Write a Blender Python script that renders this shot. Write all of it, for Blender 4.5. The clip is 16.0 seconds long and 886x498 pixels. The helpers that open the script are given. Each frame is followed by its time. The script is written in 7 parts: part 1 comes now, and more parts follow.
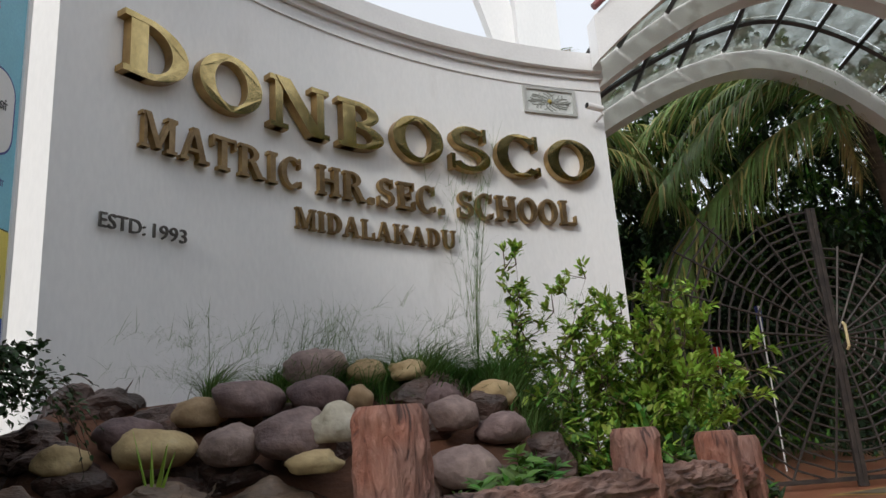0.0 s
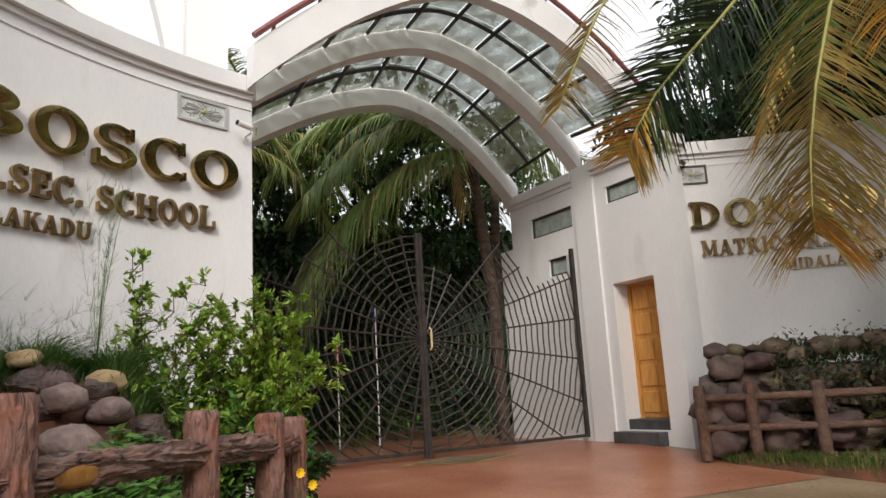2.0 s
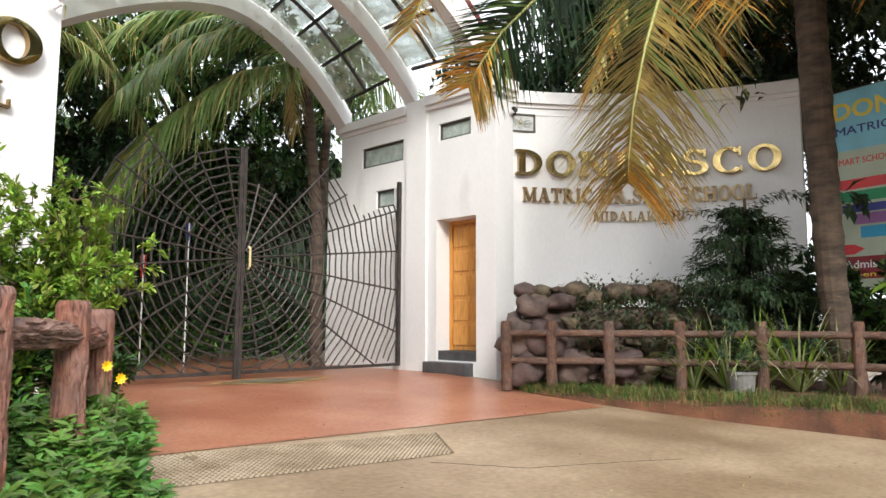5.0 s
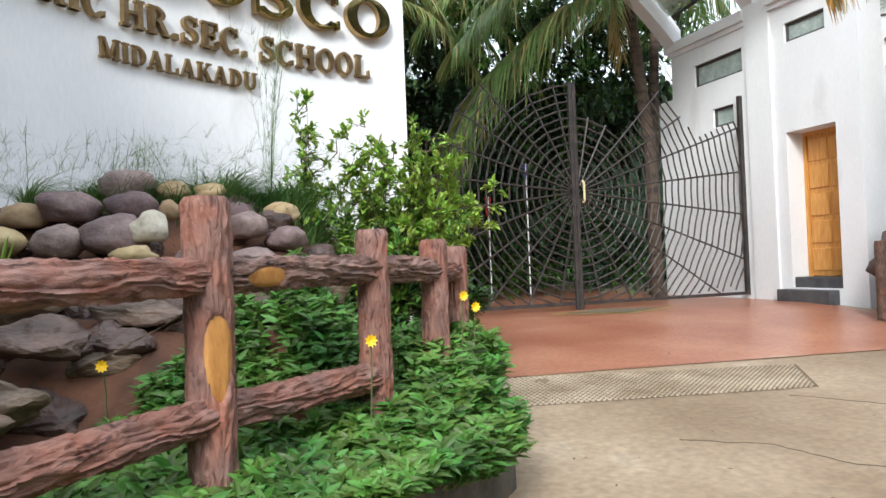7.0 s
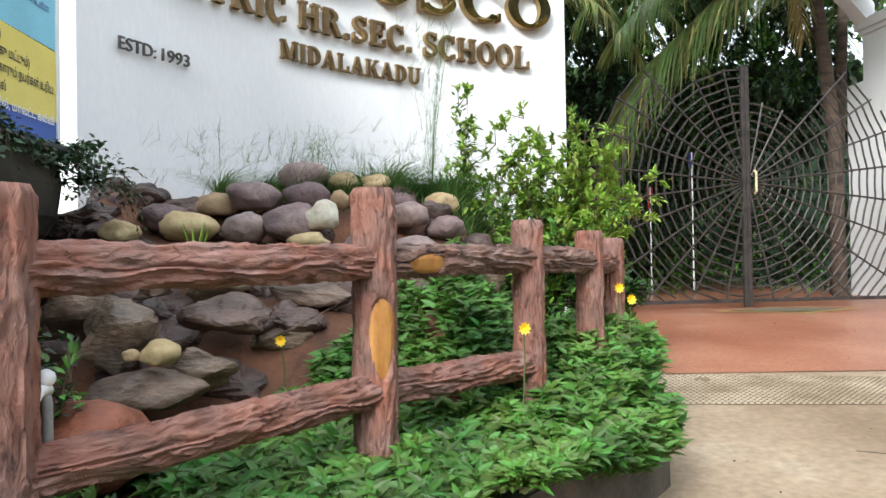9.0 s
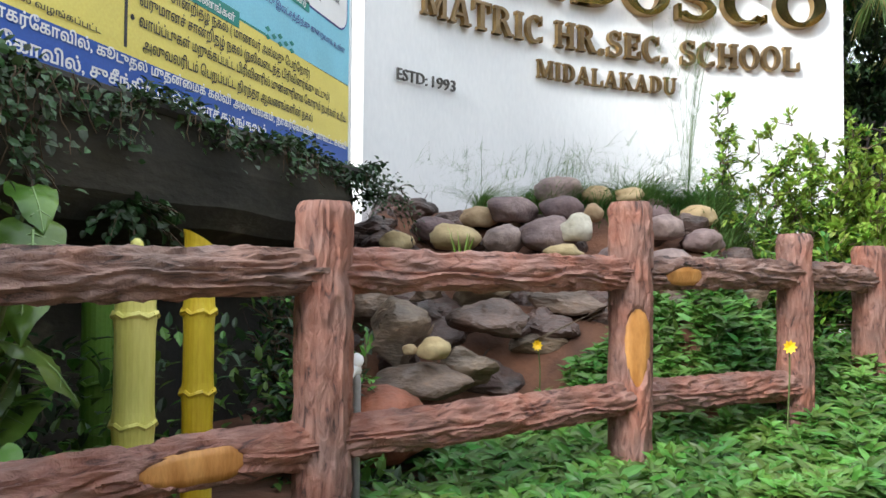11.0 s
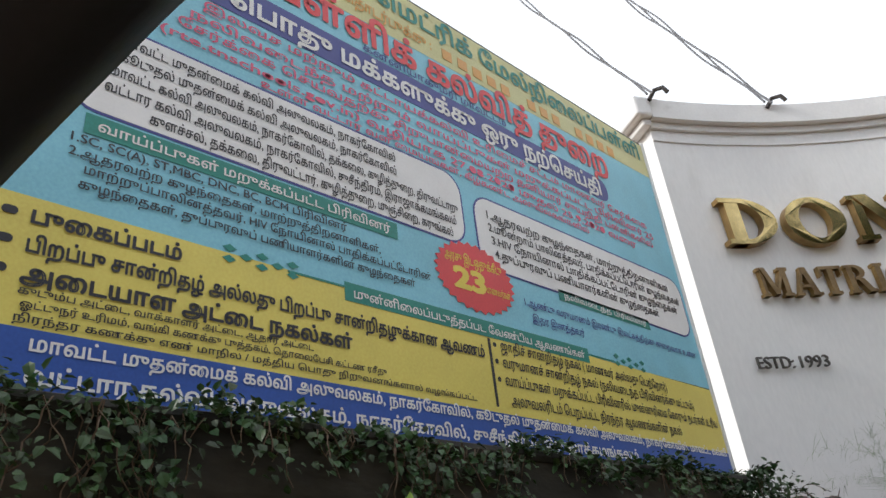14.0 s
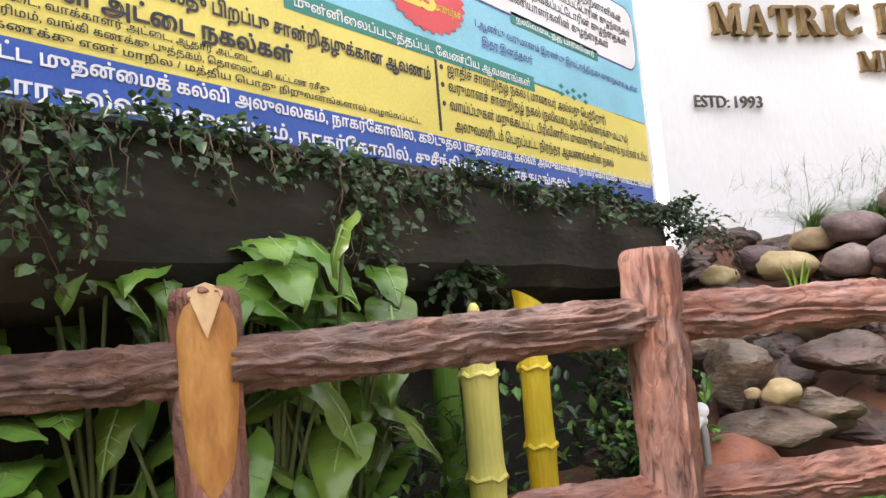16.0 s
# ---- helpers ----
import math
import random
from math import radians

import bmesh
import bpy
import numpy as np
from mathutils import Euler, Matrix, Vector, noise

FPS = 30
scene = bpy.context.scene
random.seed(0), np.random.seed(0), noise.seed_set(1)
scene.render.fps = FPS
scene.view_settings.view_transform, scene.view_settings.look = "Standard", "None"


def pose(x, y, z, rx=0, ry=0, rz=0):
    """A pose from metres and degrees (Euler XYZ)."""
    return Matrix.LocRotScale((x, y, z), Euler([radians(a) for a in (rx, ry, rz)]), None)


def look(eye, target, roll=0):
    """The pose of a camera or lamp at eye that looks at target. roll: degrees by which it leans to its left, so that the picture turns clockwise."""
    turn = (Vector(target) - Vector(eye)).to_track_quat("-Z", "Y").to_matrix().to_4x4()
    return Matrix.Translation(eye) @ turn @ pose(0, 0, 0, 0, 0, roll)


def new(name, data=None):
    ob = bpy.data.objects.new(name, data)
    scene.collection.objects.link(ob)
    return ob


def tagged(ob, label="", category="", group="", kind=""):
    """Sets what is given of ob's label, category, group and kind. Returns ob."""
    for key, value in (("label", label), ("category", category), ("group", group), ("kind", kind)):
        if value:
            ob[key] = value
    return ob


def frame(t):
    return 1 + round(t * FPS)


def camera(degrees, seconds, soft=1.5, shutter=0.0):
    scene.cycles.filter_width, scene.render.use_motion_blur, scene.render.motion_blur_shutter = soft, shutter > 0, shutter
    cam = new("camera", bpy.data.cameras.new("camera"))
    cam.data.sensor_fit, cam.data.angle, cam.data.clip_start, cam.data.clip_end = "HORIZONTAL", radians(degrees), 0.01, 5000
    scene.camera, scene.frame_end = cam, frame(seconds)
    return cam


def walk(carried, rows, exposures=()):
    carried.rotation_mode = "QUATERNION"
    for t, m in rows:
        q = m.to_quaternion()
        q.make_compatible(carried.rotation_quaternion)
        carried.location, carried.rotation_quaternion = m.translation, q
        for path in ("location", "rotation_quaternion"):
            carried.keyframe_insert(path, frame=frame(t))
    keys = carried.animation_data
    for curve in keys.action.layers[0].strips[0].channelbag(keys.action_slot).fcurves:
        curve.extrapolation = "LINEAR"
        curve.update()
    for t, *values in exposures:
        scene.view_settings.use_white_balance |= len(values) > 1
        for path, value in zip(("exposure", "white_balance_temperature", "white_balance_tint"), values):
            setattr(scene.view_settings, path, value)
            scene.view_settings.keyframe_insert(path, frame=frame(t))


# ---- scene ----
cam = camera(63.3, 16.0)
PATH = [
    (0, (0.029, 1.056, 1.327), (0.024, 2.996, 1.813), -3.9),
    (0.2, (0.047, 0.10, 1.245), (0.060, 2.055, 1.672), -3.2),
    (0.5, (0.049, 0.057, 1.241), (0.07, 2.009, 1.674), -2.9),
    (1, (0.039, 0.063, 1.246), (0.262, 1.987, 1.745), -1.0),
    (1.5, (0.015, 0.071, 1.333), (0.667, 1.903, 1.801), -3.4),
    (2, (0.073, 0.104, 1.315), (0.966, 1.851, 1.704), -3.3),
    (2.5, (0.065, 0.127, 1.234), (1.26, 1.685, 1.613), -1.3),
    (3, (0.074, 0.129, 1.225), (1.455, 1.55, 1.492), 0.2),
    (5.5, (0.025, 0.239, 1.171), (1.272, 1.794, 1.336), -0.1),
    (6, (0.023, 0.173, 1.171), (0.92, 1.951, 1.351), 1.2),
    (6.5, (0.022, 0.162, 1.162), (0.729, 2.027, 1.307), 0.2),
    (7, (0.036, 0.191, 1.156), (0.549, 2.124, 1.193), -2.2),
    (7.5, (0.035, 0.184, 1.167), (0.391, 2.152, 1.222), -1.9),
    (8, (0.039, 0.167, 1.161), (0.258, 2.154, 1.206), -1.7),
    (10.5, (0.015, 0.018, 1.151), (-0.273, 1.998, 1.153), 0.5),
    (11, (0.01, -0.033, 1.148), (-0.576, 1.879, 1.205), 0.5),
    (11.5, (-0.007, -0.059, 1.152), (-0.85, 1.751, 1.27), 0.5),
    (12, (-0.021, -0.056, 1.172), (-1.057, 1.621, 1.51), -1.7),
    (12.5, (-0.008, -0.063, 1.183), (-1.149, 1.485, 1.733), -4.3),
    (13, (-0.007, -0.059, 1.175), (-1.183, 1.361, 1.95), -6.7),
    (13.5, (-0.004, -0.066, 1.166), (-1.221, 1.195, 2.13), -6.8),
    (14, (0.046, -0.08, 1.155), (-1.181, 1.188, 2.096), -6.6),
    (14.5, (0.063, -0.082, 1.148), (-1.174, 1.226, 2.019), -7.1),
    (15, (0.096, -0.104, 1.124), (-1.168, 1.287, 1.808), -7.5),
    (15.5, (0.026, -0.075, 1.161), (-1.261, 1.412, 1.526), -6.0),
    (16, (-0.022, -0.065, 1.171), (-1.325, 1.439, 1.378), -4.6),
]
EXPOSURES = [(0.0, 0.13, 6350, 9), (0.5, 0.45, 6400, 9), (1.0, 0.38, 6450, 9), (2.0, 0.40, 6750, 11), (2.5, 0.85, 7000, 12), (3.0, 1.35, 7000, 12),
             (5.5, 1.27, 6250, 7), (7.0, 1.28, 5950, 6), (8.0, 1.38, 5950, 5), (10.5, 1.5, 6100, 6), (11.5, 1.55, 5950, 5), (12.5, 1.35, 6150, 6),
             (13.5, 0.62, 6350, 8), (14.5, 0.75, 6350, 10), (15.0, 0.85, 6500, 12), (15.5, 1.5, 6600, 13), (16.0, 2.0, 6600, 14)]
walk(cam, [(t, look(eye, target, roll)) for t, eye, target, roll in PATH], EXPOSURES)

import collections
from mathutils.geometry import tessellate_polygon

# ---- world, sun, exposure ----
world = bpy.data.worlds.new("world")
scene.world = world
world.use_nodes = True
wn = world.node_tree.nodes
wl = world.node_tree.links
sky = wn.new("ShaderNodeTexSky")
sky.sky_type = "NISHITA"
sky.sun_disc = False
sky.sun_elevation = radians(31)
sky.sun_rotation = radians(220)
sky.air_density, sky.dust_density = 1.0, 4.0
haze = wn.new("ShaderNodeMix")
haze.data_type = "RGBA"
haze.inputs[0].default_value = 0.85
haze.inputs[7].default_value = (7.6, 7.8, 8.2, 1)
wl.new(sky.outputs[0], haze.inputs[6])
wl.new(haze.outputs[2], wn["Background"].inputs[0])
wn["Background"].inputs[1].default_value = 0.12

sun_data = bpy.data.lights.new("sun", "SUN")
sun_data.energy = 1.7
sun_data.angle = radians(16)
sun_data.color = (1.0, 0.95, 0.88)
sun = new("sun", sun_data)
sun.matrix_world = look((-3.6, -8.0, 9.2), (2.5, 4, 1))


# ---- materials ----
def nodes_of(name):
    m = bpy.data.materials.new(name)
    m.use_nodes = True
    return m, m.node_tree.nodes, m.node_tree.links, m.node_tree.nodes["Principled BSDF"]


def surface(name, a, b, scale=4.0, rough=0.8, bump=0.3, fine=60.0, metal=0.0, c=None, stretch=(1, 1, 1), vary=0.0,
            island=False, spec=0.5, grain=0.25, through_light=0.0):
    """Two-scale procedural surface: large mottling from a to b, stains towards c, fine grain as bump."""
    m, n, l, p = nodes_of(name)
    co = n.new("ShaderNodeTexCoord")
    mp = n.new("ShaderNodeMapping")
    mp.inputs["Scale"].default_value = stretch
    l.new(co.outputs["Object"], mp.inputs[0])
    big = n.new("ShaderNodeTexNoise")
    big.inputs["Scale"].default_value = scale
    big.inputs["Detail"].default_value = 6
    small = n.new("ShaderNodeTexNoise")
    small.inputs["Scale"].default_value = fine
    small.inputs["Detail"].default_value = 4
    l.new(mp.outputs[0], big.inputs[0])
    l.new(mp.outputs[0], small.inputs[0])
    ramp = n.new("ShaderNodeValToRGB")
    ramp.color_ramp.elements[0].position = 0.35
    ramp.color_ramp.elements[1].position = 0.65
    ramp.color_ramp.elements[0].color = (*a, 1)
    ramp.color_ramp.elements[1].color = (*b, 1)
    if c:
        e = ramp.color_ramp.elements.new(0.74)
        e.color = (*c, 1)
    l.new(big.outputs[0], ramp.inputs[0])
    mix = n.new("ShaderNodeMix")
    mix.data_type = "RGBA"
    mix.blend_type = "OVERLAY"
    mix.inputs[0].default_value = grain
    l.new(ramp.outputs[0], mix.inputs[6])
    l.new(small.outputs[0], mix.inputs[7])
    out = mix.outputs[2]
    if vary:
        hsv = n.new("ShaderNodeHueSaturation")
        rnd = n.new("ShaderNodeNewGeometry") if island else n.new("ShaderNodeObjectInfo")
        ma = n.new("ShaderNodeMapRange")
        ma.inputs[3].default_value, ma.inputs[4].default_value = 1 - vary, 1 + vary
        l.new(rnd.outputs["Random Per Island" if island else "Random"], ma.inputs[0])
        l.new(ma.outputs[0], hsv.inputs["Value"])
        mh = n.new("ShaderNodeMapRange")
        mh.inputs[3].default_value, mh.inputs[4].default_value = 0.5 - vary * 0.06, 0.5 + vary * 0.06
        l.new(rnd.outputs["Random Per Island" if island else "Random"], mh.inputs[0])
        l.new(mh.outputs[0], hsv.inputs["Hue"])
        l.new(out, hsv.inputs["Color"])
        out = hsv.outputs[0]
    l.new(out, p.inputs["Base Color"])
    p.inputs["Roughness"].default_value = rough
    p.inputs["Metallic"].default_value = metal
    p.inputs["Specular IOR Level"].default_value = spec
    if bump:
        add = n.new("ShaderNodeMath")
        add.operation = "MULTIPLY_ADD"
        add.inputs[1].default_value = 0.4
        l.new(small.outputs[0], add.inputs[0])
        l.new(big.outputs[0], add.inputs[2])
        bp = n.new("ShaderNodeBump")
        bp.inputs["Strength"].default_value = bump
        bp.inputs["Distance"].default_value = 0.02
        l.new(add.outputs[0], bp.inputs["Height"])
        l.new(bp.outputs[0], p.inputs["Normal"])
    if through_light:
        tr = n.new("ShaderNodeBsdfTranslucent")
        ms = n.new("ShaderNodeMixShader")
        ms.inputs[0].default_value = through_light
        l.new(out, tr.inputs[0])
        l.new(p.outputs[0], ms.inputs[1])
        l.new(tr.outputs[0], ms.inputs[2])
        l.new(ms.outputs[0], n["Material Output"].inputs[0])
    return m


def plain(name, col, rough=0.6, metal=0.0, spec=0.5):
    return surface(name, [v * 0.93 for v in col], [min(1, v * 1.05) for v in col], 3.0, rough, 0.05, 90.0, metal, spec=spec)


WHITE = surface("white_plaster", (0.74, 0.75, 0.765), (0.80, 0.805, 0.815), 1.2, 0.75, 0.08, 40, c=(0.70, 0.70, 0.70), stretch=(1, 1, 0.35))
WHITE_TRIM = surface("white_trim_paint", (0.74, 0.74, 0.75), (0.81, 0.81, 0.815), 2.0, 0.7, 0.1, 50, c=(0.58, 0.57, 0.56))
BRASS = surface("polished_brass", (0.36, 0.27, 0.115), (0.58, 0.45, 0.21), 5, 0.14, 0.05, 30, metal=1.0)
BRASS_SIDE = surface("brass_edge", (0.30, 0.20, 0.09), (0.48, 0.33, 0.14), 6, 0.35, 0.1, 40, metal=1.0)
BRASS_DARK = surface("tarnished_brass", (0.20, 0.135, 0.075), (0.36, 0.255, 0.14), 8, 0.38, 0.1, 40, metal=0.9)
IRON = surface("black_iron", (0.034, 0.030, 0.03), (0.066, 0.055, 0.05), 8, 0.55, 0.2, 80, metal=0.3)
STEEL_DARK = surface("dark_steel_bar", (0.035, 0.032, 0.035), (0.065, 0.06, 0.06), 8, 0.5, 0.2, 80, metal=0.3)
RED_PIPE = plain("maroon_pipe_paint", (0.22, 0.07, 0.07), 0.5)
DOOR_WOOD = surface("varnished_orange_wood", (0.50, 0.22, 0.045), (0.66, 0.33, 0.08), 5, 0.42, 0.12, 70, stretch=(6, 6, 0.8))
DARK_STONE = surface("dark_slate_step", (0.05, 0.05, 0.055), (0.09, 0.09, 0.095), 6, 0.5, 0.2, 60)
RED_FLOOR = surface("red_oxide_floor", (0.33, 0.125, 0.072), (0.43, 0.195, 0.12), 1.3, 0.34, 0.2, 26, c=(0.42, 0.29, 0.20), grain=0.5)
CONCRETE = surface("worn_concrete", (0.22, 0.15, 0.09), (0.37, 0.275, 0.185), 0.9, 0.5, 0.5, 22, c=(0.43, 0.36, 0.27), grain=0.5)
EARTH = surface("red_earth", (0.07, 0.032, 0.019), (0.17, 0.072, 0.038), 3, 0.95, 0.8, 40)
# moss tone darkened further: shade under the hoarding is put into the colour
MOSSY = surface("mossy_shaded_concrete", (0.010, 0.010, 0.008), (0.034, 0.030, 0.022), 2.0, 0.9, 0.6, 24, c=(0.16, 0.14, 0.10), stretch=(1, 1, 1.6))
LEAF = surface("fresh_leaf", (0.042, 0.118, 0.016), (0.145, 0.275, 0.045), 3, 0.5, 0.1, 40, vary=0.45, island=True, through_light=0.3)
LEAF_YELLOW = surface("yellow_green_leaf", (0.20, 0.33, 0.04), (0.34, 0.45, 0.07), 3, 0.5, 0.1, 40, vary=0.4, island=True, through_light=0.3)
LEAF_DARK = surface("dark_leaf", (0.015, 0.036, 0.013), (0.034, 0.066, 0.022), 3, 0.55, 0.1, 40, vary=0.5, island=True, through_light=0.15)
IVY = surface("ivy_leaf", (0.022, 0.05, 0.017), (0.05, 0.09, 0.027), 3, 0.5, 0.1, 40, vary=0.5, island=True, through_light=0.2)
GRASSY = surface("fine_grass_blade", (0.055, 0.125, 0.025), (0.15, 0.24, 0.06), 3, 0.7, 0.0, 40, vary=0.4, island=True, through_light=0.3)
PALM_GREEN = surface("palm_leaflet", (0.14, 0.22, 0.06), (0.25, 0.35, 0.11), 3, 0.38, 0.0, 40, vary=0.45, island=True, through_light=0.42)
PALM_DRY = surface("drying_palm_leaflet", (0.36, 0.29, 0.10), (0.52, 0.41, 0.17), 3, 0.55, 0.0, 40, vary=0.35, island=True, through_light=0.3)
PALM_ORANGE = surface("orange_palm_leaflet", (0.54, 0.26, 0.045), (0.68, 0.38, 0.09), 3, 0.55, 0.0, 40, vary=0.35, island=True, through_light=0.3)
TRUNK = surface("palm_bark", (0.042, 0.03, 0.023), (0.105, 0.072, 0.05), 4, 0.9, 0.8, 30, stretch=(1, 1, 3))
STEM = plain("green_stem", (0.10, 0.13, 0.04), 0.6)
TWIG = plain("brown_twig", (0.10, 0.065, 0.04), 0.8)


# ---- mesh helpers ----
ENT = Matrix(((0.9972, -0.075, 0, 4.5), (0.075, 0.9972, 0, 7.2), (0, 0, 1, 0), (0, 0, 0, 1)))


def link(name, bm, mats, smooth=False):
    me = bpy.data.meshes.new(name)
    bmesh.ops.recalc_face_normals(bm, faces=bm.faces)
    bm.to_mesh(me)
    bm.free()
    for m in (mats if isinstance(mats, (list, tuple)) else [mats]):
        me.materials.append(m)
    if smooth:
        me.polygons.foreach_set("use_smooth", [True] * len(me.polygons))
    return new(name, me)


def part(name, bm, mats, parent, label="", smooth=False):
    ob = link(name, bm, mats, smooth)
    ob.parent = parent
    if label:
        tagged(ob, label)
    return ob


def thing(name, label, category, m=None, group="", kind=""):
    ob = new(name)
    ob.empty_display_size = 0.1
    if m is not None:
        ob.matrix_basis = m
    return tagged(ob, label, category, group, kind)


def box(bm, lo, hi, bevel=0.0, m=None):
    r = bmesh.ops.create_cube(bm, size=1.0)
    vs = r["verts"]
    for v in vs:
        v.co = Vector([lo[i] + (v.co[i] + 0.5) * (hi[i] - lo[i]) for i in range(3)])
    if bevel:
        es = list({e for v in vs for e in v.link_edges})
        r = bmesh.ops.bevel(bm, geom=es, offset=bevel, segments=2, affect="EDGES", profile=0.5)
        vs = list({v for f in r["faces"] for v in f.verts} | {v for v in vs if v.is_valid})
    if m is not None:
        seen = set()
        stack = [v for v in vs if v.is_valid]
        while stack:
            v = stack.pop()
            if v in seen:
                continue
            seen.add(v)
            stack += [e.other_vert(v) for e in v.link_edges]
        for v in seen:
            v.co = m @ v.co
    return vs


def tube(bm, pts, radii, sides=8, caps=True, squash=1.0, mat=0):
    """A tube along pts; radii is one number or one for each point."""
    pts = [Vector(p) for p in pts]
    if not isinstance(radii, (list, tuple)):
        radii = [radii] * len(pts)
    rings = []
    up = Vector((0, 0, 1))
    side = None
    for i, p in enumerate(pts):
        d = (pts[min(i + 1, len(pts) - 1)] - pts[max(i - 1, 0)]).normalized()
        if side is None:
            side = d.cross(up)
            if side.length < 0.05:
                side = d.cross(Vector((1, 0, 0)))
        side = (side - d * side.dot(d)).normalized()
        nor = side.cross(d)
        rings.append([bm.verts.new(p + (side * math.cos(a) + nor * math.sin(a) * squash) * radii[i])
                      for a in [2 * math.pi * k / sides for k in range(sides)]])
    for a, b in zip(rings, rings[1:]):
        for k in range(sides):
            bm.faces.new((a[k], a[(k + 1) % sides], b[(k + 1) % sides], b[k])).material_index = mat
    if caps:
        bm.faces.new(rings[0][::-1]).material_index = mat
        bm.faces.new(rings[-1]).material_index = mat
    return rings


def prism(bm, poly, y0, y1, place=None, mat_front=0, mat_side=0):
    """Extrudes a polygon of (x, z) from depth y0 (front) to y1; place maps each point."""
    place = place or (lambda p: p)
    a = [bm.verts.new(place(Vector((x, y0, z)))) for x, z in poly]
    b = [bm.verts.new(place(Vector((x, y1, z)))) for x, z in poly]
    bm.faces.new(a).material_index = mat_front
    bm.faces.new(b[::-1]).material_index = mat_side
    for i in range(len(poly)):
        j = (i + 1) % len(poly)
        bm.faces.new((a[j], a[i], b[i], b[j])).material_index = mat_side


def arc_strip(bm, c, angles, r0, r1, z0, z1):
    """A curved wall piece: ring segment between radii r0 and r1 from z0 to z1."""
    prev = None
    for k, a in enumerate(angles):
        ca, sa = math.cos(radians(a)), math.sin(radians(a))
        q = [bm.verts.new((c[0] + r * ca, c[1] + r * sa, z)) for r, z in ((r0, z0), (r1, z0), (r1, z1), (r0, z1))]
        if prev:
            for i in range(4):
                bm.faces.new((prev[i], prev[(i + 1) % 4], q[(i + 1) % 4], q[i]))
        else:
            bm.faces.new(q)
        prev = q
    bm.faces.new(prev[::-1])


def steps(a, b, n):
    return [a + (b - a) * k / n for k in range(n + 1)]


def ground_z(x, y):
    return max(-0.12, min(0.45, -0.02 + 0.057 * y))


# ---- ground: one sheet to the horizon, rising gently to the gate ----
bm = bmesh.new()
xs = [-600, -80, -20, -8] + steps(-6, 14, 40) + [20, 60, 600]
ys = [-600, -60, -12, -5] + steps(-3, 10, 52) + [14, 30, 90, 600]
grid = [[bm.verts.new((x, y, ground_z(x, y) - 0.02)) for x in xs] for y in ys]
for j in range(len(ys) - 1):
    for i in range(len(xs) - 1):
        bm.faces.new((grid[j][i], grid[j][i + 1], grid[j + 1][i + 1], grid[j + 1][i]))
tagged(link("ground", bm, CONCRETE, True), "worn pale concrete forecourt with brown stains", "ground", kind="structure")


def draped(name, outline, mat, lift, label, cells=24):
    """A thin sheet on the ground, bounded by two edge lines (lists of x, y)."""
    bm = bmesh.new()
    left, right = outline
    rows = []
    for k in range(cells + 1):
        t = k / cells * (len(left) - 1)
        i = min(int(t), len(left) - 2)
        p = Vector(left[i]).lerp(Vector(left[i + 1]), t - i)
        q = Vector(right[i]).lerp(Vector(right[i + 1]), t - i)
        rows.append([bm.verts.new((*(p.lerp(q, s / 12)), ground_z(0, p.lerp(q, s / 12).y) + lift)) for s in range(13)])
    for a, b in zip(rows, rows[1:]):
        for s in range(12):
            bm.faces.new((a[s], a[s + 1], b[s + 1], b[s]))
    return tagged(link(name, bm, mat, True), label, "floor", kind="structure")


draped("floor_red_apron", ([(1.55, 5.35), (1.5, 7.2), (1.35, 9.3), (1.0, 16)], [(6.75, 5.15), (7.15, 7.0), (7.3, 9.3), (7.2, 16)]),
       RED_FLOOR, -0.013, "red oxide cement apron before the gate", 110)

# ---- the curved white walls ----
LC, LR = (-1.699, -5.235), 5.72
RC, RR = (0.576, -4.553), 5.36


def curved_wall(name, c, r, a0, a1, label):
    w = thing(name, label, "wall", ENT, kind="structure")
    ang = steps(a0, a1, 40)
    bm = bmesh.new()
    arc_strip(bm, c, ang, r, r + 0.28, -0.3, 4.44)
    part("wall_body", bm, WHITE, w, smooth=False)
    bm = bmesh.new()
    arc_strip(bm, c, ang, r - 0.03, r + 0.3, 4.443, 4.50)
    part("lower_moulding", bm, WHITE_TRIM, w)
    bm = bmesh.new()
    arc_strip(bm, c, ang, r - 0.085, r + 0.34, 4.503, 4.68)
    part("coping", bm, WHITE_TRIM, w)
    bm = bmesh.new()
    arc_strip(bm, c, ang, r - 0.012, r - 0.001, 4.33, 4.35)
    part("groove_line", bm, WHITE_TRIM, w)
    return w


wall_left = curved_wall("wall_left", LC, LR, 101.9, 149.2, "white plastered concave entrance wall with moulded coping")
wall_right = curved_wall("wall_right", RC, RR, 62.0, 14.0, "white plastered concave entrance wall with moulded coping")


def end_pier(name, c, r, a, sign):
    """The slim white pilaster that ends a curved wall."""
    p = thing(name, "slim white pilaster closing the curved wall", "pilaster", ENT, kind="structure")
    ca, sa = math.cos(radians(a)), math.sin(radians(a))
    m = Matrix(((sa * sign, ca, 0, c[0] + r * ca), (-ca * sign, sa, 0, c[1] + r * sa), (0, 0, 1, 0), (0, 0, 0, 1)))
    bm = bmesh.new()
    box(bm, (-0.20, 0.004, -0.3), (-0.003, 0.3, 4.44), 0.01, m)
    part("shaft", bm, WHITE, p)
    bm = bmesh.new()
    box(bm, (0.003, -0.05, 4.443), (0.08, 0.35, 4.50), 0.01, m)
    box(bm, (0.003, -0.10, 4.503), (0.15, 0.40, 4.685), 0.02, m)
    part("cap", bm, WHITE_TRIM, p)


end_pier("wall_left_pilaster", LC, LR, 149.2, -1)


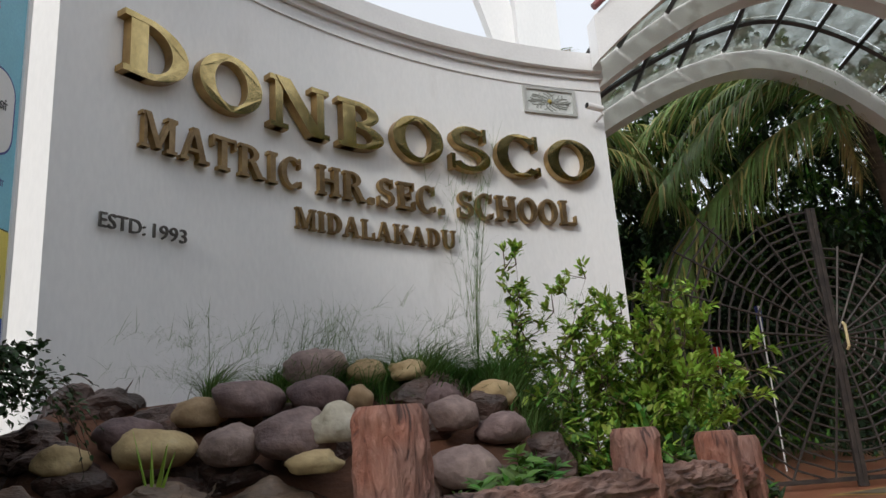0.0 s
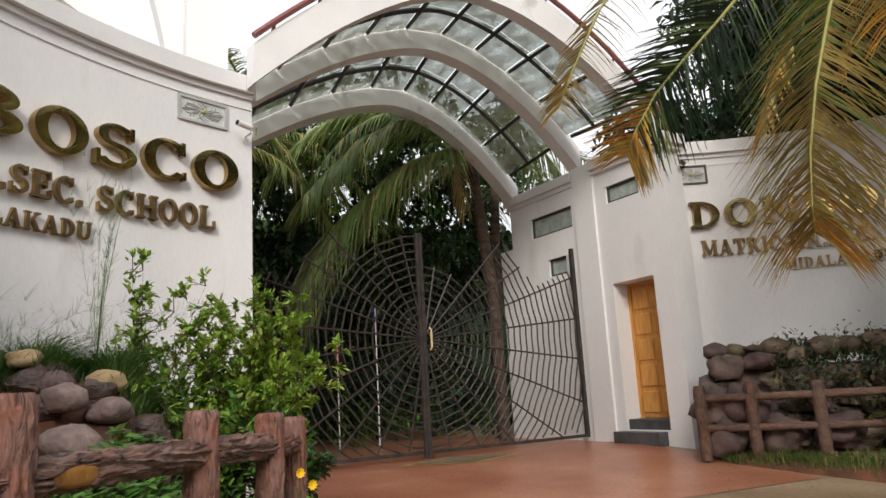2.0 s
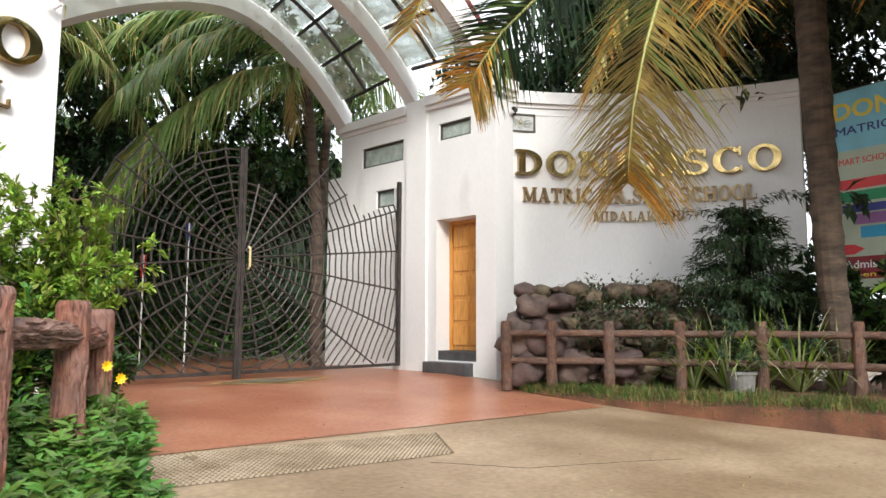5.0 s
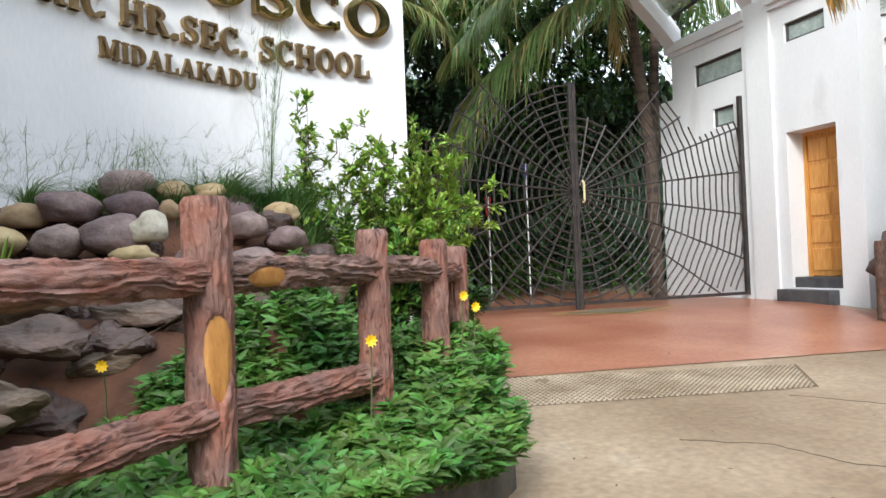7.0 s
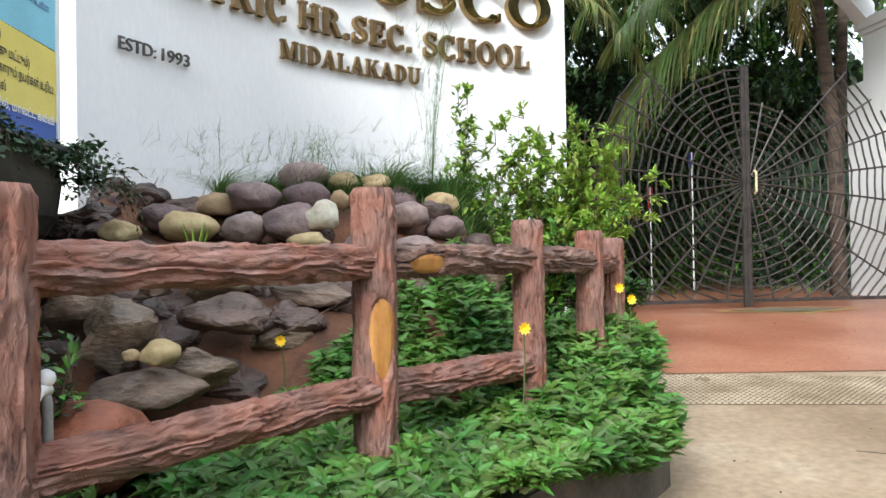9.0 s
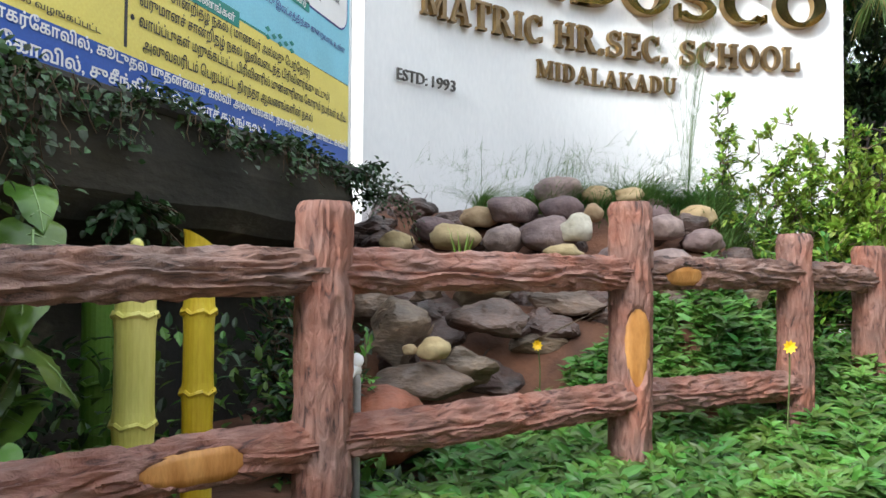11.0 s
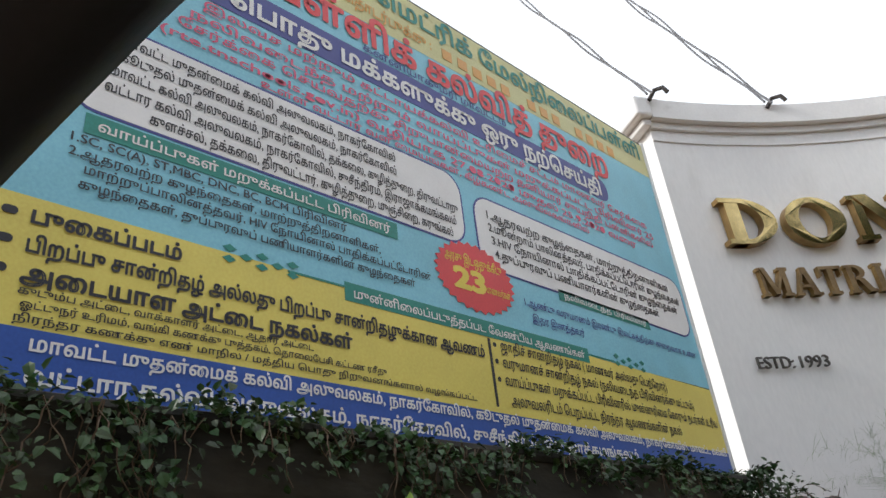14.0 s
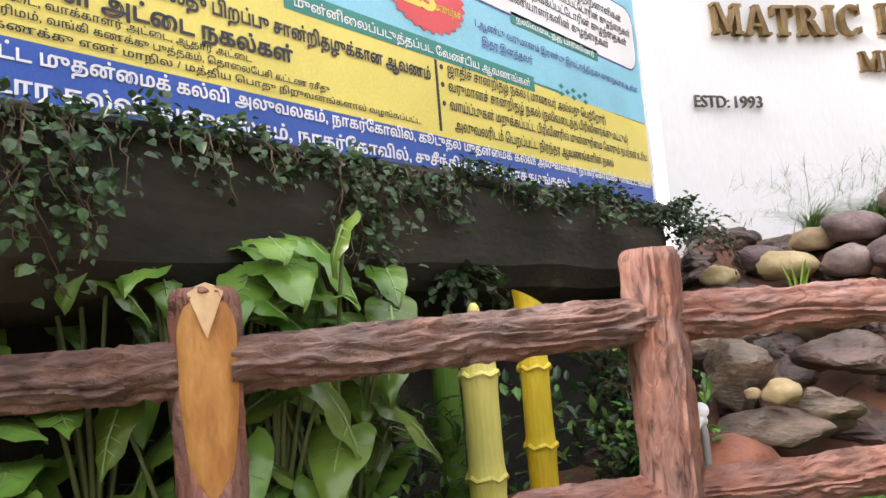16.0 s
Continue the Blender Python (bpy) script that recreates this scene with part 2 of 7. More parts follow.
# ---- side piers of the passage, with windows and door ----
def rect_frame(bm, x0, x1, z0, z1, w, y0, y1, m):
    box(bm, (x0, y0, z0), (x0 + w, y1, z1), 0, m)
    box(bm, (x1 - w, y0, z0), (x1, y1, z1), 0, m)
    box(bm, (x0 + w, y0, z0), (x1 - w, y1, z0 + w), 0, m)
    box(bm, (x0 + w, y0, z1 - w), (x1 - w, y1, z1), 0, m)


def pierced(bm, v0, v1, z0, z1, holes, u0, u1):
    """A wall along v with rectangular holes (v0, v1, z0, z1), cut into blocks."""
    vs = sorted({v0, v1, *[h[0] for h in holes], *[h[1] for h in holes]})
    for a, b in zip(vs, vs[1:]):
        hs = sorted([h for h in holes if h[0] < b - 1e-6 and h[1] > a + 1e-6], key=lambda h: h[2])
        z = z0
        for h in hs:
            if h[2] > z + 1e-6:
                box(bm, (u0, a, z), (u1, b, h[2]))
            z = h[3]
        if z1 > z:
            box(bm, (u0, a, z), (u1, b, z1))


FROSTED = surface("etched_glass", (0.30, 0.36, 0.34), (0.42, 0.48, 0.45), 9, 0.25, 0.3, 25, c=(0.55, 0.60, 0.56))
WIN_FRAME = plain("dark_window_frame", (0.06, 0.055, 0.05), 0.6)
DOOR = (0.40, 1.22, 0.62, 2.78)
W2 = (0.50, 1.18, 4.03, 4.30)
W1 = (2.0, 3.08, 3.86, 4.22)
W5 = (2.22, 2.68, 3.12, 3.42)
pier_right = thing("pier_right", "white plastered gate pier with door and slot windows", "wall", ENT, kind="structure")
bm = bmesh.new()
pierced(bm, 0.02, 1.42, -0.1, 4.55, [DOOR, W2], 2.9, 3.31)
bmesh.ops.remove_doubles(bm, verts=bm.verts, dist=1e-5)
part("wall_front", bm, WHITE, pier_right)
bm = bmesh.new()
box(bm, (2.86, 1.423, -0.1), (3.2, 1.89, 4.78))
part("pilaster", bm, WHITE, pier_right)
bm = bmesh.new()
pierced(bm, 1.893, 3.66, -0.1, 4.5, [W1, W5], 2.9, 3.2)
part("wall_back", bm, WHITE, pier_right)
bm = bmesh.new()
box(bm, (2.9, 3.663, -0.1), (3.2, 4.05, 3.8), 0.01)
part("wall_stub", bm, WHITE, pier_right)
bm = bmesh.new()
box(bm, (2.87, 1.893, 4.503), (3.3, 3.70, 4.58), 0.01)
box(bm, (2.82, 1.90, 4.583), (3.3, 3.76, 4.74), 0.01)
part("cap_back", bm, WHITE_TRIM, pier_right)
bm = bmesh.new()
box(bm, (2.84, -0.06, 4.553), (3.3, 1.42, 4.62), 0.01)
box(bm, (2.78, -0.12, 4.623), (3.3, 1.41, 4.78), 0.01)
part("cap_front", bm, WHITE_TRIM, pier_right)
bm = bmesh.new()
box(bm, (3.313, 0.05, -0.1), (6.4, 3.6, 4.4))
part("lodge_core", bm, WHITE, pier_right)

pier_left = thing("pier_left", "white plastered gate pier opposite the door", "wall", ENT, kind="structure")
bm = bmesh.new()
box(bm, (-3.2, 0.45, -0.1), (-2.88, 3.66, 4.5))
part("wall_back", bm, WHITE, pier_left)
bm = bmesh.new()
box(bm, (-3.3, 0.45, 4.503), (-2.80, 3.74, 4.66), 0.01)
part("cap_back", bm, WHITE_TRIM, pier_left)

for nm, (v0, v1, z0, z1) in (("window_1", W1), ("window_2", W2), ("window_5", W5)):
    w = thing(nm, "slot window with patterned glass and dark frame", "window", ENT, kind="structure")
    bm = bmesh.new()
    m = Matrix(((0, 1, 0, 2.94), (1, 0, 0, 0), (0, 0, 1, 0), (0, 0, 0, 1)))
    rect_frame(bm, v0, v1, z0, z1, 0.035, 0.0, 0.06, m)
    part("window_frame", bm, WIN_FRAME, w)
    bm = bmesh.new()
    box(bm, (2.965, v0 + 0.03, z0 + 0.03), (2.975, v1 - 0.03, z1 - 0.03))
    part("pane", bm, FROSTED, w)

# panelled wooden door in its recess
door = thing("door_1", "closed varnished orange wooden door with raised panels", "door", ENT, kind="structure")
v0, v1, z0, z1 = DOOR
z0 = 0.77
bm = bmesh.new()
box(bm, (3.225, v0, z0), (3.265, v1, z1), 0.004)
part("door_leaf", bm, DOOR_WOOD, door)
for j in range(5):
    h = (z1 - z0 - 0.10) / 5
    for i in range(2):
        a = v0 + 0.06 + i * (v1 - v0 - 0.08) / 2
        bm = bmesh.new()
        box(bm, (3.203, a, z0 + 0.07 + j * h), (3.227, a + (v1 - v0 - 0.08) / 2 - 0.05, z0 + 0.07 + j * h + h - 0.07), 0.012)
        part("panel", bm, DOOR_WOOD, door)
bm = bmesh.new()
rect_frame(bm, v0, v1, 0.70, z1 + 0.0, 0.05, 0, 0.05, Matrix(((0, 1, 0, 3.19), (1, 0, 0, 0), (0, 0, 1, 0), (0, 0, 0, 1))))
part("door_frame", bm, DOOR_WOOD, door)
step = thing("door_step", "dark slate step below the wooden door", "step", ENT, kind="structure")
bm = bmesh.new()
box(bm, (2.72, 0.46, 0.3), (3.1, 1.34, 0.60), 0.01)
part("slab", bm, DARK_STONE, step)
bm = bmesh.new()
box(bm, (2.93, 0.41, 0.602), (3.26, 1.21, 0.765), 0.01)
part("upper_slab", bm, DARK_STONE, step)


# ---- arched glazed canopy between the piers ----
def rib_pt(v, s, lift=0.0):
    """A point of the vault: v along the passage, s from springing to springing; the crown drifts towards the lodge."""
    crown = -0.12 + 0.165 * v
    top = 6.18 + 0.155 * v - 0.049 * v * v
    side = 2.88 - crown if s > 0 else 2.88 + crown
    drop = 1.50 * abs(s) ** 1.9 if s > 0 else 1.62 * abs(s) ** 1.6
    return Vector((crown + side * s, v, top - drop + lift))


def rib(bm, v0, v1, low, high, n=36):
    prev = None
    for k in range(n + 1):
        s = -1.03 + 2.06 * k / n
        q = [bm.verts.new(rib_pt(v0, s, low)), bm.verts.new(rib_pt(v1, s, low)), bm.verts.new(rib_pt(v1, s, high)), bm.verts.new(rib_pt(v0, s, high))]
        if prev:
            for i in range(4):
                bm.faces.new((prev[i], prev[(i + 1) % 4], q[(i + 1) % 4], q[i]))
        else:
            bm.faces.new(q)
        prev = q
    bm.faces.new(prev[::-1])


canopy = thing("gate_canopy", "arched white canopy with glass panels over the gate", "canopy", ENT, kind="structure")
for v0, v1, lo, hi in ((0.0, 0.24, 0.0, 0.44), (1.72, 1.96, 0.0, 0.40), (3.45, 3.69, 0.0, 0.40)):
    bm = bmesh.new()
    rib(bm, v0, v1, lo, hi)
    part("rib", bm, WHITE_TRIM, canopy)
bm = bmesh.new()
tube(bm, [rib_pt(-0.02, s, 0.52) for s in steps(-1.03, 1.03, 40)], 0.035, 8)
part("edge_pipe", bm, RED_PIPE, canopy, "maroon painted pipe along the rim")
for s in steps(-0.95, 0.95, 10):
    bm = bmesh.new()
    tube(bm, [rib_pt(0.05, s, 0.42), rib_pt(-0.02, s, 0.52)], 0.02, 6)
    part("pipe_bracket", bm, RED_PIPE, canopy)
GLASS, gn, gl, gp = nodes_of("dirty_canopy_glass")
gm = gn.new("ShaderNodeMixShader")
gt = gn.new("ShaderNodeBsdfTransparent")
gt.inputs[0].default_value = (0.84, 0.88, 0.85, 1)
gp.inputs["Base Color"].default_value = (0.56, 0.60, 0.56, 1)
gp.inputs["Roughness"].default_value = 0.3
gz = gn.new("ShaderNodeTexNoise")
gz.inputs["Scale"].default_value = 3.0
gz.inputs["Detail"].default_value = 8
gr = gn.new("ShaderNodeMapRange")
gr.inputs[1].default_value, gr.inputs[2].default_value = 0.35, 0.7
gr.inputs[3].default_value, gr.inputs[4].default_value = 0.30, 0.75
gl.new(gz.outputs[0], gr.inputs[0])
gl.new(gr.outputs[0], gm.inputs[0])
gl.new(gt.outputs[0], gm.inputs[1])
gl.new(gp.outputs[0], gm.inputs[2])
gl.new(gm.outputs[0], gn["Material Output"].inputs[0])
cells = steps(-0.98, 0.93, 9)
for va, vb in ((0.26, 1.70), (1.98, 3.43)):
    for s0, s1 in zip(cells, cells[1:]):
        for w0, w1 in ((va, (va + vb) / 2 - 0.01), ((va + vb) / 2 + 0.01, vb)):
            bm = bmesh.new()
            q = [rib_pt(w0, s0 + 0.004, 0.30), rib_pt(w1, s0 + 0.004, 0.30), rib_pt(w1, s1 - 0.004, 0.30), rib_pt(w0, s1 - 0.004, 0.30)]
            lo = [bm.verts.new(p) for p in q]
            hi = [bm.verts.new(p + Vector((0, 0, 0.012))) for p in q]
            bm.faces.new(lo[::-1]), bm.faces.new(hi)
            for i in range(4):
                bm.faces.new((lo[i], lo[(i + 1) % 4], hi[(i + 1) % 4], hi[i]))
            part("pane", bm, GLASS, canopy)
    for s in cells:
        bm = bmesh.new()
        tube(bm, [rib_pt(va, s, 0.255), rib_pt(vb - 0.12, s, 0.255)], 0.036, 4)
        part("glazing_bar", bm, STEEL_DARK, canopy)
    bm = bmesh.new()
    tube(bm, [rib_pt(va * 0.45 + vb * 0.55, s, 0.25) for s in steps(-0.98, 0.93, 30)], 0.038, 4)
    part("arched_bar", bm, STEEL_DARK, canopy)


# ---- cobweb gate ----
P_PULL = plain("cream_handle_paint", (0.62, 0.52, 0.30), 0.5)


def gate_leaf(side):
    g = thing("gate_leaf", "black iron gate leaf welded as a spider web", "gate", ENT, "leaves of the cobweb gate")
    v, z0, cz, cu = 2.05, 0.50, 2.05, 0.03
    bm = bmesh.new()
    box(bm, (side * 0.028 - 0.025, v - 0.025, z0 - 0.06), (side * 0.028 + 0.025, v + 0.025, z0 + 3.06), 0.004)
    part("meeting_stile", bm, IRON, g)
    bm = bmesh.new()
    box(bm, (side * 2.86 - 0.03, v - 0.03, z0), (side * 2.86 + 0.03, v + 0.03, z0 + 2.99), 0.004)
    part("hinge_stile", bm, IRON, g)
    if side > 0:
        bm = bmesh.new()
        tube(bm, [(0.10, v - 0.04, 1.90), (0.10, v - 0.075, 1.93), (0.10, v - 0.075, 2.17), (0.10, v - 0.04, 2.20)], 0.016, 8)
        part("pull_handle", bm, P_PULL, g, "pale cream painted pull handle")
    bm = bmesh.new()
    box(bm, (min(side * 0.07, side * 2.83), v - 0.02, z0), (max(side * 0.07, side * 2.83), v + 0.02, z0 + 0.045), 0.004)
    part("bottom_rail", bm, IRON, g)
    rays = [-78, -62, -47, -33, -20, -7, 6, 19, 32, 46, 62, 78]

    def reach(a):
        """How far a radial runs before it leaves the leaf."""
        ca, sa = math.cos(radians(a)), math.sin(radians(a))
        r = 0.0
        while r < 4:
            x, z = ca * r, cz + sa * r
            top = 3.52 - 1.05 * (x - 1.38) if x < 1.95 else 2.92 + 0.62 * ((x - 1.95) / 0.85) ** 1.3
            if x > 2.84 or z < z0 + 0.03 or (a > 48 and r > (1.06 if side > 0 else 1.5)) or (a <= 48 and z > top):
                break
            r += 0.02
        return r
    for a in rays:
        ca, sa = math.cos(radians(a)), math.sin(radians(a))
        bm = bmesh.new()
        tube(bm, [(cu + side * ca * 0.10, v, cz + sa * 0.10), (cu + side * ca * reach(a), v, cz + sa * reach(a))], 0.0135, 5)
        part("radial_bar", bm, IRON, g)
    r = 0.24
    while r < 3.05:
        run = []
        for k in range(67):
            a = -88 + 176 * k / 66
            i = max(j for j in range(len(rays)) if rays[j] <= max(a, rays[0]))
            if i < len(rays) - 1:
                f = (a - rays[i]) / (rays[i + 1] - rays[i])
                sag = 1 - 0.012 * math.sin(math.pi * max(0, min(1, f)))
            else:
                sag = 1
            rr = r * sag
            if rr <= reach(a) + 0.005:
                run.append((cu + side * math.cos(radians(a)) * rr, v + 0.015, cz + math.sin(radians(a)) * rr))
            else:
                if len(run) > 2:
                    bm = bmesh.new()
                    tube(bm, run, 0.013, 5)
                    part("web_bar", bm, IRON, g)
                run = []
        if len(run) > 2:
            bm = bmesh.new()
            tube(bm, run, 0.013, 5)
            part("web_bar", bm, IRON, g)
        r += 0.112
    return g


gate_leaf(1)
gate_leaf(-1)

# ---- lettering on the walls ----
def ring(cx, cz, rx, rz, tx, tz, a0, a1, n=18):
    out = [(cx + rx * math.cos(radians(a)), cz + rz * math.sin(radians(a))) for a in steps(a0, a1, n)]
    inn = [(cx + (rx - tx) * math.cos(radians(a)), cz + (rz - tz) * math.sin(radians(a))) for a in steps(a1, a0, n)]
    return out + inn


def rect(x0, z0, x1, z1):
    return [(x0, z0), (x1, z0), (x1, z1), (x0, z1)]


def slant(x0, z0, x1, z1, w):
    return [(x0, z0), (x0 + w, z0), (x1 + w, z1), (x1, z1)]


def stem(x, w=0.24):
    return [rect(x, 0, x + w, 1), rect(x - 0.09, 0, x + w + 0.09, 0.10), rect(x - 0.09, 0.90, x + w + 0.09, 1)]


GLYPHS = {
    "D": (0.98, stem(0.12) + [ring(0.34, 0.5, 0.60, 0.5, 0.24, 0.10, -90, 90)]),
    "O": (1.0, [ring(0.5, 0.5, 0.5, 0.52, 0.24, 0.12, 0, 180), ring(0.5, 0.5, 0.5, 0.52, 0.24, 0.12, 180, 360)]),
    "N": (1.06, stem(0.10, 0.13) + stem(0.82, 0.13) + [slant(0.70, 0, 0.10, 1, 0.25)]),
    "B": (0.95, stem(0.12) + [ring(0.36, 0.74, 0.44, 0.26, 0.22, 0.09, -90, 90), ring(0.36, 0.27, 0.52, 0.27, 0.23, 0.10, -90, 90)]),
    "S": (0.86, [ring(0.43, 0.745, 0.37, 0.275, 0.19, 0.11, 25, 275), ring(0.42, 0.275, 0.42, 0.295, 0.20, 0.12, -155, 92),
                 rect(0.70, 0.68, 0.78, 1.0), rect(0.03, 0.0, 0.11, 0.34)]),
    "C": (0.95, [ring(0.5, 0.5, 0.5, 0.52, 0.24, 0.11, 42, 318), rect(0.80, 0.66, 0.88, 1.0), rect(0.84, 0.05, 0.9, 0.25)]),
    "M": (1.34, stem(0.10, 0.12) + stem(1.0, 0.22) + [slant(0.52, 0.05, 0.10, 1, 0.22), slant(0.56, 0.05, 1.02, 1, 0.12)]),
    "A": (1.1, [slant(0.06, 0, 0.47, 1, 0.12), slant(0.76, 0, 0.42, 1, 0.25), rect(0.26, 0.28, 0.80, 0.37),
                rect(-0.02, 0, 0.30, 0.09), rect(0.66, 0, 1.1, 0.09)]),
    "T": (0.96, [rect(0.36, 0, 0.60, 1), rect(0.24, 0, 0.72, 0.1), rect(0, 0.89, 0.96, 1), rect(0, 0.66, 0.09, 1), rect(0.87, 0.66, 0.96, 1)]),
    "R": (1.08, stem(0.12) + [ring(0.38, 0.73, 0.46, 0.27, 0.23, 0.09, -90, 90), slant(0.78, 0, 0.44, 0.5, 0.26), rect(0.78, 0, 1.1, 0.09)]),
    "I": (0.5, stem(0.13)),
    "H": (1.14, stem(0.12) + stem(0.78) + [rect(0.3, 0.45, 0.8, 0.55)]),
    "E": (0.94, stem(0.12) + [rect(0.3, 0.90, 0.84, 1), rect(0.3, 0.46, 0.66, 0.55), rect(0.3, 0, 0.88, 0.10), rect(0.77, 0.7, 0.85, 1),
                              rect(0.80, 0, 0.88, 0.32), rect(0.6, 0.36, 0.68, 0.65)]),
    "L": (0.92, stem(0.12) + [rect(0.3, 0, 0.88, 0.10), rect(0.80, 0, 0.88, 0.36)]),
    "K": (1.1, stem(0.12) + [slant(0.34, 0.40, 0.82, 1, 0.13), slant(0.80, 0, 0.44, 0.58, 0.25), rect(0.7, 0.9, 1.04, 1), rect(0.72, 0, 1.1, 0.09)]),
    "U": (1.06, [rect(0.12, 0.35, 0.36, 1), rect(0.80, 0.35, 0.92, 1), ring(0.52, 0.38, 0.40, 0.40, 0.20, 0.11, 180, 360),
                 rect(0.02, 0.9, 0.46, 1), rect(0.68, 0.9, 1.04, 1)]),
    ".": (0.36, [rect(0.06, 0, 0.30, 0.22)]),
    " ": (0.42, []),
}


def wall_lettering(text, c, r, a0, a1, z0, z1, depth, mats, label):
    sign = thing("wall_lettering", label, "lettering", ENT, "raised metal letters on the curved walls")
    gap = 0.12
    total = sum(GLYPHS[ch][0] + gap for ch in text) - gap
    x = 0.0
    for ch in text:
        w, polys = GLYPHS[ch]
        if polys:
            bm = bmesh.new()
            for i, poly in enumerate(polys):
                def place(p, x=x):
                    a = radians(a0 + (a1 - a0) * (x + p.x) / total)
                    rad = r - p.y
                    return Vector((c[0] + rad * math.cos(a), c[1] + rad * math.sin(a), z0 + (z1 - z0) * p.z))
                prism(bm, poly, depth + 0.0012 * i, 0.012, place, 0, 1)
            part("letter", bm, mats, sign)
        x += w + gap
    return sign


GOLD, SMALL = (BRASS, BRASS_SIDE), (BRASS_DARK, BRASS_SIDE)
for c, r, spans in ((LC, LR, ((146.0, 103.9), (144.3, 106.2), (132.8, 118.4))), (RC, RR, ((58.9, 16.8), (57.5, 20.5), (45.8, 31.3)))):
    wall_lettering("DONBOSCO", c, r, *spans[0], 3.39, 3.775, 0.085, GOLD, "large polished brass slab-serif letters on white wall")
    wall_lettering("MATRIC HR.SEC. SCHOOL", c, r, *spans[1], 2.99, 3.21, 0.055, SMALL, "tarnished brass slab-serif letters on white wall")
    wall_lettering("MIDALAKADU", c, r, *spans[2], 2.715, 2.865, 0.04, SMALL, "small tarnished brass letters on white wall")


PREFIX = "\u0bc6\u0bc7\u0bc8"


def in_order(s):
    """Puts vowel signs that are written before their consonant in front of it."""
    s = s.replace("\u0bca", "\u0bc6\u0bbe").replace("\u0bcb", "\u0bc7\u0bbe")
    out = []
    for ch in s:
        if ch in PREFIX and out:
            out.insert(len(out) - 1, ch)
        else:
            out.append(ch)
    return "".join(out)


def text_mesh(s, height_to, width, bold=0.0, thick=0.0):
    """Text in the built-in font as a bmesh in the xz plane, fitted to a width and a height."""
    cu = bpy.data.curves.new("text", "FONT")
    cu.body = in_order(s)
    cu.resolution_u = 3
    cu.offset = bold
    cu.extrude = thick
    ob = bpy.data.objects.new("text", cu)
    scene.collection.objects.link(ob)
    bpy.context.view_layer.update()
    me = ob.to_mesh()
    bm = bmesh.new()
    bm.from_mesh(me)
    ob.to_mesh_clear()
    bpy.data.objects.remove(ob)
    bpy.data.curves.remove(cu)
    xs = [v.co.x for v in bm.verts]
    x0, x1 = min(xs), max(xs)
    k = width / (x1 - x0)
    for v in bm.verts:
        v.co = Vector(((v.co.x - x0) * k, -v.co.z * height_to, v.co.y * height_to / 0.72))
    return bm


estd = thing("wall_lettering", "small dark raised letters giving the founding year", "lettering", ENT, "raised metal letters on the curved walls")
for txt, a0, a1 in (("ESTD:", 146.4, 143.6), ("1993", 143.1, 140.9)):
    bm = text_mesh(txt, 0.085, 1.0, 0.0, 0.06)
    for v in bm.verts:
        a = radians(a0 + (a1 - a0) * v.co.x)
        rad = LR - 0.024 + v.co.y * 1.5
        v.co = Vector((LC[0] + rad * math.cos(a), LC[1] + rad * math.sin(a), 2.477 + v.co.z))
    part("raised_text", bm, plain("dark_letter_metal", (0.09, 0.085, 0.08), 0.4, 0.4), estd)


# pierced white panels and small cameras beside them
def jali(name, c, r, a0, a1, z0, z1):
    w = thing(name, "small square panel with carved floral tracery", "window", ENT, kind="structure")

    def place(p):
        a = radians(a0 + (a1 - a0) * p.x)
        return Vector((c[0] + (r - p.y) * math.cos(a), c[1] + (r - p.y) * math.sin(a), z0 + (z1 - z0) * p.z))
    bm = bmesh.new()
    for poly in (rect(0, 0, 0.06, 1), rect(0.94, 0, 1, 1), rect(0.06, 0, 0.94, 0.08), rect(0.06, 0.90, 0.94, 1)):
        prism(bm, poly, 0.02, -0.01, place)
    part("window_frame", bm, WIN_FRAME if c is RC else plain("grey_panel_frame", (0.42, 0.43, 0.42), 0.7), w)
    bm = bmesh.new()
    prism(bm, rect(0.06, 0.08, 0.94, 0.90), 0.004, -0.002, place)
    part("pane", bm, surface("pale_panel", (0.50, 0.53, 0.52), (0.62, 0.64, 0.63), 5, 0.5, 0.1, 40), w)
    bm = bmesh.new()
    rng = random.Random(3)
    for k in range(8):
        a = k * math.pi / 4
        pts = [place(Vector((0.5 + 0.40 * t * math.cos(a + 0.9 * t), 0.010, 0.49 + 0.36 * t * math.sin(a + 0.9 * t)))) for t in steps(0.12, 1, 8)]
        tube(bm, pts, 0.007, 5)
        for s in (-1, 1):
            b = a + s * 0.5
            pts = [place(Vector((0.5 + 0.40 * t * math.cos(b + s * 0.6 * t), 0.010, 0.49 + 0.34 * t * math.sin(b + s * 0.6 * t)))) for t in steps(0.35, 0.95, 6)]
            tube(bm, pts, 0.005, 5)
    part("tracery", bm, plain("grey_tracery", (0.30, 0.32, 0.30), 0.6), w)
    bm = bmesh.new()
    bmesh.ops.create_icosphere(bm, subdivisions=2, radius=0.022, matrix=Matrix.Translation(place(Vector((0.5, 0.012, 0.49)))))
    part("rosette", bm, plain("ochre_rosette", (0.40, 0.33, 0.10), 0.6), w)


jali("window_3", LC, LR, 110.2, 104.7, 4.05, 4.31)
jali("window_4", RC, RR, 60.3, 55.2, 4.06, 4.34)


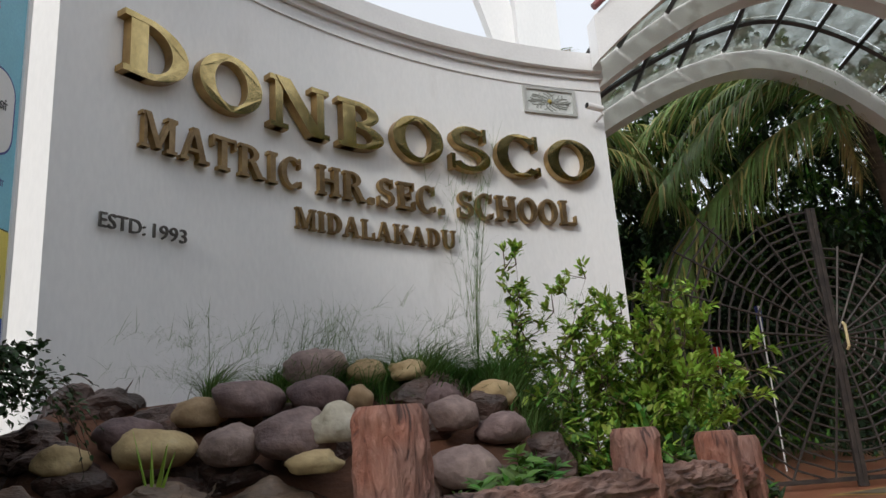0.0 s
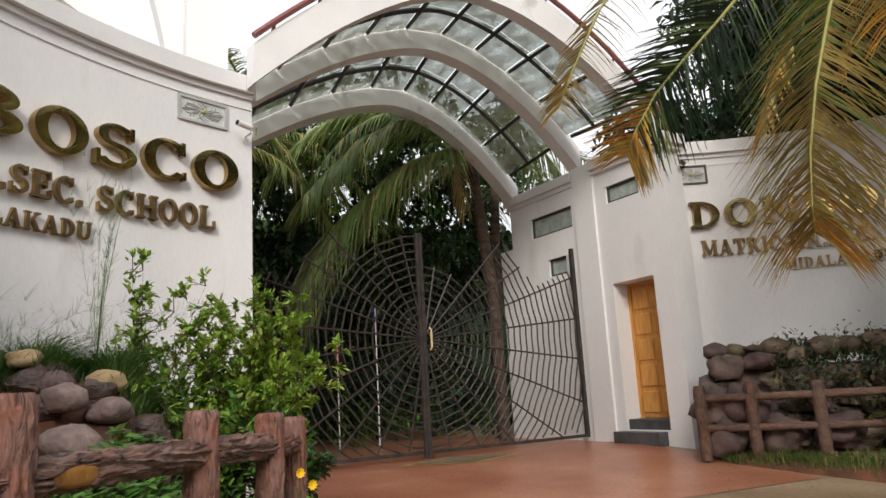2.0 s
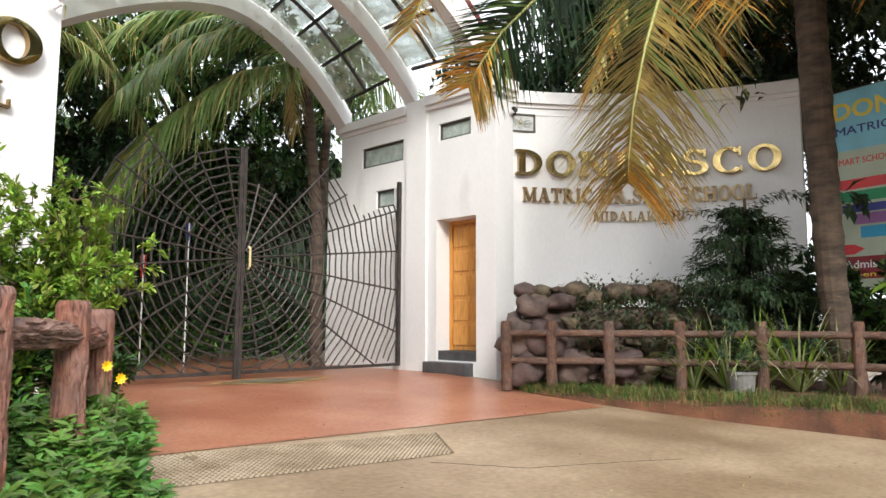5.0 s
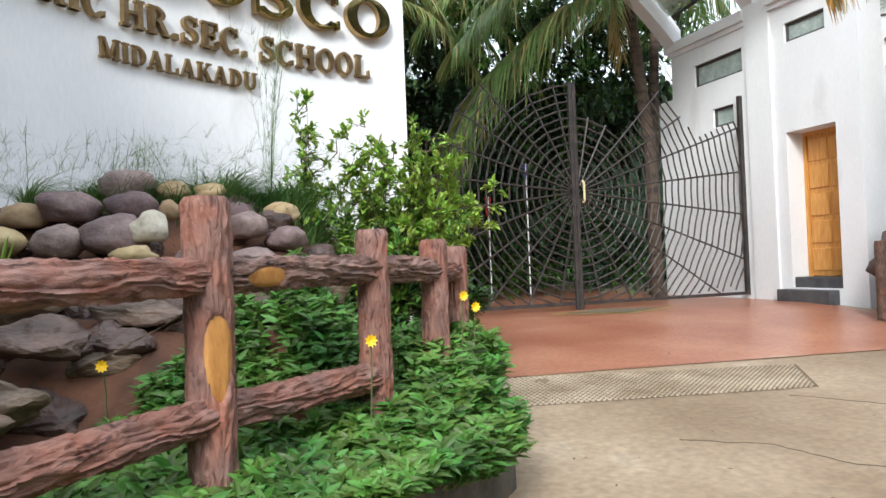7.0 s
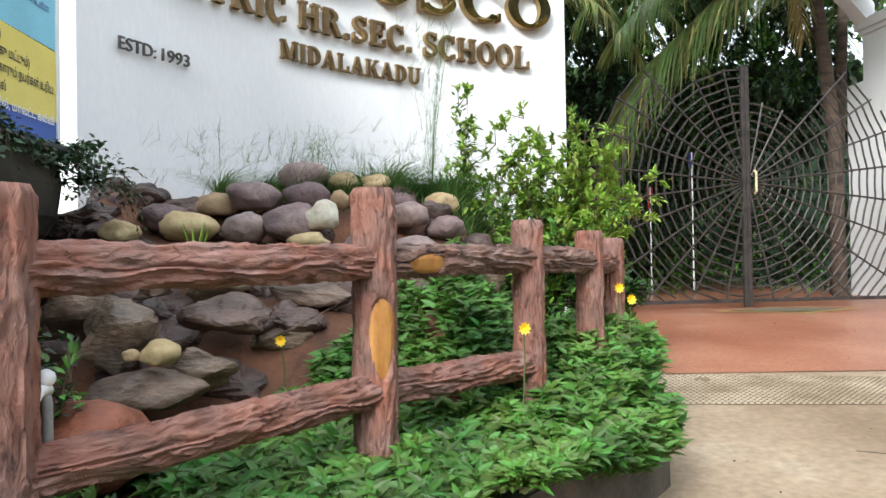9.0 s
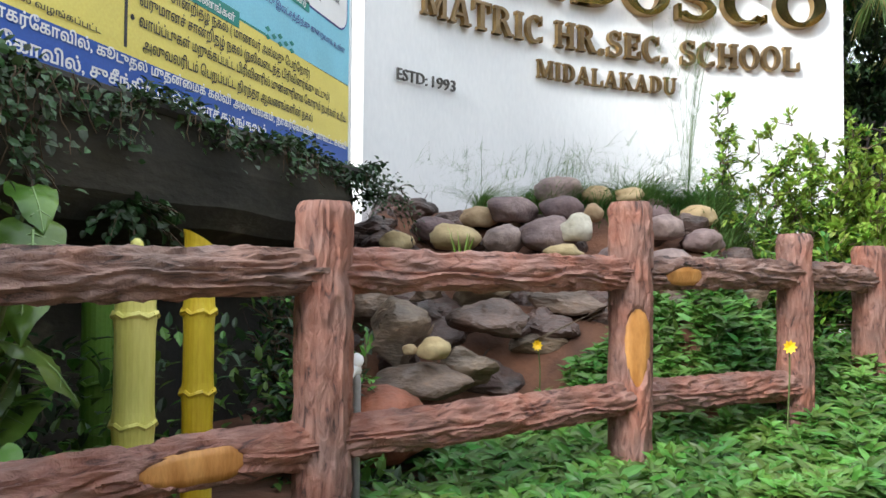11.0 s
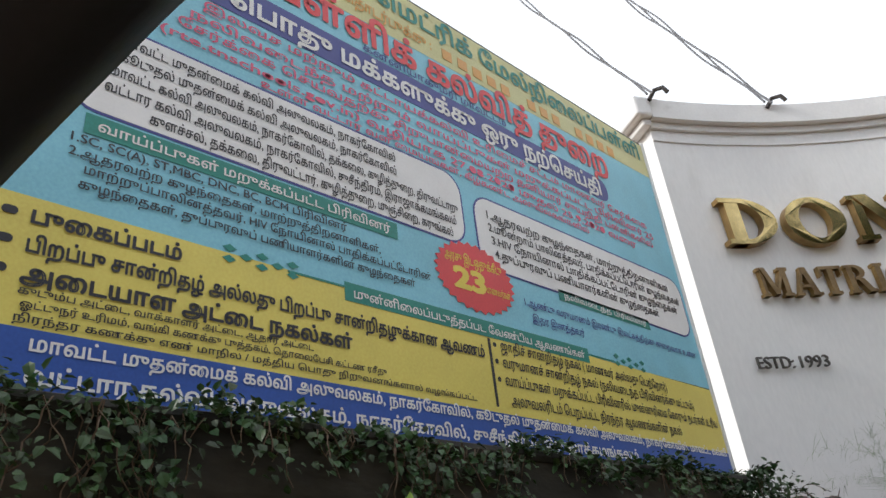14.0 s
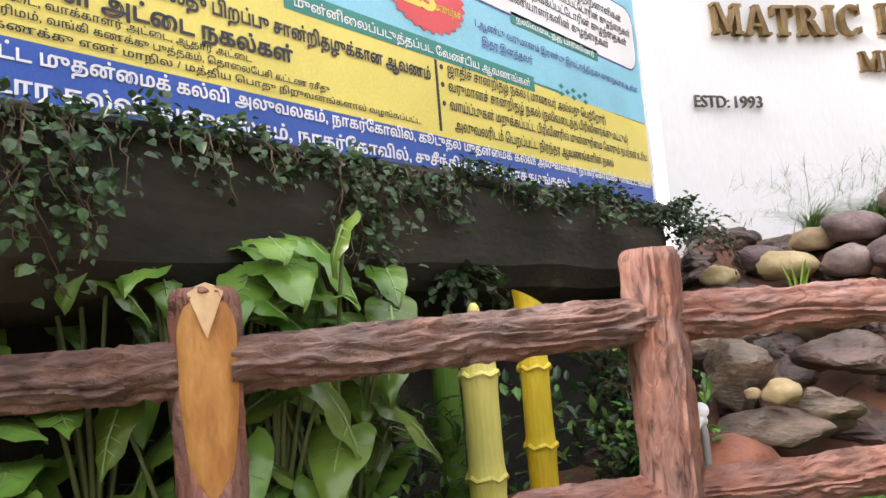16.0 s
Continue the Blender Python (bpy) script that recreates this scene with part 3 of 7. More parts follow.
def cctv(p, aim, mat, label):
    cam_thing = thing("security_camera", label, "camera", None, "security cameras beside the gate")
    p, aim = Vector(p), Vector(aim).normalized()
    bm = bmesh.new()
    tube(bm, [p + aim * 0.09, p - aim * 0.07], [0.032, 0.032], 12)
    part("housing", bm, mat, cam_thing, smooth=False)
    bm = bmesh.new()
    tube(bm, [p + aim * 0.098, p + aim * 0.088], [0.026, 0.026], 12)
    part("lens_glass", bm, plain("black_lens", (0.01, 0.01, 0.012), 0.1), cam_thing)
    bm = bmesh.new()
    tube(bm, [p - aim * 0.03, p - aim * 0.08 + Vector((0, 0, -0.05)), p + Vector((0.03, 0.15, -0.07))], 0.012, 8)
    part("bracket", bm, mat, cam_thing)


cctv(ENT @ Vector((-3.0, 0.18, 4.09)), (-0.9, -0.4, 0.1), WHITE_TRIM, "white bullet camera on a bent bracket")
cctv(ENT @ Vector((3.26, -0.06, 4.36)), (-0.8, -0.5, -0.1), IRON, "black bullet camera on a bent bracket")


# ---- leaves ----
class Foliage:
    """Collects many small blades and leaves into one mesh."""

    def __init__(self):
        self.v, self.f, self.m = [], [], []

    def leaf(self, p, d, n, length, width, droop=0.15, mat=0, far=False):
        d = d.normalized()
        s = d.cross(n)
        if s.length < 1e-4:
            s = d.cross(Vector((0.3, 0.8, 0.5)))
        s.normalize()
        n = s.cross(d)
        k = len(self.v)
        if far:
            mid = p + d * length * 0.45 + n * length * 0.06
            self.v += [p, mid + s * width * 0.5, p + d * length - n * droop * length, mid - s * width * 0.5,
                       p + d * length * 0.5 - n * droop * length * 0.1]
            self.f += [(k, k + 1, k + 4), (k + 1, k + 2, k + 4), (k + 4, k + 2, k + 3), (k, k + 4, k + 3)]
            self.m += [mat] * 4
            return
        a = p + d * length * 0.27 - n * droop * length * 0.05
        b = p + d * length * 0.64 - n * droop * length * 0.42
        up = n * width * 0.12
        self.v += [p, a + s * width * 0.44 + up, a, a - s * width * 0.44 + up, b + s * width * 0.40 + up, b, b - s * width * 0.40 + up,
                   p + d * length - n * droop * length]
        self.f += [(k, k + 1, k + 2), (k, k + 2, k + 3), (k + 1, k + 4, k + 5, k + 2), (k + 2, k + 5, k + 6, k + 3), (k + 4, k + 7, k + 5), (k + 5, k + 7, k + 6)]
        self.m += [mat] * 6

    def blade(self, pts, width, mat=0):
        """A narrow ribbon that tapers to its tip."""
        k = len(self.v)
        n = len(pts)
        for i, p in enumerate(pts):
            d = (pts[min(i + 1, n - 1)] - pts[max(i - 1, 0)]).normalized()
            s = d.cross(Vector((0.2, 0.1, 1)))
            s = s.normalized() if s.length > 1e-4 else Vector((1, 0, 0))
            w = width * (1 - i / (n - 1)) * (0.6 + 0.4 * min(1, i * 2 / n)) + width * 0.06
            self.v += [p + s * w / 2, p - s * w / 2]
        for i in range(n - 1):
            a = k + 2 * i
            self.f.append((a, a + 1, a + 3, a + 2))
            self.m.append(mat)

    def stalk(self, a, b, r, mat=0):
        d = (b - a).normalized()
        s = d.cross(Vector((0.31, 0.2, 0.93))).normalized()
        t = s.cross(d)
        k = len(self.v)
        for q, w in ((a, r), (b, r * 0.6)):
            self.v += [q + s * w, q - s * w * 0.5 + t * w * 0.87, q - s * w * 0.5 - t * w * 0.87]
        for i in range(3):
            j = (i + 1) % 3
            self.f.append((k + i, k + j, k + 3 + j, k + 3 + i))
            self.m.append(mat)

    def make(self, name, mats, parent=None, label=""):
        me = bpy.data.meshes.new(name)
        me.from_pydata([tuple(p) for p in self.v], [], self.f)
        for m in (mats if isinstance(mats, (list, tuple)) else [mats]):
            me.materials.append(m)
        me.polygons.foreach_set("material_index", self.m)
        me.update()
        ob = new(name, me)
        if parent is not None:
            ob.parent = parent
        if label:
            tagged(ob, label)
        return ob


def rvec(rng):
    while True:
        p = Vector((rng.uniform(-1, 1), rng.uniform(-1, 1), rng.uniform(-1, 1)))
        if 0.05 < p.length < 1:
            return p


# ---- bed and rockery in front of the long wall ----
F0, FD, FN = Vector((-0.82, 1.58)), Vector((0.637, 0.771)), Vector((-0.771, 0.637))


def bed_pt(a, s):
    return F0 + FD * a + FN * s


def ease(x, a, b):
    t = max(0.0, min(1.0, (x - a) / (b - a)))
    return t * t * (3 - 2 * t)


def bed_z(a, s):
    p = bed_pt(a, s)
    r, az = p.length, math.atan2(p.x, p.y)
    hump = ease(az, -0.52, -0.38) * (1 - ease(az, 0.05, 0.17)) * (1 if p.y > 0 else 0)
    rise = 0.52 * ease(r, 2.75, 3.6) + 0.56 * ease(r, 3.55, 4.65)
    return 0.44 + hump * rise + 0.03 * noise.noise((a * 3, s * 3, 0))


bm = bmesh.new()
cols = steps(-3.2, 3.0, 90)
rows = steps(-0.38, 3.6, 60)


def bed_end(s):
    """Where the bed ends along the fence: its front corner is cut back."""
    return 2.52 + 0.42 * max(0.0, min(1.0, (s + 0.42) / 0.7))


def bed_vert(a, s):
    p = bed_pt(min(a, bed_end(s)), s)
    return bm.verts.new((max(p.x, -1.96), p.y, bed_z(min(a, bed_end(s)), s)))


gridv = [[bed_vert(a, s) for s in rows] for a in cols]
for i in range(len(cols) - 1):
    for j in range(len(rows) - 1):
        bm.faces.new((gridv[i][j], gridv[i + 1][j], gridv[i + 1][j + 1], gridv[i][j + 1]))
tagged(link("ground_planting_bed", bm, EARTH, True), "dark red earth of the raised planting bed", "soil", kind="structure")
KERB = surface("dark_mossy_kerb", (0.05, 0.048, 0.04), (0.12, 0.105, 0.085), 5, 0.9, 0.6, 40, c=(0.16, 0.10, 0.06))
bm = bmesh.new()
for (a0, s0), (a1, s1) in (((-3.2, -0.40), (2.50, -0.40)), ((2.51, -0.405), (2.95, 0.29)), ((2.955, 0.30), (2.955, 3.6))):
    p, q = bed_pt(a0, s0), bed_pt(a1, s1)
    n = 30
    prev = None
    for k in range(n + 1):
        c = p.lerp(q, k / n)
        t = (q - p).normalized()
        o = Vector((t.y, -t.x)) * 0.07
        w = 0.012 * noise.noise((k * 0.7, 0, 3))
        ring4 = [bm.verts.new((c.x - o.x, c.y - o.y, -0.2)), bm.verts.new((c.x + o.x, c.y + o.y, -0.2)),
                 bm.verts.new((c.x + o.x * 0.9, c.y + o.y * 0.9, 0.42 + w)), bm.verts.new((c.x - o.x, c.y - o.y, 0.44 + w))]
        if prev:
            for i in range(4):
                bm.faces.new((prev[i], prev[(i + 1) % 4], ring4[(i + 1) % 4], ring4[i]))
        else:
            bm.faces.new(ring4)
        prev = ring4
    bm.faces.new(prev[::-1])
tagged(link("kerb_planting_bed", bm, KERB), "dark mossy concrete edging of the planting bed", "kerb", kind="structure")

ROCK_ROUND = surface("river_boulder", (0.12, 0.078, 0.076), (0.27, 0.19, 0.175), 5, 0.75, 0.8, 40, c=(0.32, 0.25, 0.19), vary=0.35)
ROCK_TAN = surface("tan_boulder", (0.30, 0.20, 0.10), (0.42, 0.31, 0.17), 4, 0.8, 0.5, 45, c=(0.30, 0.27, 0.22), vary=0.2)
ROCK_PALE = surface("pale_boulder", (0.42, 0.37, 0.27), (0.60, 0.55, 0.45), 4, 0.85, 0.6, 45, vary=0.1)
ROCK_DARK = surface("dark_wet_rock", (0.06, 0.041, 0.03), (0.19, 0.125, 0.088), 4, 0.5, 0.9, 38, c=(0.27, 0.135, 0.07), stretch=(1, 1, 2.4), vary=0.4, grain=0.5)
ROCK_PURPLE = surface("dark_purple_boulder", (0.06, 0.04, 0.038), (0.15, 0.10, 0.09), 4, 0.75, 0.8, 40, c=(0.13, 0.12, 0.06), vary=0.3)
ROCK_MOSS = surface("mossy_brown_rock", (0.045, 0.036, 0.026), (0.15, 0.11, 0.075), 5, 0.85, 0.8, 40, c=(0.14, 0.13, 0.05), vary=0.35)


def boulder_bm(rng, w, d, h, rough=0.10, sub=3):
    bm = bmesh.new()
    bmesh.ops.create_icosphere(bm, subdivisions=sub, radius=1.0)
    o = rvec(rng) * 40
    for v in bm.verts:
        n = v.co.normalized()
        k = 1 + rough * 2.2 * noise.noise(n * 1.1 + o) + rough * noise.noise(n * 2.6 + o)
        k += rough * 0.45 * noise.noise(n * 6 + o) - rough * 0.35 * abs(noise.noise(n * 3.3 - o))
        q = n * k
        q.z = max(q.z, -0.75)
        v.co = Vector((q.x * w / 2, q.y * d / 2, q.z * h / 2))
    return bm


def slab_bm(rng, w, d, h):
    """An angular broken rock."""
    bm = bmesh.new()
    for k in range(16):
        p = rvec(rng).normalized()
        bm.verts.new((p.x * w / 2 * rng.uniform(0.8, 1.1), p.y * d / 2 * rng.uniform(0.8, 1.1), p.z * h / 2 * rng.uniform(0.8, 1.1)))
    r = bmesh.ops.convex_hull(bm, input=bm.verts)
    bmesh.ops.delete(bm, geom=list({g for g in r["geom_interior"] + r["geom_unused"] if isinstance(g, bmesh.types.BMVert)}), context="VERTS")
    bmesh.ops.bevel(bm, geom=list(bm.edges), offset=min(w, h) * 0.05, segments=1, affect="EDGES")
    bmesh.ops.triangulate(bm, faces=bm.faces)
    for limit in (0.07, 0.04, 0.028):
        bmesh.ops.subdivide_edges(bm, edges=[e for e in bm.edges if e.calc_length() > limit], cuts=1)
        bmesh.ops.triangulate(bm, faces=[f for f in bm.faces if len(f.verts) > 3])
    o = rvec(rng) * 30
    for v in bm.verts:
        q = Vector((v.co.x * 8, v.co.y * 8, v.co.z * 17)) + o
        v.co += v.co.normalized() * (0.040 * noise.noise(q * 0.7) - 0.018 * abs(noise.noise(q * 1.6 + o)) + 0.006 * noise.noise(q * 4.3))
    return bm


def rock(name, bm, mat, x, y, z, turn, label, group, smooth):
    ob = link(name, bm, mat, True)
    if not smooth:
        ob.data.set_sharp_from_angle(angle=radians(38))
    ob.matrix_basis = pose(x, y, z, 0, 0, turn)
    return tagged(ob, label, "rock", group)


rng = random.Random(11)
for x, y, z, w, h, kind in (
        (-0.85, 4.17, 1.50, .31, .18, 0), (-0.56, 4.22, 1.50, .28, .18, 0), (-1.10, 3.80, 1.32, .29, .17, 1), (-0.83, 3.87, 1.31, .24, .18, 0),
        (-0.60, 3.91, 1.33, .35, .21, 0), (-0.43, 3.86, 1.37, .18, .17, 2), (-0.37, 4.14, 1.47, .12, .12, 1), (-0.49, 3.72, 1.24, .23, .09, 1),
        (0.02, 4.06, 1.38, .22, .16, 0), (-0.18, 4.45, 1.60, .19, .11, 1)):
    rock("boulder", boulder_bm(rng, w, w * 0.85, h, 0.17 if kind == 2 else 0.13), (ROCK_ROUND, ROCK_TAN, ROCK_PALE)[kind], x, y, z,
         40, ("smooth purple-grey river boulder on the rockery", "smooth tan river boulder on the rockery", "pale lumpy boulder on the rockery")[kind],
         "boulders of the rockery", True)
for x, y, z, w, h, kind in (
        (0.20, 4.35, 1.46, .22, .13, 1), (0.22, 4.15, 1.31, .26, .15, 0), (-0.62, 4.51, 1.65, .32, .21, 0), (-0.39, 4.54, 1.61, .20, .13, 1),
        (-1.44, 3.79, 1.30, .19, .12, 1), (-0.03, 4.36, 1.47, .20, .12, 0), (0.05, 3.85, 1.18, .26, .18, 0), (-0.20, 3.80, 1.20, .25, .16, 0),
        (-1.28, 4.0, 1.38, .26, .16, 0), (-1.05, 4.15, 1.46, .26, .15, 1), (-0.86, 2.69, .83, .13, .10, 1), (-0.95, 2.66, .83, .06, .05, 1),
        (-0.02, 3.36, .85, .12, .08, 2)):
    rock("boulder", boulder_bm(rng, w, w * 0.85, h, 0.13), (ROCK_ROUND, ROCK_TAN, ROCK_PALE)[kind], x, y, z, 40,
         ("smooth purple-grey river boulder on the rockery", "smooth tan river boulder on the rockery", "pale lumpy boulder on the rockery")[kind],
         "boulders of the rockery", True)
for x, y, z, w, h in ((-1.11, 2.86, .89, .36, .36), (-0.72, 3.08, .92, .42, .22), (-0.43, 3.44, .99, .44, .20), (0.12, 3.56, .94, .42, .36),
                      (-0.94, 2.71, .70, .48, .18), (-0.74, 2.87, .76, .26, .28), (-1.04, 3.10, 1.03, .22, .11), (-0.84, 3.37, 1.06, .40, .18),
                      (-0.55, 3.30, .80, .40, .24), (-0.17, 3.76, 1.10, .40, .22), (-0.25, 3.5, .82, .36, .26), (-1.3, 3.05, 1.0, .34, .4),
                      (-1.35, 3.45, 1.15, .34, .26), (0.4, 3.85, 1.0, .34, .34), (-0.95, 3.55, 1.15, .34, .2), (-0.65, 3.65, 1.12, .36, .2)):
    rock("rockery_stone", slab_bm(rng, w, w * 0.8, h), ROCK_DARK, x, y, z, rng.uniform(0, 180) * 0.2, "dark angular stone stacked in the rockery",
         "stones of the rockery", False)
core = bmesh.new()
for k in range(84):
    a, s = rng.uniform(0.3, 2.9), rng.uniform(0.75, 1.9)
    if k >= 44:
        # the left shoulder of the mound
        az, r = rng.uniform(-0.52, -0.27), rng.uniform(3.2, 4.7)
        q = Vector((r * math.sin(az), r * math.cos(az))) - F0
        a, s = q.dot(FD), q.dot(FN)
    p = bed_pt(a, s)
    b = slab_bm(rng, 0.36, 0.3, 0.26)
    me = bpy.data.meshes.new("tmp")
    bmesh.ops.translate(b, verts=b.verts, vec=(p.x, p.y, bed_z(a, s) - 0.02))
    b.to_mesh(me)
    b.free()
    core.from_mesh(me)
    bpy.data.meshes.remove(me)
tagged(link("rockery_rubble", core, ROCK_DARK), "dark rubble filling between the rockery stones", "rubble", kind="stuff")


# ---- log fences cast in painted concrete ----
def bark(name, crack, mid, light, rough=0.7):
    """Painted bark: long overlapping flakes along the log; crack shade is put into the colour, worn ridges are pale."""
    m, n, l, p = nodes_of(name)
    uv = n.new("ShaderNodeUVMap")
    flow = n.new("ShaderNodeMapping")
    flow.inputs["Scale"].default_value = (1.0, 0.30, 1.0)
    l.new(uv.outputs[0], flow.inputs[0])
    flakes = n.new("ShaderNodeTexNoise")
    flakes.inputs["Scale"].default_value = 42
    flakes.inputs["Detail"].default_value = 7
    flakes.inputs["Roughness"].default_value = 0.62
    flakes.inputs["Distortion"].default_value = 1.3
    l.new(flow.outputs[0], flakes.inputs[0])
    patch = n.new("ShaderNodeTexNoise")
    patch.inputs["Scale"].default_value = 7
    patch.inputs["Detail"].default_value = 4
    l.new(uv.outputs[0], patch.inputs[0])
    grit = n.new("ShaderNodeTexNoise")
    grit.inputs["Scale"].default_value = 260
    l.new(uv.outputs[0], grit.inputs[0])
    # darkest tone falls in the bump's hollows and stands in for crevice shade
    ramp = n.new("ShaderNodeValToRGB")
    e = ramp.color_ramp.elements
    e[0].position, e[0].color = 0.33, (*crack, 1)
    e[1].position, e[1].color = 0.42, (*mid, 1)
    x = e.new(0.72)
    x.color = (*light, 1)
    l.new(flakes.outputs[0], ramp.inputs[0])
    tone = n.new("ShaderNodeHueSaturation")
    mr = n.new("ShaderNodeMapRange")
    mr.inputs[1].default_value, mr.inputs[2].default_value = 0.3, 0.7
    mr.inputs[3].default_value, mr.inputs[4].default_value = 0.68, 1.22
    l.new(patch.outputs[0], mr.inputs[0])
    l.new(mr.outputs[0], tone.inputs["Value"])
    ms = n.new("ShaderNodeMapRange")
    ms.inputs[1].default_value, ms.inputs[2].default_value = 0.35, 0.65
    ms.inputs[3].default_value, ms.inputs[4].default_value = 0.75, 1.15
    l.new(patch.outputs[1], ms.inputs[0])
    l.new(ms.outputs[0], tone.inputs["Saturation"])
    l.new(ramp.outputs[0], tone.inputs["Color"])
    l.new(tone.outputs[0], p.inputs["Base Color"])
    p.inputs["Roughness"].default_value = rough
    add = n.new("ShaderNodeMath")
    add.operation = "MULTIPLY_ADD"
    add.inputs[1].default_value = 0.12
    l.new(grit.outputs[0], add.inputs[0])
    l.new(flakes.outputs[0], add.inputs[2])
    bp = n.new("ShaderNodeBump")
    bp.inputs["Strength"].default_value = 0.85
    bp.inputs["Distance"].default_value = 0.022
    l.new(add.outputs[0], bp.inputs["Height"])
    l.new(bp.outputs[0], p.inputs["Normal"])
    return m


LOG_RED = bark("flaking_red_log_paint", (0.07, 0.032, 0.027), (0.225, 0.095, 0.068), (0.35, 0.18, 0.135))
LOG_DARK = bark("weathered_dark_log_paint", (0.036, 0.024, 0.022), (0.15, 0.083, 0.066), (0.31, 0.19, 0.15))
CUT_WOOD = surface("painted_orange_cut", (0.33, 0.135, 0.028), (0.52, 0.26, 0.075), 6, 0.5, 0.25, 40, c=(0.24, 0.09, 0.03), stretch=(3, 3, 1))
CUT_PALE = surface("pale_chamfer_cut", (0.56, 0.36, 0.17), (0.68, 0.49, 0.28), 6, 0.55, 0.2, 40)


def cut_width(u):
    """Half width of a chopped face along its length (u from -1 to 1), tapering to the low end."""
    return math.sqrt(max(0.0, 1 - abs(u) ** 6)) * (1 - 0.42 * max(0.0, -u) ** 1.4)


def log_bm(p0, p1, r, rng, rough=1.0, cuts=(), sides=96, step=0.011, bend=0.0, top=False):
    """A log with long overlapping flakes of bark; cuts (t0, t1, angle, half width) are chopped flat. Returns the log and its cut faces."""
    bm = bmesh.new()
    uvl = bm.loops.layers.uv.new("UVMap")
    p0, p1 = Vector(p0), Vector(p1)
    d = (p1 - p0).normalized()
    s = d.cross(Vector((0, 0, 1)))
    s = s.normalized() if s.length > 0.1 else Vector((1, 0, 0))
    n = s.cross(d)
    length = (p1 - p0).length
    m = max(4, int(length / step))
    o = rvec(rng) * 60

    def ridge(x):
        """A flake: rises slowly and breaks off over a short slope."""
        x = x % 1.0
        return x / 0.78 if x < 0.78 else (1 - x) / 0.22
    rings = []
    for k in range(m + 1):
        t = k / m
        z = t * length
        c = p0.lerp(p1, t) + n * bend * math.sin(math.pi * t)
        row = []
        for j in range(sides):
            a = 2 * math.pi * j / sides
            q = Vector((math.cos(a), math.sin(a), z * 3.2)) + o
            lump = noise.noise(q * 1.3)
            wave = noise.noise(Vector((q.x * 1.5, q.y * 1.5, z * 4.5)) + o) + 0.35 * noise.noise(Vector((q.x * 3, q.y * 3, z * 13)) + o)
            flake = ridge(a * 7 / (2 * math.pi) + 1.5 * wave)
            chip = ridge(noise.noise(Vector((q.x * 1.2, q.y * 1.2, z * 5)) - o) * 2.0)
            fine = noise.noise(Vector((q.x * 6, q.y * 6, z * 26)))
            k1 = 1 + rough * (0.11 * lump + 0.24 * (flake ** 1.5 - 0.4) + 0.08 * (chip - 0.5) + 0.05 * fine)
            rad = r * k1
            for t0, t1, ca, cw in cuts:
                da = abs((a - radians(ca) + math.pi) % (2 * math.pi) - math.pi)
                u = (t - (t0 + t1) / 2) / ((t1 - t0) / 2)
                if da < 1.3 and abs(u) < 1:
                    mix = max(0.0, min(1.0, (math.sin(radians(cw)) * cut_width(u) - math.sin(da)) / 0.12 + 0.5))
                    rad += (min(rad, (r * 0.80 - 0.006) / math.cos(da)) - rad) * mix
            if top:
                # chipped, rounded-off top
                left = (1 - t) * length
                rad *= 1 - 0.16 * max(0, 1 - left / 0.02)
            row.append(bm.verts.new(c + (s * math.cos(a) + n * math.sin(a)) * rad))
        rings.append(row)
    for i in range(m):
        for j in range(sides):
            jj = (j + 1) % sides
            f = bm.faces.new((rings[i][j], rings[i][jj], rings[i + 1][jj], rings[i + 1][j]))
            for lp, (aj, zi) in zip(f.loops, ((j, i), (j + 1, i), (j + 1, i + 1), (j, i + 1))):
                lp[uvl].uv = (aj / sides * 6.283 * r + o.x, zi / m * length + o.y)
    bm.faces.new(rings[0][::-1])
    bm.faces.new(rings[-1])
    faces = []
    for t0, t1, ca, cw in cuts:
        cut = bmesh.new()
        out = s * math.cos(radians(ca)) + n * math.sin(radians(ca))
        side = d.cross(out)
        mid = p0.lerp(p1, (t0 + t1) / 2) + out * r * 0.80
        half = (t1 - t0) / 2 * length
        prev = None
        for k in range(25):
            u = -0.995 + 1.99 * k / 24
            w = r * math.sin(radians(cw)) * cut_width(u) * (1.07 + 0.07 * noise.noise((u * 4, o.x, 0)))
            belly = 0.004 * (1 - u * u)
            row = [cut.verts.new(mid + d * u * half + side * w * x + out * (belly * (1 - x * x) - (0.014 if abs(x) > 1 else 0)))
                   for x in (-1.02, -1, -0.5, 0.06, 0.5, 1, 1.02)]
            if prev:
                for i in range(6):
                    cut.faces.new((prev[i], prev[i + 1], row[i + 1], row[i]))
            prev = row
        faces.append(cut)
    return bm, faces


def log_part(name, parent, mat, *args, **kw):
    bm, faces = log_bm(*args, **kw)
    ob = part(name, bm, mat, parent, smooth=True)
    ob.data.set_sharp_from_angle(angle=radians(58))
    for f in faces:
        part("cut_face", f, CUT_WOOD, ob, "smooth face painted orange like cut wood", True)
    return ob


rng = random.Random(5)
fence = thing("log_fence", "painted concrete rail fence cast as flaking red logs", "fence")
POSTS = [(-1.94, -0.10, 1.29), (-1.39, 0.74, 1.285), (-0.787, 1.574, 1.312), (-0.095, 2.436, 1.377), (0.50, 3.048, 1.298), (0.855, 3.46, 1.265), (1.03, 3.72, 1.235)]
for i, (x, y, zt) in enumerate(POSTS):
    cuts = {1: ((0.52, 0.985, 28, 50),), 3: ((0.38, 0.64, 62, 34),)}.get(i, ())
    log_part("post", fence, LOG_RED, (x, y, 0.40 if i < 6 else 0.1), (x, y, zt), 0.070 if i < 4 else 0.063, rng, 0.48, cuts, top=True)
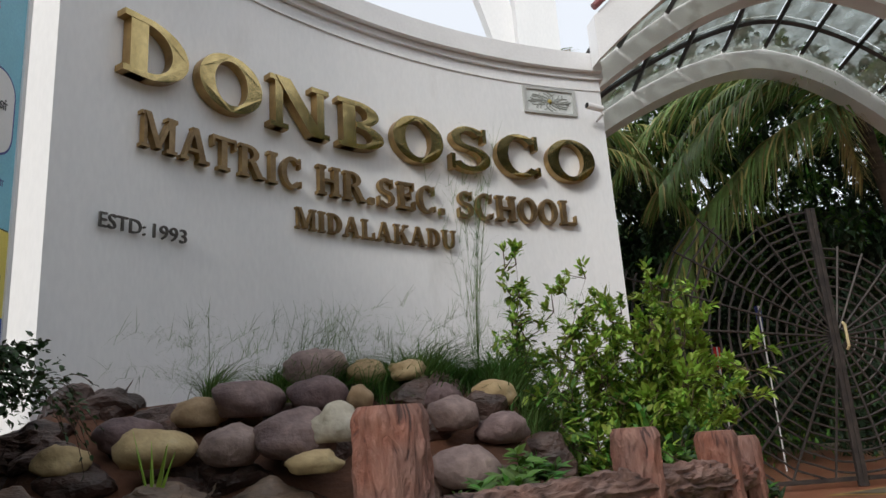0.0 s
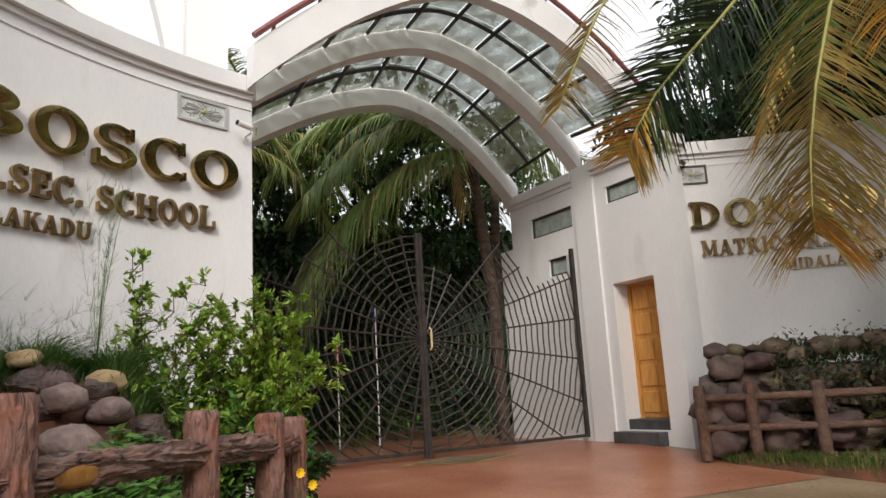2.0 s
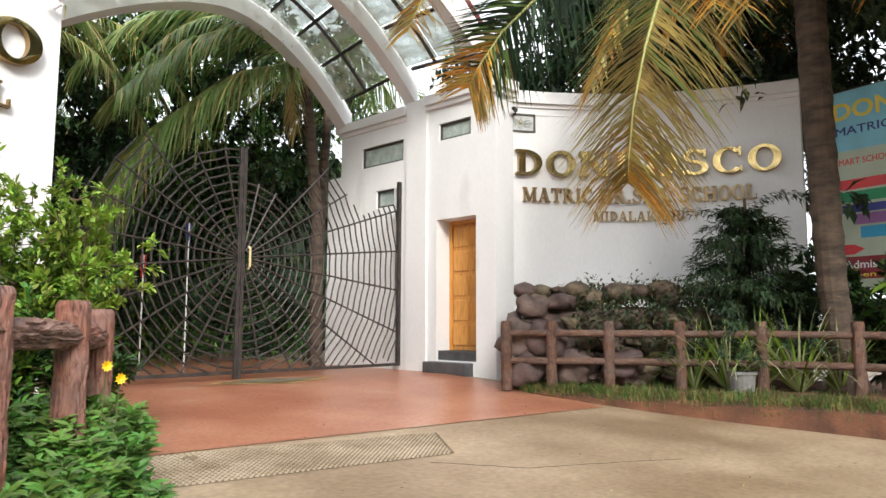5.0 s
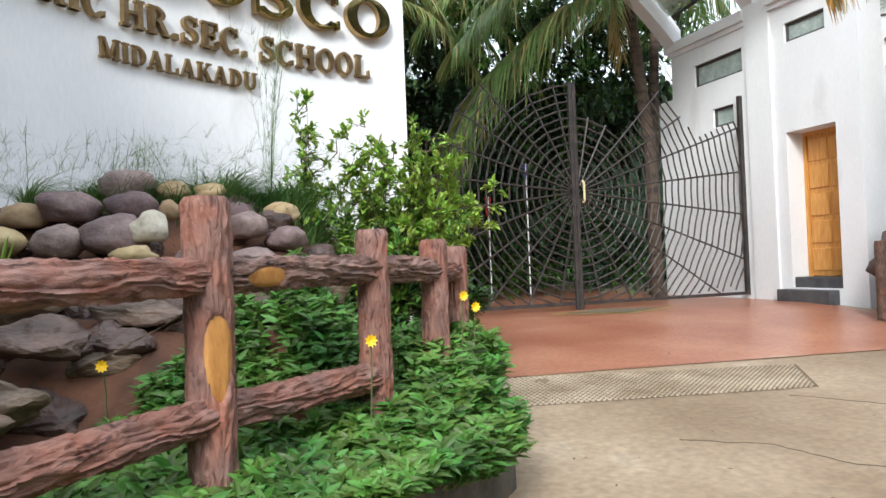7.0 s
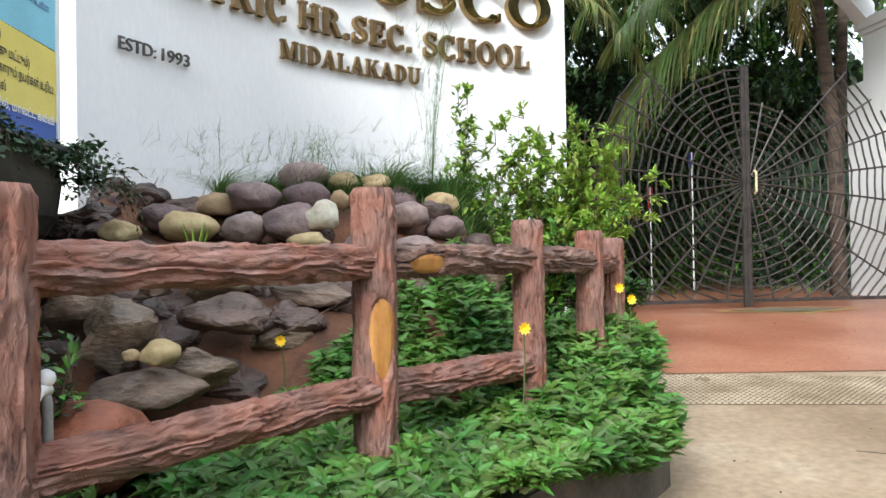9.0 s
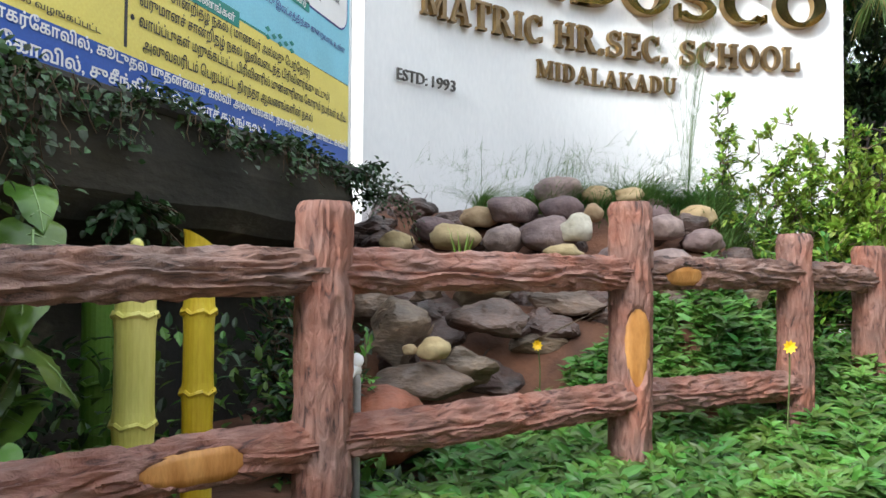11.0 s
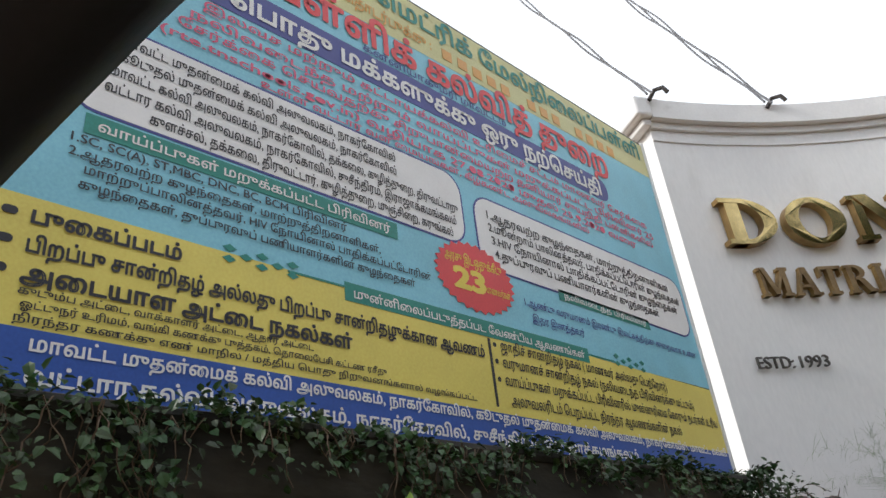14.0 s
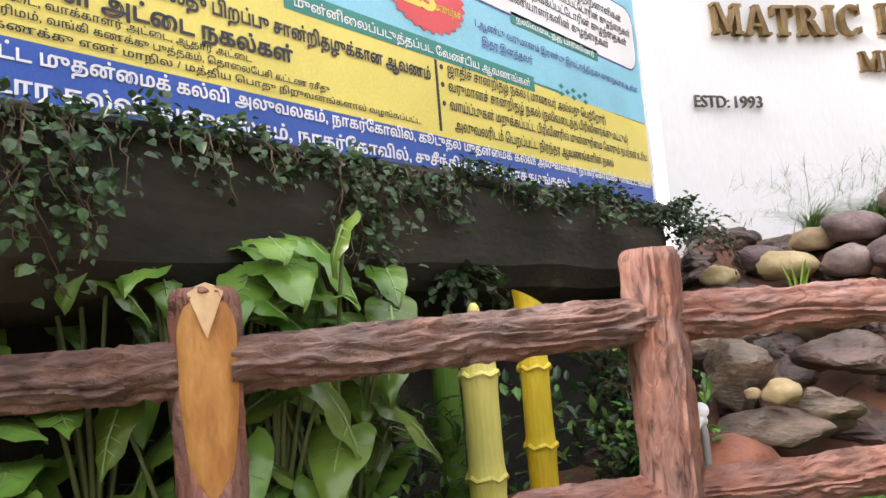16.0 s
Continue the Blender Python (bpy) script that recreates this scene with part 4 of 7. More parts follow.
for i in range(len(POSTS) - 1):
    (x0, y0, a0), (x1, y1, a1) = POSTS[i], POSTS[i + 1]
    # the rails stop at the flank of the chopped post
    gap = (Vector((x1, y1)) - Vector((x0, y0))).normalized() * 0.052
    if i == 0:
        x1, y1 = x1 - gap.x, y1 - gap.y
    if i == 1:
        x0, y0 = x0 + gap.x, y0 + gap.y
    mat = (LOG_DARK, LOG_DARK, LOG_RED, LOG_DARK, LOG_DARK, LOG_RED)[i]
    cuts = ((0.14, 0.34, 345, 34),) if i == 3 else ()
    zt = (1.118, 1.122, 1.142, 1.142, 1.142, 1.122, 1.112)
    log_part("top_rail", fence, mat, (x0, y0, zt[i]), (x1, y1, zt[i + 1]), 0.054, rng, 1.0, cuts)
    if i < 4:
        zb = (0.712, 0.715, 0.725, 0.73, 0.715)
        cuts = ((0.55, 0.78, 0, 40),) if i == 1 else ()
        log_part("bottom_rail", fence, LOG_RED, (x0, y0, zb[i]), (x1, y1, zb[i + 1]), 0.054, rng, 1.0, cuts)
bm = bmesh.new()
ring6 = [bm.verts.new((-1.39 + 0.066 * math.cos(a) * w, 0.74 + 0.066 * math.sin(a) * w, 1.284 - k))
         for a, w, k in ((-1.02, 1.07, 0.012), (-0.50, 1.06, 0.105), (0.02, 1.07, 0.012), (1.2, 0.6, 0.0), (-2.4, 0.6, 0.0))]
hub = bm.verts.new((-1.39 + 0.054, 0.74 - 0.029, 1.293))
for k in range(5):
    bm.faces.new((hub, ring6[k], ring6[(k + 1) % 5]))
part("chamfer", bm, CUT_PALE, fence, "pale facet on the chopped post")
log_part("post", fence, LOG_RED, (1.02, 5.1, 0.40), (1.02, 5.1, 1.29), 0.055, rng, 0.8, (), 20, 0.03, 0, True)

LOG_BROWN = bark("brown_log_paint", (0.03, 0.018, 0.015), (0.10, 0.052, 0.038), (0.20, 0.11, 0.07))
fence2 = thing("log_fence", "low brown concrete rail fence cast as logs", "fence")
RP = [(6.62, 6.50), (6.98, 6.08), (7.42, 5.54), (7.90, 4.86), (8.32, 4.07), (8.62, 3.15), (8.75, 2.2), (8.8, 1.2)]
for i, (x, y) in enumerate(RP):
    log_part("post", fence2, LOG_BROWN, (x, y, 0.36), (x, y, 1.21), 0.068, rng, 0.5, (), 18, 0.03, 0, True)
    if i:
        for z in (1.06, 0.72):
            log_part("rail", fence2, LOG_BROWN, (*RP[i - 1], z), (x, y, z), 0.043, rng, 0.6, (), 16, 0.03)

# ---- hoarding with printed notice ----
def flat(name, rgb, rough=0.45):
    return plain(name, rgb, rough)


P_CYAN, P_YELLOW, P_BLUE = flat("print_sky_blue", (0.24, 0.58, 0.73)), flat("print_yellow", (0.77, 0.65, 0.14)), flat("print_blue", (0.025, 0.09, 0.40))
P_NAVY, P_GREEN, P_RED = flat("print_navy", (0.05, 0.06, 0.28)), flat("print_green", (0.02, 0.24, 0.20)), flat("print_red", (0.72, 0.06, 0.07))
P_WHITE, P_BLACK, P_PINK = flat("print_white", (0.82, 0.82, 0.83)), flat("print_black", (0.02, 0.02, 0.03)), flat("print_crimson", (0.70, 0.10, 0.20))
P_ORANGE, P_GOLD = flat("print_orange", (0.70, 0.36, 0.08)), flat("print_gold", (0.85, 0.66, 0.10))
BX = -1.87
board = thing("hoarding", "large printed notice hoarding in sky blue and yellow", "hoarding")
FACE = Matrix(((0, 0, 1, BX), (1, 0, 0, 0), (0, 1, 0, 0), (0, 0, 0, 1)))


def sheet(name, poly, mat, layer, label="", ob=None, face=None):
    """A flat printed field: polygon of (across, up) on the board's face."""
    bm = bmesh.new()
    face = face or FACE
    a = [bm.verts.new(face @ Vector((x, z, 0.001 * layer))) for x, z in poly]
    b = [bm.verts.new(face @ Vector((x, z, 0.001 * layer - 0.0015))) for x, z in poly]
    bm.faces.new(a), bm.faces.new(b[::-1])
    for i in range(len(poly)):
        j = (i + 1) % len(poly)
        bm.faces.new((a[j], a[i], b[i], b[j]))
    return part(name, bm, mat, ob or board, label)


def rounded(x0, z0, x1, z1, r, n=5):
    pts = []
    for cx, cz, a in ((x1 - r, z1 - r, 0), (x0 + r, z1 - r, 90), (x0 + r, z0 + r, 180), (x1 - r, z0 + r, 270)):
        pts += [(cx + r * math.cos(radians(a + 90 * k / n)), cz + r * math.sin(radians(a + 90 * k / n))) for k in range(n + 1)]
    return pts


def contours(s, bold):
    """The closed outlines of a text in the built-in font."""
    cu = bpy.data.curves.new("text", "FONT")
    cu.body = in_order(s)
    cu.resolution_u = 3
    cu.offset = bold
    cu.fill_mode = "NONE"
    ob = bpy.data.objects.new("text", cu)
    scene.collection.objects.link(ob)
    bpy.context.view_layer.update()
    me = ob.to_mesh()
    near = collections.defaultdict(list)
    for e in me.edges:
        a, b = e.vertices
        near[a].append(b)
        near[b].append(a)
    pts = [v.co.copy() for v in me.vertices]
    ob.to_mesh_clear()
    bpy.data.objects.remove(ob)
    bpy.data.curves.remove(cu)
    seen, loops = set(), []
    for start in range(len(pts)):
        if start in seen or len(near[start]) != 2:
            continue
        loop, cur = [], start
        while cur not in seen:
            seen.add(cur)
            loop.append(Vector((pts[cur].x, pts[cur].y, 0)))
            nxt = [k for k in near[cur] if k not in seen]
            if nxt:
                cur = min(nxt)
        clean = [p for i, p in enumerate(loop) if (p - loop[i - 1]).length > 1e-5]
        if len(clean) > 2:
            loops.append(clean)
    return loops


def inside(p, loop):
    hit = False
    for i, a in enumerate(loop):
        b = loop[i - 1]
        if (a.y > p.y) != (b.y > p.y) and p.x < (b.x - a.x) * (p.y - a.y) / (b.y - a.y) + a.x:
            hit = not hit
    return hit


def print_mesh(s, height_to, width, bold=0.0):
    """Flat printed text as a bmesh in the xz plane: every outline filled by itself, with its own holes."""
    loops = contours(s, bold)
    xs = [p.x for l in loops for p in l]
    x0, k = min(xs), width / (max(xs) - min(xs))
    info = []
    for l in loops:
        area = sum(l[i - 1].x * p.y - p.x * l[i - 1].y for i, p in enumerate(l)) / 2
        info.append((l, area, min(p.x for p in l), max(p.x for p in l)))
    big = max(info, key=lambda e: abs(e[1]))[1]
    outer = [e for e in info if e[1] * big > 0]
    holes = [e for e in info if e[1] * big <= 0]
    groups = [[e[0]] for e in outer]
    for h in holes:
        best = [i for i, e in enumerate(outer) if e[2] <= h[2] and e[3] >= h[3] and inside(h[0][0], e[0])]
        if best:
            groups[min(best, key=lambda i: abs(outer[i][1]))].append(h[0])
        else:
            groups.append([h[0]])
    bm = bmesh.new()
    for n, g in enumerate(groups):
        vs = [bm.verts.new(((p.x - x0) * k, 0.00005 * (n % 4), p.y * height_to / 0.72)) for l in g for p in l]
        for tri in tessellate_polygon(g):
            try:
                bm.faces.new([vs[i] for i in tri])
            except ValueError:
                pass
    # the weight of the stroke: a thin ribbon along every outline
    w = max(0.014, bold * 0.9 + 0.006)
    for l in loops:
        for i, b in enumerate(l):
            a = l[i - 1]
            d = (b - a).normalized() * w
            o = Vector((-d.y, d.x, 0))
            q = (a - d * 0.5 + o, a - d * 0.5 - o, b + d * 0.5 - o, b + d * 0.5 + o)
            bm.faces.new([bm.verts.new(((p.x - x0) * k, 0.0003 + 0.00005 * (i % 3), p.y * height_to / 0.72)) for p in q])
    return bm


def printed(s, x0, x1, z, h, mat, layer=5, bold=0.0, ob=None, face=None):
    bm = print_mesh(s, h, x1 - x0, bold)
    for v in bm.verts:
        v.co = (face or FACE) @ Vector((x0 + v.co.x, z + v.co.z, 0.001 * layer + v.co.y))
    return part("printed_line", bm, mat, ob or board)


bm = bmesh.new()
box(bm, (BX - 0.06, 0.16, 1.70), (BX - 0.001, 4.08, 4.12), 0.004)
part("backing", bm, WIN_FRAME, board)
sheet("blue_field", rect(0.18, 2.29, 4.06, 4.09), P_CYAN, 1)
sheet("yellow_field", [(0.18, 1.93), (4.06, 1.89), (4.06, 2.282), (0.18, 2.325)], P_YELLOW, 2)
sheet("title_field", [(0.18, 3.72), (3.2, 3.80), (4.06, 3.82), (4.06, 4.10), (0.18, 4.10)], flat("print_pale_yellow", (0.62, 0.60, 0.28)), 2)
sheet("foot_field", [(0.18, 1.74), (4.06, 1.74), (4.06, 1.905), (0.18, 1.945)], P_BLUE, 3)
for y in (0.16, 4.05):
    bm = bmesh.new()
    box(bm, (BX - 0.02, y, 1.70), (BX + 0.012, y + 0.03, 4.12), 0.003)
    part("edge_trim", bm, P_WHITE, board)
sheet("banner", rounded(0.45, 3.385, 3.42, 3.55, 0.07), P_NAVY, 3)
sheet("panel_outline", rounded(0.33, 2.675, 2.06, 3.065, 0.11), P_NAVY, 3)
sheet("panel", rounded(0.34, 2.685, 2.05, 3.055, 0.10), P_WHITE, 4)
sheet("panel_outline", rounded(2.13, 2.60, 4.02, 3.005, 0.11), P_NAVY, 3)
sheet("panel", rounded(2.14, 2.61, 4.01, 2.995, 0.10), P_WHITE, 4)
sheet("heading_strip", rect(0.41, 2.59, 1.64, 2.665), P_GREEN, 4)
sheet("heading_strip", rect(1.36, 2.255, 2.84, 2.33), P_GREEN, 4)
sheet("heading_strip", rect(2.69, 2.565, 3.52, 2.625), P_GREEN, 4)
sheet("divider", rect(2.105, 1.95, 2.12, 2.25), P_BLACK, 4)
star = []
for k in range(56):
    r = 1.0 if k % 2 else 0.90
    star.append((2.085 + 0.255 * r * math.cos(k * math.pi / 28), 2.53 + 0.175 * r * math.sin(k * math.pi / 28)))
sheet("starburst", star, P_RED, 5)
for x in (0.90, 3.09):
    for k in range(5):
        for dz in ((0.0,) if k % 2 else (-0.02, 0.02)):
            c = (x + 0.06 * k, 2.315 + dz)
            sheet("diamond", [(c[0] - 0.025, c[1]), (c[0], c[1] - 0.014), (c[0] + 0.025, c[1]), (c[0], c[1] + 0.014)], P_GREEN, 5)
sheet("rule", rect(1.12, 2.305, 1.36, 2.313), P_GREEN, 4)
sheet("rule", rect(2.84, 2.297, 3.07, 2.305), P_GREEN, 4)
for z in (2.255, 2.17, 2.085):
    sheet("bullet", rounded(0.245, z, 0.285, z + 0.025, 0.012), P_BLACK, 5)
for z in (2.215, 2.14, 2.06):
    sheet("bullet", rounded(2.135, z, 2.155, z + 0.022, 0.010), P_BLACK, 5)
# a line of digits that stays unreadable
for k in range(14):
    if k not in (5, 9):
        sheet("bar", rect(2.06 + 0.115 * k, 3.815, 2.13 + 0.115 * k, 3.885), P_ORANGE, 5)
for s, x0, x1, z, h, mat, bold in (
        ("மெட்ரிக் மேல்நிலைப்பள்ளி", 1.62, 3.98, 3.945, 0.12, P_GREEN, 0.02), ("தொடர்புக்கு :", 1.42, 1.98, 3.825, 0.07, P_ORANGE, 0.0),
        ("பள்ளிக் கல்வித் துறை", 1.05, 3.48, 3.615, 0.16, P_RED, 0.03), ("கன்னியாகுமரி மாவட்டம்", 1.52, 2.50, 3.56, 0.045, P_NAVY, 0.0),
        ("பொது மக்களுக்கு ஒரு நற்செய்தி", 0.85, 3.34, 3.42, 0.10, P_WHITE, 0.025),
        ("இலவச மற்றும் கட்டாயக்கல்வி உரிமைச் சட்டம் மாணவர் சேர்க்கை", 0.75, 3.80, 3.325, 0.042, P_PINK, 0.008),
        ("நலிவடைந்த மற்றும் வாய்ப்புகள் மறுக்கப்பட்ட பிரிவினர் 25", 0.70, 3.85, 3.255, 0.042, P_PINK, 0.008),
        ("சேர்க்கை செய்வதற்கு சிறுபான்மையற்ற தனியார் சுயநிதி பள்ளிகளில்", 0.66, 3.82, 3.19, 0.042, P_PINK, 0.008),
        ("(rte.tnschools.gov.in) வழியாக 27.08.2020 முதல் 25.9.2020 வரை", 0.60, 3.60, 3.125, 0.042, P_PINK, 0.008),
        ("உள்ள வட்டார வள மையங்கள், கீழ்கண்ட அலுவலகங்களில்", 1.00, 3.10, 3.072, 0.036, P_PINK, 0.006),
        ("மாவட்ட முதன்மைக் கல்வி அலுவலகம், நாகர்கோவில்", 0.48, 1.66, 2.985, 0.042, P_BLACK, 0.006),
        ("கூடுதல் முதன்மைக் கல்வி அலுவலகம், நாகர்கோவில்", 0.48, 1.66, 2.915, 0.042, P_BLACK, 0.006),
        ("மாவட்ட கல்வி அலுவலகம், நாகர்கோவில், தக்கலை, குழித்துறை, திருவட்டாறு", 0.46, 2.02, 2.845, 0.042, P_BLACK, 0.006),
        ("வட்டார கல்வி அலுவலகம், நாகர்கோவில், சுசீந்திரம், இராஜாக்கமங்கலம்", 0.45, 2.00, 2.775, 0.042, P_BLACK, 0.006),
        ("குளச்சல், தக்கலை, திருவட்டார், குழித்துறை, முஞ்சிறை, கருங்கல்", 0.60, 1.97, 2.707, 0.042, P_BLACK, 0.006),
        ("1.ஆதரவற்ற குழந்தைகள், மாற்றுத்திறனாளிகள்", 2.22, 3.86, 2.885, 0.045, P_BLACK, 0.006),
        ("2.மூன்றாம் பாலினத்தவர், பாதிக்கப்பட்டோரின் குழந்தைகள்", 2.22, 3.96, 2.815, 0.045, P_BLACK, 0.006),
        ("3.HIV நோயினால் பாதிக்கப்பட்டோரின் குழந்தைகள்", 2.23, 3.90, 2.745, 0.045, P_BLACK, 0.006),
        ("4.துப்புரவுப் பணியாளர்களின் குழந்தைகள்", 2.24, 3.66, 2.675, 0.045, P_BLACK, 0.006),
        ("வாய்ப்புகள் மறுக்கப்பட்ட பிரிவினர்", 0.45, 1.60, 2.61, 0.038, P_WHITE, 0.01),
        ("1.SC, SC(A), ST,MBC, DNC, BC, BCM பிரிவினர்", 0.38, 1.38, 2.548, 0.032, P_BLACK, 0.0),
        ("2.ஆதரவற்ற குழந்தைகள், மாற்றுத்திறனாளிகள்,", 0.38, 1.54, 2.497, 0.032, P_BLACK, 0.0),
        ("மாற்றுப்பாலினத்தவர், HIV நோயினால் பாதிக்கப்பட்டோரின்", 0.43, 1.80, 2.445, 0.032, P_BLACK, 0.0),
        ("குழந்தைகள், துப்புரவுப் பணியாளர்களின் குழந்தைகள்", 0.42, 1.71, 2.392, 0.032, P_BLACK, 0.0),
        ("முன்னிலைப்படுத்தப்பட வேண்டிய ஆவணங்கள்", 1.40, 2.80, 2.272, 0.036, P_WHITE, 0.01),
        ("நலிவடைந்த பிரிவினர்", 2.73, 3.48, 2.58, 0.030, P_WHITE, 0.006),
        ("1.ஆண்டு வருமானம் இரண்டு இலட்சத்திற்கு குறைவாக உள்ள", 2.40, 3.98, 2.47, 0.036, P_NAVY, 0.0),
        ("இதர இனத்தவர்", 2.44, 2.84, 2.395, 0.036, P_NAVY, 0.0),
        ("புகைப்படம்", 0.32, 0.74, 2.243, 0.050, P_BLACK, 0.03),
        ("பிறப்பு சான்றிதழ் அல்லது பிறப்பு சான்றிதழுக்கான ஆவணம்", 0.32, 2.07, 2.155, 0.048, P_BLACK, 0.025),
        ("அடையாள அட்டை நகல்கள்", 0.32, 1.38, 2.068, 0.052, P_BLACK, 0.03),
        ("குடும்ப அட்டை, வாக்காளர் அட்டை, ஆதார் அட்டை", 0.32, 1.22, 2.033, 0.022, P_BLACK, 0.01),
        ("ஓட்டுநர் உரிமம், வங்கி கணக்கு புத்தகம், தொலைபேசி கட்டண ரசீது", 0.33, 1.53, 1.996, 0.022, P_BLACK, 0.01),
        ("நிரந்தர கணக்கு எண் மாநில / மத்திய பொது நிறுவனங்களால் வழங்கப்பட்ட", 0.32, 1.99, 1.958, 0.022, P_BLACK, 0.01),
        ("ஜாதிச் சான்றிதழ் நகல் ( மாணவர் அல்லது பெற்றோர்)", 2.18, 3.53, 2.205, 0.045, P_BLACK, 0.008),
        ("வருமானச் சான்றிதழ் நகல் (நலிவடைந்த பிரிவினர்க்கு மட்டும்)", 2.18, 3.78, 2.13, 0.045, P_BLACK, 0.008),
        ("வாய்ப்புகள் மறுக்கப்பட்ட பிரிவினரில் முன்னுரிமை கோரும் நபர்கள் உரிய", 2.18, 4.01, 2.05, 0.045, P_BLACK, 0.008),
        ("அலுவலரிடம் பெறப்பட்ட நிரந்தர ஆவணங்களின் நகல்", 2.20, 3.57, 1.965, 0.045, P_BLACK, 0.008),
        ("மாவட்ட முதன்மைக் கல்வி அலுவலகம், நாகர்கோவில், கூடுதல் முதன்மைக் கல்வி அலுவலகம், நாகர்கோவில், மாவட்ட கல்வி", 0.37, 4.02, 1.885, 0.040, P_WHITE, 0.02),
        ("வட்டார கல்வி அலுவலகம், நாகர்கோவில், சுசீந்திரம், இராஜாக்கமங்கலம்,", 0.37, 3.10, 1.80, 0.046, P_WHITE, 0.02),
        ("அரசு இடஒதுக்கீடு", 1.90, 2.26, 2.585, 0.045, P_GOLD, 0.01), ("23", 1.95, 2.13, 2.46, 0.10, P_GOLD, 0.05),
        ("மாணவர்கள்", 2.14, 2.30, 2.47, 0.035, P_GOLD, 0.0)):
    printed(s, x0, x1, z, h, mat, 6, bold)

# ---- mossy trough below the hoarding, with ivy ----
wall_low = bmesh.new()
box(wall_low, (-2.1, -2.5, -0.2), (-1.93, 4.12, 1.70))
tagged(link("wall_behind_trough", wall_low, MOSSY), "mossy wall carrying the hoarding, darkened for the shade there", "wall", kind="structure")
bm = bmesh.new()
prof = [(-1.928, 1.66), (-1.928, 1.24), (-1.72, 1.24), (-1.60, 1.28), (-1.535, 1.36), (-1.52, 1.50), (-1.535, 1.66)]
prev = None
for k in range(41):
    y = -2.5 + 6.1 * k / 40
    q = []
    for i, (x, z) in enumerate(prof):
        w = 0.02 * noise.noise((y * 2, i * 0.7, 0)) if i > 1 else 0
        x2 = x + w
        if k >= 39:
            x2 = -1.93 + (x2 + 1.93) * (0.9 if k == 39 else 0.7)
        q.append(bm.verts.new((x2, y, z + w)))
    if prev:
        for i in range(len(prof)):
            j = (i + 1) % len(prof)
            bm.faces.new((prev[i], prev[j], q[j], q[i]))
    else:
        bm.faces.new(q)
    prev = q
bm.faces.new(prev[::-1])
# near-black base carries the trough's shade; the tan stain is its own
TROUGH = surface("shaded_stained_trough", (0.008, 0.008, 0.006), (0.055, 0.048, 0.034), 1.5, 0.9, 0.5, 24, c=(0.28, 0.25, 0.18), stretch=(0.5, 0.8, 2.0))
trough = thing("planter_trough", "long rounded mossy concrete planter trough, shade darkened into its colour", "planter")
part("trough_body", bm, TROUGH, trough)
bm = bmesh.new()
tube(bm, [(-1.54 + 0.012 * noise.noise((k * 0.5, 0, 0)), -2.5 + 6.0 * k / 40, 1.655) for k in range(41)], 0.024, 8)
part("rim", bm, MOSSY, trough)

rng = random.Random(21)
ivy = Foliage()


def ivy_leaf(fol, p, out, size, mat=0):
    d = (out + rvec(rng) * 0.8 + Vector((0, 0, -0.4))).normalized()
    fol.leaf(p, d, (out + rvec(rng) * 0.5 + Vector((0, 0, 0.5))).normalized(), size, size * 0.8, 0.25, mat)


def clump(y):
    """How thickly the ivy grows along the trough: patchy, thin towards its far end."""
    c = 0.55 + 0.9 * noise.noise((y * 1.7, 3, 0)) + 0.4 * noise.noise((y * 5, 1, 2))
    return max(0.04, min(1.0, c)) * (1.0 if y < 1.75 else 0.30)


for k in range(15000):
    y = rng.uniform(-2.0, 3.72)
    x = rng.uniform(-1.86, -1.47)
    lump = 0.07 * noise.noise((y * 2.3, x * 2, 1)) + 0.05 * noise.noise((y * 7, x * 5, 4))
    ivy_leaf(ivy, Vector((x, y, 1.60 + rng.uniform(0, 0.09) + lump)), Vector((rng.uniform(-0.2, 0.9), rng.uniform(-0.4, 0.4), 0.5)), rng.uniform(0.016, 0.036))
# curtains of shoots hanging over the front, in patches
for k in range(520):
    y = rng.uniform(-2.0, 3.6)
    c = clump(y)
    if rng.random() > c:
        continue
    ln = (0.10 + 0.55 * c * c) * rng.uniform(0.35, 1.1) if y < 1.75 else rng.uniform(0.03, 0.16)
    q = Vector((-1.475 + rng.uniform(-0.03, 0.05), y, 1.64))
    drift = rng.uniform(-0.012, 0.012)
    for i in range(int(ln / 0.028)):
        step = Vector((rng.uniform(-0.008, 0.010), drift + rng.uniform(-0.016, 0.016), -0.028 + rng.uniform(-0.006, 0.012)))
        ivy.stalk(q, q + step, 0.0022, 1)
        q = q + step
        if rng.random() < 0.22:
            continue
        for j in range(rng.randint(1, 4)):
            ivy_leaf(ivy, q + rvec(rng) * 0.05, Vector((0.8, rng.uniform(-0.8, 0.8), rng.uniform(-0.3, 0.3))), rng.uniform(0.015, 0.036))
for k in range(520):
    p = Vector((-1.50, 3.54, 1.56)) + Vector((rng.gauss(0, 0.06), rng.gauss(0, 0.09), rng.gauss(0, 0.05)))
    ivy_leaf(ivy, p, Vector((0.5, 0, 0.3)), rng.uniform(0.018, 0.034))
for k in range(14):
    q = Vector((-1.40, 3.62, 1.56)) + rvec(rng) * 0.06
    d = Vector((rng.uniform(0.3, 1.0), rng.uniform(-0.2, 0.6), rng.uniform(-0.7, 0.4)))
    for i in range(rng.randint(4, 8)):
        step = (d * 0.022 + Vector((0, 0, -0.007 * i)))
        ivy.stalk(q, q + step, 0.0022, 1)
        q = q + step
        ivy_leaf(ivy, q, d, rng.uniform(0.018, 0.034))
